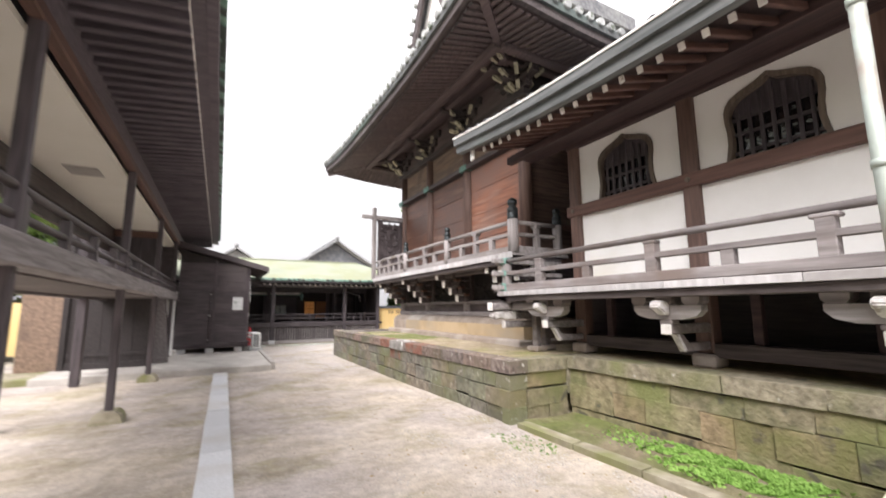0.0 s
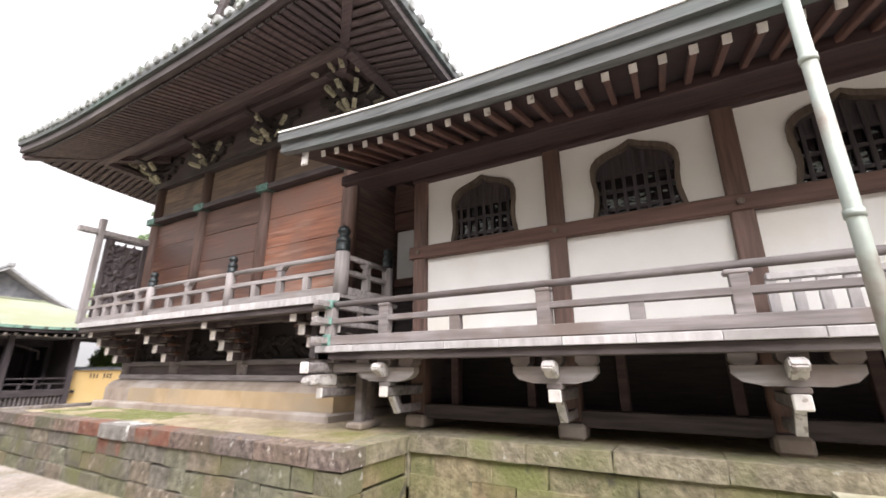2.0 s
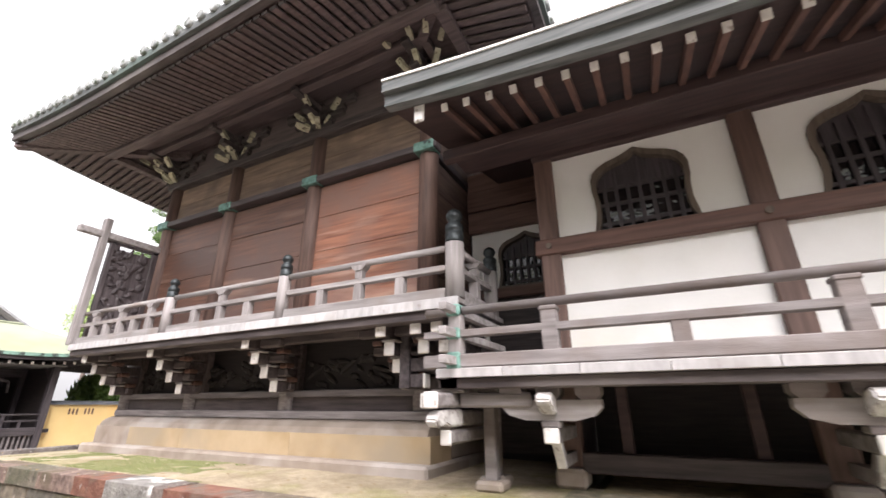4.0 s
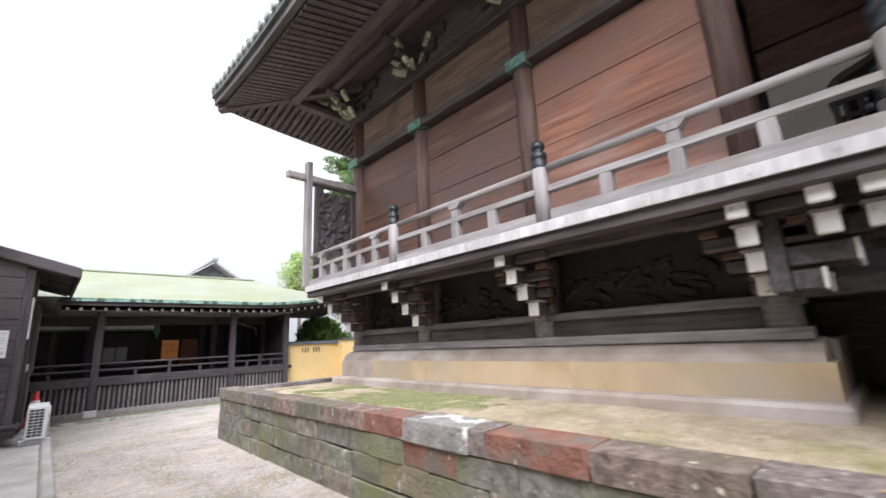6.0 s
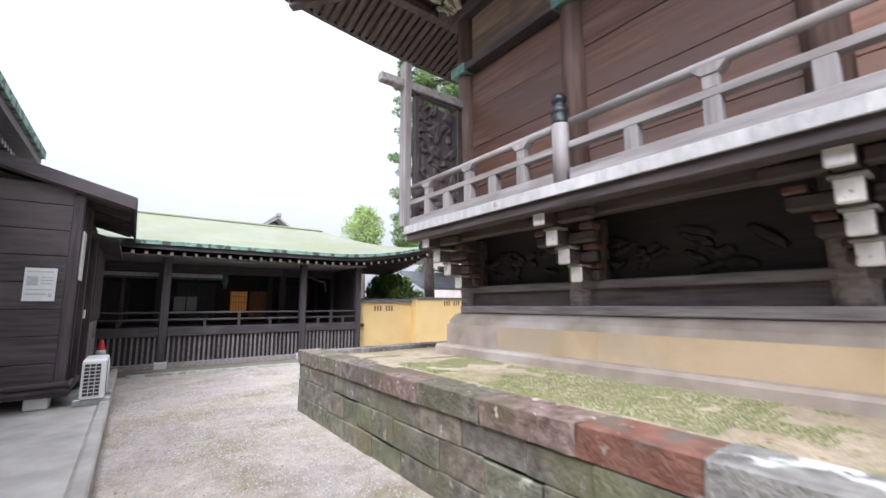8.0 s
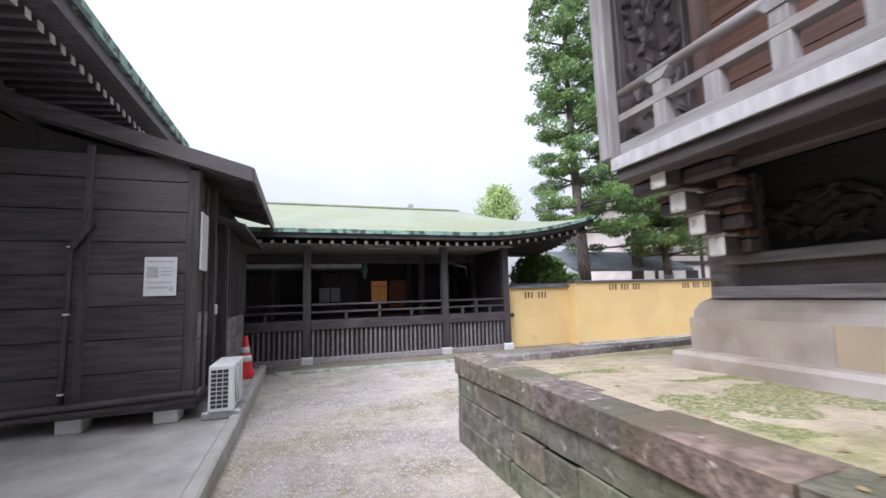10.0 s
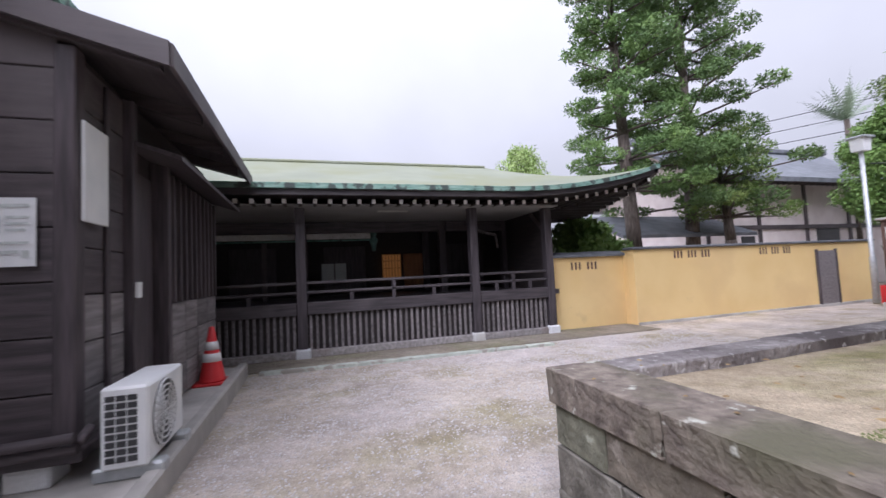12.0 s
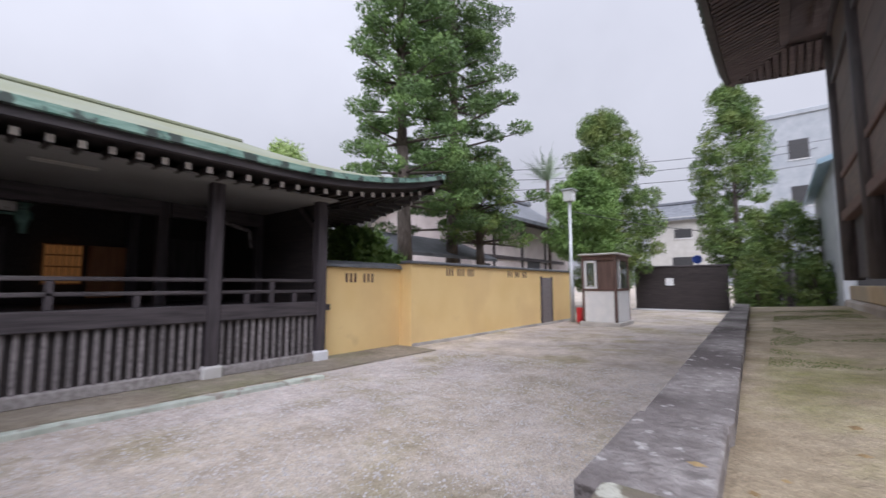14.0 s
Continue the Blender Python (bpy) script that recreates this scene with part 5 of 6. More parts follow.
for z in (2.22, 2.42):
    part("rail", rod(bmesh.new(), (AX, -9, z), (AX, 16.2, z), 0.035, 8), M_dark, way)
    part("rail", rod(bmesh.new(), (BX, -9, z), (BX, 16.2, z), 0.035, 8), M_dark, way)
for k in range(25):
    y = -8 + k
    part("baluster", B(AX - 0.04, AX + 0.04, y - 0.05, y + 0.05, 2.08, 2.38, 0.006), M_dark_z, way)
    part("baluster", B(BX - 0.04, BX + 0.04, y - 0.05, y + 0.05, 2.05, 2.38, 0.006), M_dark_z, way)
part("end_wall", B(BX, AX, 16.1, 16.2, 0.2, 3.6, 0), M_dark_x, way)
# boarded cross wall that ends the walkway, on a low concrete footing
EY = 13.1
part("footing", B(-7.0, -1.12, 12.05, EY + 0.3, -0.05, 0.14, 0.02), M_kerb, way, "low grey concrete footing")
part("tan_board_wall", B(-4.05, -3.27, EY + 0.1, EY + 0.2, 0.1, 2.0, 0.01), M_band, way, "tan weathered board panel")
part("end_post", B(-3.27, -3.15, EY - 0.06, EY + 0.12, 0.1, 3.66, 0.012), M_black, way)
for k in range(5):
    x = -3.15 + k * 0.32
    part("end_board", B(x, x + 0.316, EY, EY + 0.05, 0.3, 1.84, 0.006), M_black, way)
    part("end_board", B(x, x + 0.316, EY, EY + 0.05, 1.92, 3.6, 0.006), M_cor_z, way)
part("end_sill", B(-3.15, -1.55, EY - 0.04, EY + 0.08, 0.1, 0.3, 0.012), M_black, way)
part("end_rail", B(-3.15, -1.55, EY - 0.03, EY, 0.44, 0.54, 0.006), M_black, way)
part("end_rail", B(-3.15, -1.42, EY - 0.05, EY, 3.42, 3.6, 0.008), M_brown, way)
part("leaning_plank", slab_of([(-1.56, 0.1), (-1.13, 0.1), (-1.31, 1.84), (-1.56, 1.84)], EY + 0.62, EY + 0.68, "xz"), M_weather, way)
eave(way, (-0.17, -9.0), (-0.17, 19.8), (-1, 0), ze=4.28, inset=3.0, under=-0.1, reach=1.12, thick=0.28, rise=1.5, curve=1.1, spacing=0.2, size=(0.07, 0.085),
     tip=M_tip, rafter=M_way, soffit=M_way, top=M_copper, face=M_way, face2=M_copper_edge, setback=0.22)
LAMPX, LAMPY = -1.88, 7.72
lamp = thing("ceiling_light_panel", "square grey ceiling light in the walkway", "light", (LAMPX, LAMPY, 3.6))
part("panel", B(LAMPX - 0.2, LAMPX + 0.2, LAMPY - 0.22, LAMPY + 0.22, 3.585, 3.6, 0.004), M_conc, lamp)
banner = thing("yellow_banner", "yellow cloth banner on a steel pole beyond the walkway", "banner", (-4.3, 14.2, 0))
part("cloth", sheet(lambda u, v: (-4.62 + 0.55 * u, 14.2 + 0.03 * math.sin(9 * u), 0.45 + 1.3 * v), 16, 4), M_yellow, banner)
part("pole", rod(bmesh.new(), (-4.64, 14.2, 0), (-4.64, 14.2, 1.85), 0.02), M_pole, banner)
# plain white panel added to fill the bright wedge beside the shed
leaning = thing("white_panel", "plain white panel standing between walkway and shed", "board", (-1.4, 15.7, 0.15))
part("sheet", slab_of([(-1.46, 1.85), (-1.22, 1.85), (-1.22, 0.15), (-1.28, 0.15)], 15.68, 15.70, "xz"), M_white, leaning)

# ---- shed ----
shed = thing("wooden_shed", "black-stained weatherboard shed with a lean-to roof", "shed", (0, 18, 0.15))
part("body", B(-1.2, 0.84, 15.99, 19.6, 0.36, 2.85, 0), M_black, shed)
part("body_top", slab_of([(-1.2, 2.84), (0.84, 2.84), (0.84, 3.01), (-1.2, 3.5)], 16.01, 19.6, "xz"), M_black, shed)
for k in range(8):
    z = 0.38 + k * 0.35
    xr = 0.80
    for x0, x1 in ((-1.2, -0.15), (-0.14, xr)):
        part("weatherboard", B(x0 + 0.004, x1 - 0.004, 15.95, 15.995, z, min(z + 0.342, 3.1), 0.006), M_shed_x, shed)
part("corner_post", B(0.79, 0.91, 15.92, 16.05, 0.35, 2.98, 0.01), M_shed_z, shed)
part("middle_post", B(-0.19, -0.11, 15.935, 15.99, 0.35, 3.2, 0.008), M_shed_z, shed)
for k in range(8):
    part("weatherboard", B(0.84, 0.88, 16.05, 16.72, 0.38 + k * 0.32, 0.69 + k * 0.32, 0.006), M_weather if k < 3 else M_shed_y, shed)
part("side_batten", B(0.882, 0.905, 16.37, 16.43, 0.36, 2.9, 0.005), M_shed_z, shed)
part("corner_post", B(0.85, 0.95, 16.72, 16.82, 0.35, 2.95, 0.01), M_shed_z, shed)
part("door", B(0.842, 0.87, 16.85, 17.4, 0.36, 2.4, 0.008), M_shed_z, shed)
part("corner_post", B(0.845, 1.0, 17.42, 17.52, 0.2, 2.6, 0.01), M_shed_z, shed)
for k in range(10):
    y = 17.54 + k * 0.205
    part("batten", B(0.98, 1.02, y, y + 0.05, 1.2, 2.5, 0.005), M_shed_z, shed)
for k in range(3):
    for j in range(4):
        part("weatherboard", B(0.95, 0.985, 17.53 + j * 0.5, 18.02 + j * 0.5, 0.2 + k * 0.33, 0.525 + k * 0.33, 0.006), M_weather, shed)
part("bay_body", B(0.85, 0.96, 17.5, 19.6, 0.2, 2.5, 0), M_black, shed)
part("bay_roof", slab_of([(0.8, 2.62), (1.3, 2.45), (1.3, 2.49), (0.8, 2.66)], 16.75, 19.7, "xz"), M_shed_y, shed)
SL = (2.96 - 3.56) / (1.43 + 0.74)


def shed_z(x):
    return 2.96 + SL * (x - 1.45)


part("roof", slab_of([(-1.6, shed_z(-1.6)), (1.45, shed_z(1.45)), (1.45, shed_z(1.45) + 0.06), (-1.6, shed_z(-1.6) + 0.06)], 15.85, 19.75, "xz"), M_shed_y, shed)
part("verge_board", slab_of([(-1.6, shed_z(-1.6) - 0.1), (1.47, shed_z(1.47) - 0.1), (1.47, shed_z(1.47) + 0.075), (-1.6, shed_z(-1.6) + 0.075)], 15.83, 15.87, "xz"), M_shed_x, shed)
part("gutter_board", B(1.45, 1.49, 15.85, 19.75, shed_z(1.47) - 0.1, shed_z(1.47) + 0.07, 0.006), M_shed_y, shed)
for y in (15.93, 17.0, 18.0, 19.0):
    part("rafter", slab_of([(-1.5, shed_z(-1.5) - 0.12), (1.4, shed_z(1.4) - 0.12), (1.4, shed_z(1.4)), (-1.5, shed_z(-1.5))], y - 0.04, y + 0.04, "xz"), M_shed_x, shed)
part("sill", B(-1.25, 0.95, 15.9, 19.6, 0.3, 0.38, 0.01), M_shed_x, shed)
for x in (-1.0, -0.2, 0.65):
    part("footing_block", B(x - 0.12, x + 0.12, 15.95, 16.2, 0.15, 0.31, 0.015), M_granite, shed)
for q in (0.0, 0.075):
    part("pipe_run", rod(bmesh.new(), (-1.2, 15.87 - q * 0.5, 0.33 + q), (0.95, 15.87 - q * 0.5, 0.40 + q), 0.032, 8), M_shed_x, shed)
for x in (-0.26,):
    part("cable_riser", rod(bmesh.new(), (x, 15.9, 0.42), (x, 15.9, 2.05), 0.026, 8), M_shed_z, shed)
    part("cable_elbow", rod(bmesh.new(), (x, 15.9, 2.03), (x + 0.17, 15.89, 2.32), 0.03, 8, 0.045), M_shed_z, shed)
    for z in (0.55, 1.35, 2.05):
        part("white_tie", L([(0.032, 0), (0.032, 0.02)], (x, 15.9, z), 8), M_white, shed)
part("conduit", rod(bmesh.new(), (0.95, 15.87, 0.43), (0.985, 15.95, 0.5), 0.03, 8), M_shed_x, shed)
poster = thing("notice_poster", "white printed notice on the shed wall", "poster", (0.54, 15.93, 1.53))
part("sheet", B(0.40, 0.71, 15.915, 15.925, 1.53, 1.96, 0), M_paper, poster)
for x0, x1, z0, z1 in ((0.33, 0.61, 1.91, 1.93), (0.33, 0.45, 1.74, 1.86), (0.48, 0.61, 1.84, 1.855), (0.48, 0.61, 1.80, 1.815), (0.48, 0.59, 1.76, 1.775), (0.33, 0.61, 1.68, 1.695), (0.33, 0.55, 1.62, 1.64), (0.57, 0.61, 1.59, 1.64)):
    part("print_block", B(x0 * 0.9 + 0.13, x1 * 0.9 + 0.13, 15.909, 15.913, z0 - 0.01, z1 - 0.01, 0), M_print, poster)
board = thing("blank_name_board", "long blank white board on the shed corner", "sign", (0.91, 16.1, 1.82))
part("board", B(0.912, 0.935, 15.98, 16.32, 1.82, 2.5, 0.006), M_white, board)
box1 = thing("switch_box", "small white switch box beside the shed door", "switch", (0.96, 16.77, 1.28))
part("case", B(0.951, 0.98, 16.73, 16.81, 1.28, 1.41, 0.006), M_white, box1)

ac = thing("air_conditioner_unit", "white outdoor air conditioner unit on a plastic stand", "air conditioner", (1.2, 16.2, 0.15))
part("casing", B(1.07, 1.33, 15.84, 16.57, 0.24, 0.745, 0.015), M_white, ac)
for k in range(9):
    z = 0.285 + k * 0.047
    for x in (1.1, 1.16, 1.22):
        part("fin_slot", B(x, x + 0.05, 15.832, 15.842, z, z + 0.034, 0), M_grille, ac)
fan = part("fan_opening", L([(0.225, 0), (0.225, 0.004)], (1.33, 16.14, 0.495), 28, "x"), M_grille, ac)
for r in (0.06, 0.1, 0.14, 0.18, 0.22):
    bm = bmesh.new()
    pts = [(1.342, 16.14 + r * math.cos(a * math.pi / 14), 0.495 + r * math.sin(a * math.pi / 14)) for a in range(29)]
    for a, b in zip(pts, pts[1:]):
        rod(bm, a, b, 0.007, 5)
    part("grille_ring", bm, M_white, fan)
for k in range(6):
    a = k * math.pi / 3
    part("grille_spoke", rod(bmesh.new(), (1.34, 16.14, 0.495), (1.34, 16.14 + 0.22 * math.cos(a), 0.495 + 0.22 * math.sin(a)), 0.006, 5), M_white, fan)
for y in (15.95, 16.47):
    part("foot_block", B(1.0, 1.40, y - 0.06, y + 0.06, 0.15, 0.24, 0.015), M_pole, ac)
cone = thing("traffic_cone", "red traffic cone with white reflective band", "traffic cone", (1.14, 18.5, 0.15))
part("base", B(0.95, 1.33, 18.31, 18.69, 0.15, 0.18, 0.012), M_cone, cone)
part("cone_body", L([(0.15, 0.18), (0.145, 0.2), (0.03, 0.83), (0.02, 0.84)], (1.14, 18.5, 0), 20), M_cone, cone)
for z, r0, r1 in ((0.42, 0.109, 0.092), (0.56, 0.083, 0.066)):
    part("reflective_band", L([(r0, z), (r1, z + 0.1)], (1.14, 18.5, 0), 20), M_white, cone)

# ---- covered corridor ----
cor = thing("covered_corridor", "dark timber covered corridor with pale green copper roof", "corridor", (3, 22, 0))
CY, CB = 20.42, 24.1
PXS = (-4.4, -1.1, 2.16, 5.43, 7.12)
for x in PXS:
    for y in (CY, 22.5, CB):
        part("post", B(x - 0.085, x + 0.085, y - 0.085, y + 0.085, 0.1, 2.72, 0.01), M_cor_z, cor)
        part("base_stone", B(x - 0.13, x + 0.13, y - 0.13, y + 0.13, -0.05, 0.16, 0.025), M_granite, cor)
for x0, x1 in zip(PXS, PXS[1:]):
    a, b = x0 + 0.085, x1 - 0.085
    part("ground_sill", B(a, b, CY - 0.07, CY + 0.07, 0.0, 0.13, 0.012), M_grey, cor)
    part("skirt_board", B(a, b, CY + 0.03, CY + 0.05, 0.13, 0.75, 0), M_black, cor)
    k = int((b - a) / 0.105)
    sl = mesh_of("slat", B(-0.022, 0.022, -0.02, 0.02, 0, 0.62, 0.004), M_weather)
    for i in range(k):
        link("slat", sl, cor, m=Matrix.Translation((a + (i + 0.5) * (b - a) / k, CY - 0.005, 0.13)))
    part("floor_edge_beam", B(a, b, CY - 0.075, CY + 0.075, 0.74, 0.96, 0.012), M_cor_x, cor)
    for z in (1.13, 1.30):
        part("rail", B(a, b, CY - 0.03, CY + 0.03, z - 0.025, z + 0.025, 0.01), M_cor_x, cor)
    for i in range(1, 4):
        x = a + (b - a) * i / 4
        part("baluster", B(x - 0.035, x + 0.035, CY - 0.03, CY + 0.03, 0.96, 1.105 if i % 2 else 1.275, 0.006), M_cor_z, cor)
    part("head_beam", B(a, b, 22.36, 22.48, 2.38, 2.63, 0.012), M_cor_x, cor)
part("floor", B(-6, 7.4, CY + 0.08, 24.4, 0.8, 0.9, 0), M_cor_x, cor)
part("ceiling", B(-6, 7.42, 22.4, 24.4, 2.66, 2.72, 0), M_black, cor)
# the ceiling's shade is put into this grey plaster
part("soffit_board", B(-6, 7.25, 20.12, 22.36, 2.63, 2.66, 0), M_soffit, cor, "plaster ceiling darkened to grey")
part("ceiling_vent", B(3.6, 4.2, 20.7, 20.85, 2.622, 2.63, 0), M_conc, cor)
# added black sheet across the end bay, only to keep it dark
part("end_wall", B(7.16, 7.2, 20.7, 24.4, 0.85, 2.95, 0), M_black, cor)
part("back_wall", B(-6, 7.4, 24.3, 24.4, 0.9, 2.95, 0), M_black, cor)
for x in (-3.0, -0.5, 0.9, 3.2, 6.4):
    part("back_panel", B(x - 0.55, x + 0.55, 24.24, 24.3, 0.95, 2.2, 0.01), M_cor_z, cor)
bw = part("back_window", B(2.55, 3.25, 24.2, 24.235, 1.3, 1.75, 0.004), M_print, cor, "dim frosted window")
for x in (2.55, 2.9, 3.22):
    part("window_bar", B(x, x + 0.03, 24.18, 24.2, 1.28, 1.77, 0), M_cor_z, bw)
for a, b in (((6.0, 22.2, 2.45), (6.35, 22.0, 2.3)), ((6.35, 22.0, 2.3), (6.62, 21.9, 2.22)), ((6.62, 21.9, 2.22), (6.66, 21.9, 1.9))):
    part("drain_pipe", rod(bmesh.new(), a, b, 0.035, 8), M_weather, cor)
part("end_brace", beam(bmesh.new(), (7.12, 20.5, 2.15), (7.12, 21.05, 2.6), 0.06, 0.08), M_dark, cor)
csp = dict(ze=2.745, under=0.03, thick=0.15, rise=1.12, curve=1.15, spacing=0.24, size=(0.06, 0.07), tip=M_tip, rafter=M_black, soffit=M_black, top=M_copper, face=M_cor_x, face2=M_copper_edge, setback=0.22)
eave(cor, (-8, 19.63), (9.45, 19.63), (0, 1), inset=2.8, lift=(0, 0.55), mitre=(False, True), span=3.6, **csp)
eave(cor, (9.45, 19.63), (9.45, 25.23), (-1, 0), inset=2.8, lift=(0.55, 0.55), mitre=(True, True), span=2.8, **csp)
eave(cor, (9.45, 25.23), (-8, 25.23), (0, -1), inset=2.8, lift=(0.55, 0), mitre=(True, False), span=3.6, **csp)
part("ridge_cap", B(-8, 6.65, 22.35, 22.51, 3.985, 4.055, 0.02), M_copper, cor)
inner = thing("inner_canopy", "small inner canopy with pale metal edge and green gutter", "canopy", (2.5, 23.2, 0.9))
part("canopy_roof", slab_of([(22.9, 2.40), (24.28, 2.58), (24.28, 2.62), (22.9, 2.44)], -4.0, 3.72), M_tile, inner)
part("metal_edge", B(-4.0, 3.72, 22.86, 22.9, 2.29, 2.43, 0.006), M_tip, inner, "pale metal fascia")
part("gutter_line", B(-4.0, 3.72, 22.84, 22.9, 2.235, 2.27, 0.006), M_bronze, inner, "green gutter")
part("gutter_head", L([(0.05, 0), (0.06, 0.12), (0.10, 0.22), (0.10, 0.30), (0.05, 0.36), (0.09, 0.44)], (3.8, 22.88, 1.98), 12), M_bronze, inner, "green bronze rain head")
part("canopy_post", B(1.25, 1.35, 22.95, 23.05, 0.9, 2.45, 0.01), M_dark_z, inner)
lat = thing("lit_lattice_window", "amber lit lattice window in the dark back wall", "window", (4.6, 24.15, 1.3))
part("paper", B(4.2, 4.72, 24.16, 24.2, 1.25, 1.95, 0), M_glow, lat, "glowing amber paper")
for k in range(7):
    part("lattice_bar", B(4.2 + k * 0.084, 4.215 + k * 0.084, 24.13, 24.16, 1.25, 1.95, 0), M_amber, lat)
for z in (1.25, 1.55, 1.75, 1.93):
    part("lattice_bar", B(4.2, 4.72, 24.12, 24.15, z, z + 0.02, 0), M_amber, lat)
part("side_panel", B(4.8, 5.35, 24.12, 24.2, 1.0, 1.95, 0.008), M_amber, lat)

# ---- ochre boundary wall ----
yel = thing("ochre_wall", "ochre-yellow plastered boundary wall with dark tile coping", "wall", (9, 20.5, 0), kind="structure")


def slots(y, x, z, n=3, g=2):
    for a in range(g):
        for k in range(n):
            xx = x + a * 0.42 + k * 0.1
            part("air_slot", B(xx, xx + 0.045, y - 0.004, y + 0.02, z, z + 0.17, 0), M_brown, yel)


part("wall", B(7.22, 9.3, 20.6, 20.8, -0.1, 1.56, 0.01), M_yellow, yel)
part("wall", B(9.2, 17.5, 20.26, 20.48, -0.1, 1.67, 0.01), M_yellow, yel)
part("wall", B(9.2, 9.4, 20.48, 20.78, -0.1, 1.67, 0.01), M_yellow, yel)
part("coping", slab_of([(20.52, 1.56), (20.88, 1.56), (20.88, 1.61), (20.7, 1.68), (20.52, 1.61)], 7.2, 9.19), M_slate, yel)
part("coping", B(9.14, 17.55, 20.2, 20.54, 1.672, 1.73, 0.015), M_slate, yel)
part("footing", B(9.2, 17.5, 20.21, 20.258, -0.1, 0.05, 0.01), M_conc, yel)
slots(20.598, 7.8, 1.28)
slots(20.258, 10.35, 1.44, g=3)
slots(20.258, 13.1, 1.44, g=3)
yd = part("door", B(15.18, 15.86, 20.22, 20.257, 0.02, 1.46, 0.008), M_weather, yel, "dark grey flush door")
part("door_frame", B(15.11, 15.18, 20.21, 20.257, 0, 1.5, 0.006), M_dark_z, yel)
part("door_frame", B(15.86, 15.93, 20.21, 20.257, 0, 1.5, 0.006), M_dark_z, yel)

pole = thing("street_lamp", "galvanised lamp post with a white square lantern", "street lamp", (16.66, 19.85, 0))
part("shaft", L([(0.075, 0), (0.075, 1.2), (0.055, 1.25), (0.05, 4.1)], (16.66, 19.85, 0), 12), M_pole, pole)
part("lantern", slab_of([(16.52, 4.1), (16.80, 4.1), (16.86, 4.44), (16.46, 4.44)], 19.7, 20.0, "xz"), M_white, pole)
part("lantern_cap", B(16.42, 16.9, 19.63, 20.07, 4.44, 4.5, 0.015), M_pole, pole)

booth = thing("guard_booth", "small white and brown guard booth with glazed upper half", "booth", (16.6, 18.6, 0))
bx0, bx1, by0, by1 = 15.7, 17.05, 18.12, 19.15
part("base", B(bx0 - 0.08, bx1 + 0.08, by0 - 0.08, by1 + 0.08, -0.05, 0.12, 0.02), M_conc, booth)
for x0, x1, y0, y1 in ((bx0, bx0 + 0.05, by0 + 0.08, by1 - 0.08), (bx1 - 0.05, bx1, by0 + 0.08, by1 - 0.08), (bx0 + 0.08, bx1 - 0.08, by0, by0 + 0.05), (bx0 + 0.08, bx1 - 0.08, by1 - 0.05, by1)):
    part("lower_panel", B(x0, x1, y0, y1, 0.12, 1.05, 0.006), M_white, booth)
    part("header", B(x0, x1, y0, y1, 1.98, 2.15, 0.006), M_brown, booth)
    part("sill", B(x0 - 0.02, x1 + 0.02, y0 - 0.02, y1 + 0.02, 1.05, 1.11, 0.006), M_brown, booth)
for x in (bx0, bx1 - 0.08):
    for y in (by0, by1 - 0.08):
        part("corner_post", B(x, x + 0.08, y, y + 0.08, 0.12, 2.15, 0.008), M_brown_z, booth)
wb = part("window", B(bx0 + 0.01, bx0 + 0.03, by0 + 0.62, by1 - 0.12, 1.13, 1.9, 0), M_glass, booth)
for y0, y1 in ((by0 + 0.58, by0 + 0.64), (by1 - 0.14, by1 - 0.08)):
    part("window_frame", B(bx0 - 0.01, bx0 + 0.05, y0, y1, 1.11, 1.96, 0.004), M_white, booth)
for z in (1.11, 1.9):
    part("window_frame", B(bx0 - 0.01, bx0 + 0.05, by0 + 0.6, by1 - 0.1, z, z + 0.06, 0.004), M_white, booth)
part("window", B(bx0 + 0.3, bx1 - 0.12, by0 + 0.02, by0 + 0.035, 1.13, 1.96, 0), M_glass, booth)
part("window_frame", B(bx0 + 0.3, bx0 + 0.36, by0 - 0.01, by0 + 0.05, 1.11, 1.98, 0.004), M_white, booth)
part("inner_board", B(bx0 + 0.05, bx0 + 0.07, by0 + 0.1, by0 + 0.56, 1.11, 1.98, 0), M_brown_z, booth)
part("back_board", B(bx1 - 0.09, bx1 - 0.06, by0 + 0.1, by1 - 0.1, 1.11, 1.98, 0), M_brown_z, booth)
part("roof", B(bx0 - 0.08, bx1 + 0.08, by0 - 0.08, by1 + 0.08, 2.12, 2.18, 0.02), M_conc, booth)
ext = thing("fire_extinguisher_box", "red fire extinguisher box beside the booth", "fire extinguisher", (16.5, 19.4, 0))
part("case", B(16.22, 16.42, 19.4, 19.55, 0.02, 0.5, 0.02), M_cone, ext)

gate = thing("sliding_gate", "dark brown boarded sliding gate with a small notice", "gate", (25.6, 17.8, 0))
for k in range(6):
    part("board", B(25.55, 25.6, 16.15, 20.05, 0.1 + k * 0.33, 0.427 + k * 0.33, 0.004), M_gate, gate)
for y in (16.2, 17.4, 18.9, 20.0):
    part("gate_post", B(25.6, 25.7, y - 0.06, y + 0.06, 0, 2.12, 0.01), M_cor_z, gate)
part("top_rail", B(25.52, 25.66, 16.05, 20.15, 2.08, 2.16, 0.01), M_cor_x, gate)
part("notice", B(25.53, 25.545, 18.33, 18.68, 1.2, 1.55, 0), M_paper, gate)
part("threshold", B(25.4, 25.75, 16.0, 20.2, -0.05, 0.05, 0.01), M_granite, gate)
part("backing_board", B(25.605, 25.62, 16.15, 20.05, 0.06, 2.08, 0), M_black, gate)
fence = thing("boundary_fence", "dark weathered board fence beyond the platform", "fence", (25.6, 13, 0), kind="structure")
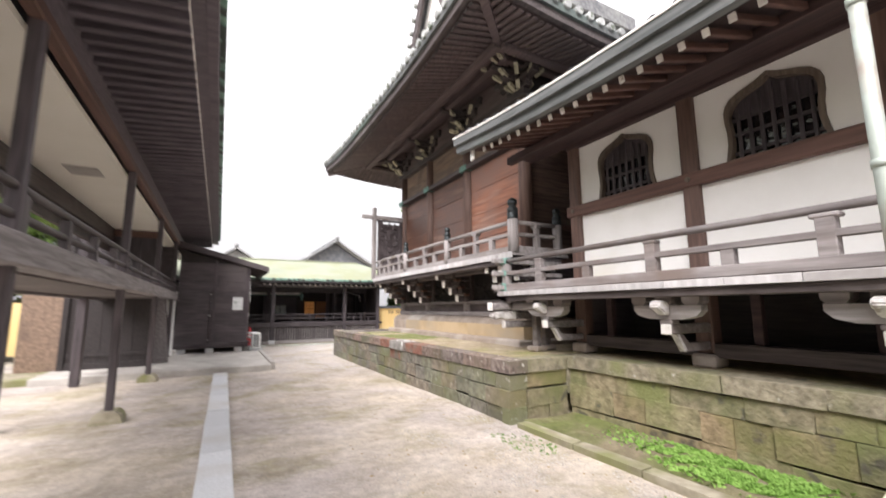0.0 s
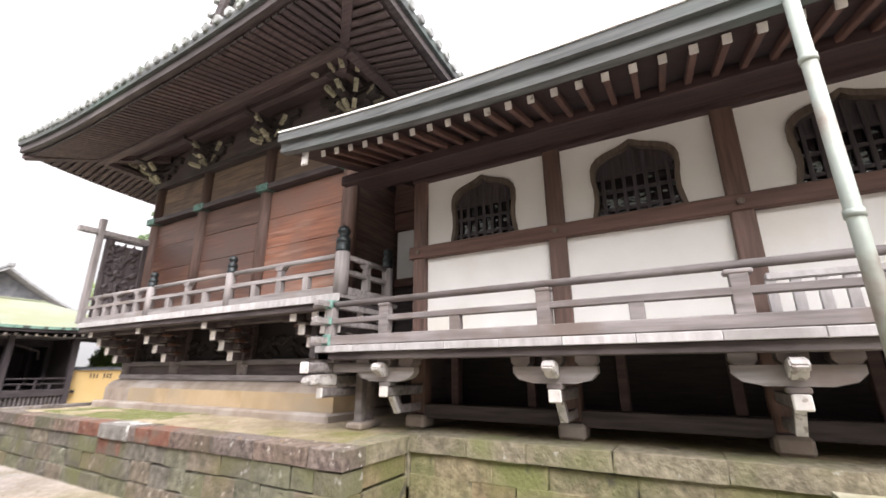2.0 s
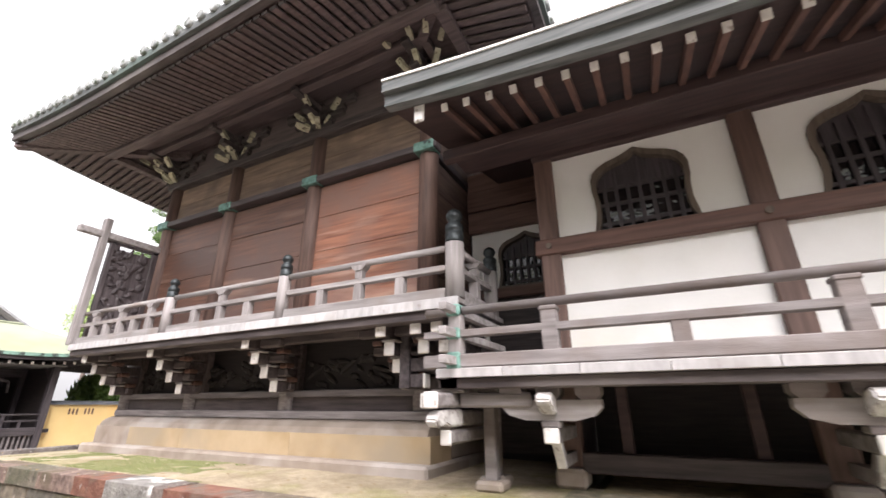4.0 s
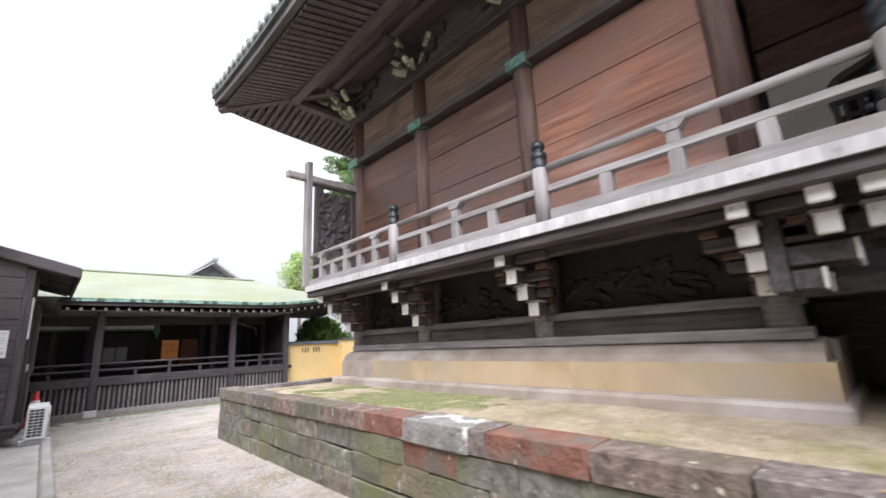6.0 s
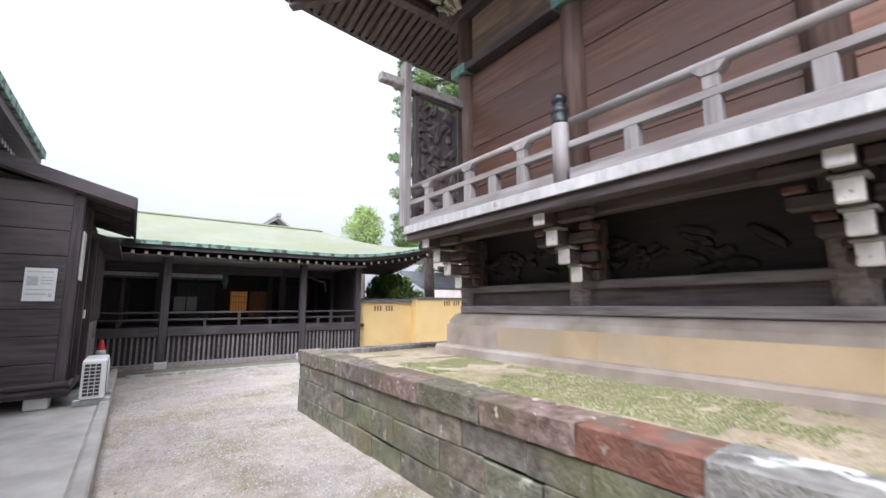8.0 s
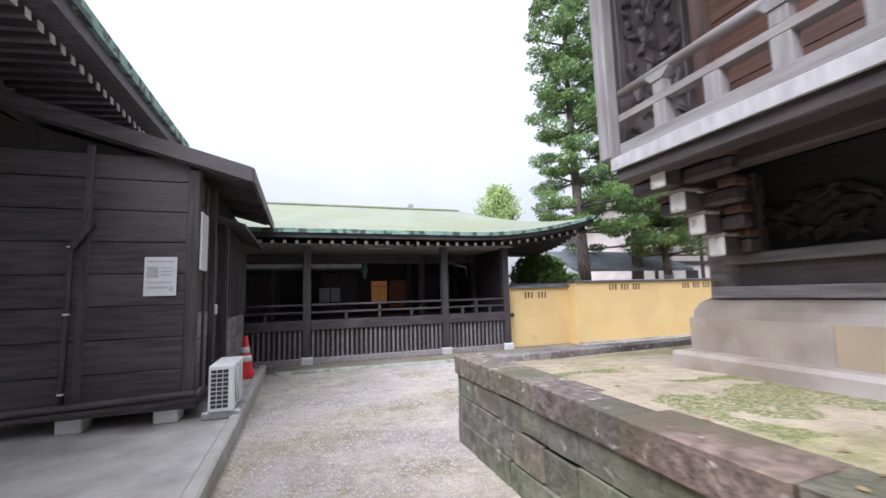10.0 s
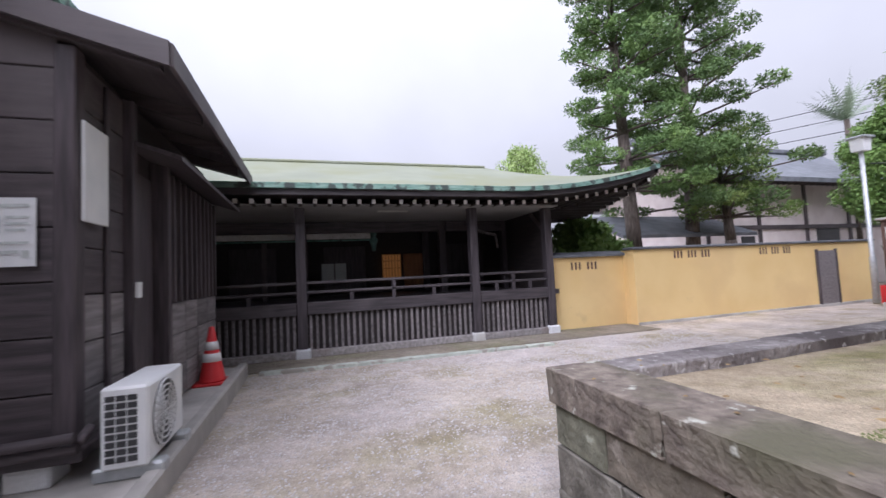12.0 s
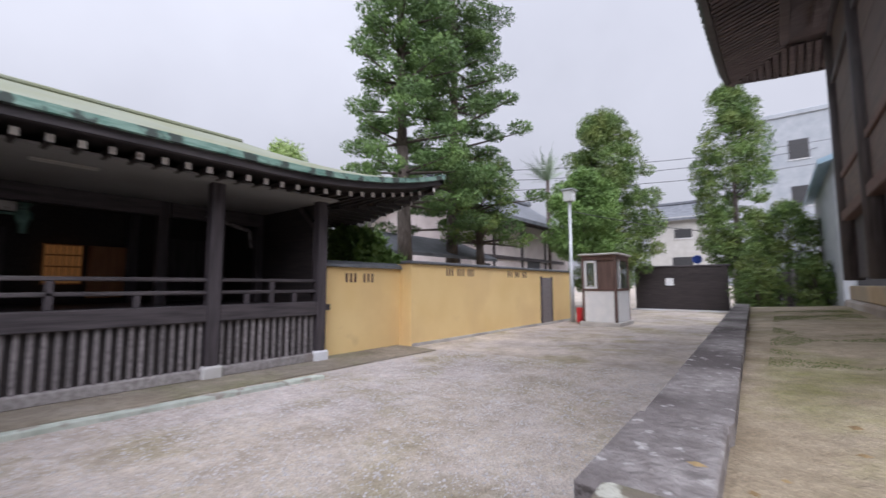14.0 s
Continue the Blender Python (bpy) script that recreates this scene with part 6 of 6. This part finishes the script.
for k in range(40):
    y = 15.8 - k * 0.3
    part("fence_board", B(25.55, 25.58, y - 0.29, y, 0.0, 1.75, 0.006), M_shed_z, fence)
for k in range(7):
    y = 15.9 - k * 2.0
    part("fence_post", B(25.45, 25.55, y - 0.06, y + 0.06, 0, 1.9, 0.01), M_weather, fence)


# ---- houses beyond ----
def house(name, label, x0, x1, y0, y1, z, wall, roofm, ridge="x", rise=2.0, over=0.7, wins=(), base=0.0, category="house"):
    h = thing(name, label, category, ((x0 + x1) / 2, (y0 + y1) / 2, 0))
    part("wall", B(x0, x1, y0, y1, base, z, 0.02), wall, h)
    if ridge == "flat":
        part("roof", B(x0 - 0.1, x1 + 0.1, y0 - 0.1, y1 + 0.1, z, z + 0.4, 0.05), roofm, h)
    else:
        a0, a1, b0, b1 = (y0, y1, x0, x1) if ridge == "x" else (x0, x1, y0, y1)
        m = (a0 + a1) / 2
        out = []
        for k in range(9):
            v = k / 8
            out.append((a0 - over + (m - a0 + over) * v, z - 0.15 + (rise + 0.15) * v ** 1.25))
        out += [(2 * m - p, q) for p, q in out[-2::-1]]
        out += [(p, q - 0.18) for p, q in out[::-1]]
        part("roof", slab_of(out, b0 - over, b1 + over, "yz" if ridge == "x" else "xz"), roofm, h)
        if ridge == "x":
            part("ridge", B(b0 - over, b1 + over, m - 0.2, m + 0.2, z + rise - 0.05, z + rise + 0.2, 0.05), roofm, h)
            for xx in (b0 - over, b1 + over):
                part("ridge_end", B(xx - 0.15, xx + 0.15, m - 0.22, m + 0.22, z + rise, z + rise + 0.32, 0.05), roofm, h)
            gab = [(a0, z - 0.1), (a1, z - 0.1), (m, z + rise - 0.3)]
            part("gable", slab_of(gab, b0 + 0.05, b1 - 0.05), wall, h)
        else:
            part("ridge", B(m - 0.2, m + 0.2, b0 - over, b1 + over, z + rise - 0.05, z + rise + 0.2, 0.05), roofm, h)
            for yy in (b0 - over, b1 + over):
                part("ridge_end", B(m - 0.22, m + 0.22, yy - 0.15, yy + 0.15, z + rise, z + rise + 0.32, 0.05), roofm, h)
            part("gable", slab_of([(a0, z - 0.1), (a1, z - 0.1), (m, z + rise - 0.3)], b0 + 0.05, b1 - 0.05, "xz"), wall, h)
    for side_, u, zz, w, hh in wins:
        if side_ == "x":
            wq = part("window", B(x0 - 0.04, x0 + 0.02, u, u + w, zz, zz + hh, 0.01), M_grille, h)
            part("window_frame", B(x0 - 0.06, x0 - 0.005, u - 0.06, u + w + 0.06, zz - 0.08, zz - 0.02, 0), M_white, wq)
        else:
            wq = part("window", B(u, u + w, y0 - 0.04, y0 + 0.02, zz, zz + hh, 0.01), M_grille, h)
            part("window_frame", B(u - 0.06, u + w + 0.06, y0 - 0.06, y0 - 0.005, zz - 0.08, zz - 0.02, 0), M_white, wq)
    return h


house("far_temple_roof", "distant temple building with a grey tiled gable", 7.0, 16.0, 48, 60, 6.3, M_slate, M_far_tile, "y", 3.1, 1.2)
house("far_temple_roof", "distant low building with a grey tiled gable", -2.4, 5.1, 52, 60, 6.1, M_far_tile, M_far_tile, "y", 2.4, 1.0)
M_pink = mat("pinkish_white_render", (0.60, 0.53, 0.515), (0.71, 0.645, 0.63), 2, rough=0.88, bump=0.1, rand=0.02)
mon = house("priest_house", "pinkish white temple residence with dark tiled roof", 17.5, 28, 24.5, 31, 4.5, M_pink, M_slate, "x", 2.2, 1.0, (("y", 18.2, 1.2, 0.7, 1.0), ("y", 22.5, 1.6, 1.4, 0.9)))
part("half_timber", B(16.4, 27.1, 24.42, 24.5, 2.45, 2.62, 0.01), M_dark_x, mon)
for x in (16.5, 19.2, 21.9, 24.6):
    part("half_timber", B(x - 0.08, x + 0.08, 24.43, 24.5, 0, 4.4, 0.01), M_dark_z, mon)
for k in range(34):
    x = 16.6 + k * 0.33
    part("rafter_end", B(x, x + 0.1, 23.62, 24.4, 4.24, 4.36, 0.006), M_dark, mon)
    part("rafter_tip", B(x, x + 0.1, 23.6, 23.618, 4.24, 4.36, 0), M_tip, mon)
part("lean_to_roof", slab_of([(22.6, 2.1), (24.5, 2.9), (24.5, 3.0), (22.6, 2.2)], 11.0, 16.4), M_slate, mon)
M_far_wall = mat("beige_render", (0.44, 0.425, 0.39), (0.53, 0.515, 0.48), 2, rough=0.85, rand=0.02)
house("far_house", "distant beige two-storey house with grey roof", 40, 47, 18.5, 22.4, 6.6, M_far_wall, M_slate, "y", 1.6, 0.4, (("x", 19.4, 4.9, 1.2, 0.7), ("x", 19.4, 2.6, 1.4, 0.8)))
M_pale_bl = mat("pale_grey_render", (0.34, 0.37, 0.40), (0.43, 0.455, 0.48), 2, rough=0.8, rand=0.02)
house("apartment_block", "pale grey flat-roofed apartment block with square windows", 44, 56, 3, 14.9, 14.2, M_pale_bl, M_pale_bl, "flat", wins=(("x", 12.0, 10.8, 1.2, 1.5), ("x", 8.2, 11.2, 1.4, 1.4), ("x", 12.0, 7.2, 1.2, 1.5), ("x", 8.2, 7.2, 1.4, 1.4), ("x", 4.5, 11.2, 1.4, 1.4)))
M_blue = mat("blue_tin_roof", (0.24, 0.36, 0.45), (0.34, 0.46, 0.54), 3, rough=0.5, rand=0.02)
house("small_house", "narrow grey house with a blue tin roof", 22, 31, 8.8, 12.75, 5.6, M_pale_bl, M_blue, "x", 1.2, 0.4, (("x", 11.6, 3.6, 0.8, 1.2), ("x", 11.6, 1.0, 0.8, 1.4)))
part_sign = thing("round_road_sign", "blue round road sign on a pole behind the gate", "road sign", (30, 17.85, 0))
part("sign_pole", rod(bmesh.new(), (30, 17.85, 0), (30, 17.85, 2.8), 0.03), M_pole, part_sign)
M_sign = mat("blue_enamel", (0.03, 0.07, 0.35), (0.05, 0.10, 0.42), 3, rough=0.4, bump=0)
part("disc", L([(0.24, -0.02), (0.24, 0.0)], (29.95, 17.85, 2.65), 20, "x"), M_sign, part_sign)


# ---- trees ----
def leaf_mesh(name, clumps, per, size, material, seed, droop=0.0):
    """Many small leaves round the given clump centres (x, y, z, radius, flatness)."""
    rnd = np.random.RandomState(seed)
    vs, n = [], 0
    for x, y, z, r, fl in clumps:
        k = int(per * min(1.6, max(0.3, r / 0.6)))
        p = rnd.normal(0, 1, (k, 3))
        p /= np.linalg.norm(p, axis=1)[:, None]
        p *= (r * rnd.uniform(0.35, 1.0, (k, 1)) ** 0.6)
        p[:, 2] *= fl
        c = p + (x, y, z)
        a = rnd.normal(0, 1, (k, 3))
        a[:, 2] += 0.3
        a /= np.linalg.norm(a, axis=1)[:, None]
        b = np.cross(a, rnd.normal(0, 1, (k, 3)))
        b /= np.linalg.norm(b, axis=1)[:, None] + 1e-6
        s = size * rnd.uniform(0.6, 1.4, (k, 1))
        tri = np.stack([c - b * s * 0.4, c + b * s * 0.4, c + a * s * 1.5 - (0, 0, droop * size)], 1)
        vs.append(tri.reshape(-1, 3))
    vs = np.concatenate(vs)
    me = bpy.data.meshes.new(name)
    me.from_pydata(vs.tolist(), [], np.arange(len(vs)).reshape(-1, 3).tolist())
    me.materials.append(material)
    return me


def pine(x, y, h, spread, seed, label, clear=2.0, material=None, tone="pine", layers=15, per=620, size=0.06):
    """A layered conifer: bent tapered trunk, limbs, and flat pads of needles."""
    rnd = random.Random(seed)
    t = thing("pine_tree", label, "tree", (x, y, 0), "trees behind the ochre wall")
    bm = bmesh.new()
    pts = []
    for k in range(9):
        v = k / 8
        pts.append(Vector((x + 0.18 * math.sin(3 * v + seed), y + 0.18 * math.cos(2.3 * v + seed), h * v)))
    for k in range(8):
        rod(bm, pts[k], pts[k + 1], 0.24 * (1 - k / 8.6), 9, 0.24 * (1 - (k + 1) / 8.6))
    clumps = []
    for i in range(layers):
        v = (clear + (h - clear) * (i + 0.3) / layers) / h
        q = pts[min(7, int(v * 8))].lerp(pts[min(8, int(v * 8) + 1)], v * 8 - int(v * 8))
        reach = spread * (1.0 - 0.62 * ((v * h - clear) / (h - clear))) * rnd.uniform(0.75, 1.1)
        nb = rnd.randint(4, 6)
        a0 = rnd.uniform(0, 6.28)
        for j in range(nb):
            a = a0 + j * 6.28 / nb + rnd.uniform(-0.3, 0.3)
            rr_ = reach * rnd.uniform(0.6, 1.1)
            e = q + Vector((math.cos(a) * rr_, math.sin(a) * rr_, rnd.uniform(-0.1, 0.45)))
            rod(bm, q, e, 0.05, 5, 0.015)
            for s in (0.62, 1.0):
                c = q.lerp(e, s)
                clumps.append((c.x + rnd.uniform(-0.15, 0.15), c.y + rnd.uniform(-0.15, 0.15), c.z + rnd.uniform(0.0, 0.2), rnd.uniform(0.30, 0.56) * (0.7 + 0.4 * spread / 2.4), rnd.uniform(0.35, 0.6)))
    clumps.append((pts[8].x, pts[8].y, h, 0.5, 1.2))
    part("trunk", bm, M_bark, t)
    link("crown", leaf_mesh("crown", clumps, per, size, material or M_leaf_pine, seed), t)
    return t


def bushy(x, y, h, r, seed, label, material, base=0.5, name="broadleaf_tree", per=300, size=0.075, squash=1.0):
    rnd = random.Random(seed)
    t = thing(name, label, "tree" if h > 2.2 else "shrub", (x, y, 0))
    bm = bmesh.new()
    rod(bm, (x, y, 0), (x, y, base + (h - base) * 0.6), 0.03 + 0.035 * h * 0.6, 8, 0.03)
    clumps = []
    for k in range(int(26 + 16 * h)):
        v = rnd.random()
        z = base + (h - base) * v
        w = r * (math.sin(math.pi * min(1, 0.12 + v * 0.88)) ** 0.55) * rnd.uniform(0.35, 1.0)
        a = rnd.uniform(0, 6.28)
        c = (x + w * math.cos(a), y + w * math.sin(a), z)
        clumps.append((*c, rnd.uniform(0.25, 0.5) * min(1.4, 0.5 + r * 0.4), rnd.uniform(0.6, 1.0)))
        if k % 3 == 0:
            rod(bm, (x, y, max(0.1, z - 0.5 * w - 0.2)), c, 0.03, 5, 0.01)
    part("trunk", bm, M_bark, t)
    link("crown", leaf_mesh("crown", clumps, per, size, material, seed), t)
    return t


def palm(x, y, h, seed, label):
    """A slender trunk with a tuft of stiff upright blades."""
    rnd = random.Random(seed)
    t = thing("palm_tree", label, "tree", (x, y, 0))
    part("trunk", rod(bmesh.new(), (x, y, 0), (x, y, h - 1.2), 0.14, 9, 0.10), M_bark, t)
    v, f = [], []
    for k in range(46):
        a, up, n = rnd.uniform(0, 6.28), rnd.uniform(0.25, 1.35), rnd.uniform(1.6, 2.5)
        d, c = Vector((math.cos(a) * math.cos(up), math.sin(a) * math.cos(up), math.sin(up))), Vector((x, y, h - 1.25))
        for b in range(26):
            q = b / 25
            p = c + d * n * q - Vector((0, 0, 0.35 * q * q))
            w = Vector((-math.sin(a), math.cos(a), 0.5)) * (0.24 * math.sin(math.pi * min(1, q + 0.12)) + 0.03) * (1 if b % 2 else -1)
            i0 = len(v)
            v += [tuple(p), tuple(p + d * 0.05), tuple(p + w + d * 0.12)]
            f.append((i0, i0 + 1, i0 + 2))
    me = bpy.data.meshes.new("fronds")
    me.from_pydata(v, [], f)
    me.materials.append(M_leaf_palm)
    link("fronds", me, t)
    return t


pine(11.2, 22.5, 13.5, 2.1, 3, "tall dark green pine with layered pads of needles", 3.2, layers=12)
pine(13.8, 22.8, 14.5, 2.6, 7, "tall dense pine with dark green layered crown", 2.9, layers=17)
bushy(9.4, 22.3, 2.5, 1.0, 11, "low spiky palm-like shrub behind the ochre wall", M_leaf_light, 0.4, "garden_shrub", 260, 0.12)
bushy(11.9, 30.0, 7.0, 1.1, 13, "light green broadleaf tree behind the corridor roof", M_leaf_pale, 4.6, per=110)
bushy(20.6, 20.8, 6.0, 1.5, 15, "rounded clipped green tree beside the booth", M_leaf_light, 2.4, per=360)
bushy(24.0, 20.9, 9.7, 2.5, 17, "tall rounded yellow-green tree by the gate", M_leaf_mid, 1.2, per=400)
palm(25.2, 24.5, 8.5, 29, "pale feathery palm behind the residence roof")
pine(14.7, 22.4, 5.2, 1.7, 27, "low spreading pine with fresh green pads", 2.5, M_leaf_mid, layers=5, per=330)
bushy(29.0, 15.9, 11.6, 1.9, 21, "tall slender leafy tree beyond the gate", M_leaf_mid, 1.8, per=330)
bushy(28.5, 13.9, 5.0, 1.3, 23, "grey-green shrubby tree beside the fence", M_leaf_mid, 0.8, per=220)
bushy(24.6, 15.1, 2.7, 1.0, 25, "low dark green shrub against the fence", M_leaf_mid, 0.3, "garden_shrub", 240, 0.06)
bushy(24.4, 13.3, 2.2, 0.9, 26, "low dark green shrub against the fence", M_leaf_mid, 0.3, "garden_shrub", 240, 0.06)
bushy(-6.3, 18.6, 5.6, 1.9, 41, "leafy green garden tree beyond the walkway", M_leaf_mid, 0.4, "garden_tree", 240, 0.11)
for k, (x, y, h, r) in enumerate(((-7.9, 3, 3.9, 1.7), (-7.6, 8, 4.0, 1.8), (-7.8, 12.5, 3.8, 1.7), (-8.4, -2, 3.9, 1.7))):
    bushy(x, y, h, r, 31 + k, "leafy green garden tree beyond the walkway", M_leaf_mid, 0.4, "garden_tree", 240, 0.11)

# ---- overhead cables ----
M_cable = mat("black_cable", (0.02, 0.02, 0.02), (0.04, 0.04, 0.04), 5, rough=0.6, bump=0)
for a, b, sag in (((19.5, 30, 7.5), (46, 9, 12.5), 0.7), ((19.5, 31, 7.1), (46, 10, 12.0), 0.8), ((19.5, 30, 6.4), (46, 9, 10.8), 0.7), ((17.1, 19.9, 3.8), (44, 14, 5.6), 0.5)):
    c = thing("overhead_cable", "thin black overhead cable against the sky", "cable", a, "overhead cables")
    bm = bmesh.new()
    va, vb = Vector(a), Vector(b)
    pts = [va.lerp(vb, k / 12) - Vector((0, 0, sag * 4 * (k / 12) * (1 - k / 12))) for k in range(13)]
    rings = [[bm.verts.new(p + Vector((0, 0.018 * math.cos(a), 0.018 * math.sin(a)))) for a in (0, 1.57, 3.14, 4.71)] for p in pts]
    for p, q in zip(rings, rings[1:]):
        for a in range(4):
            bm.faces.new((p[a], p[(a + 1) % 4], q[(a + 1) % 4], q[a]))
    part("wire", bm, M_cable, c)
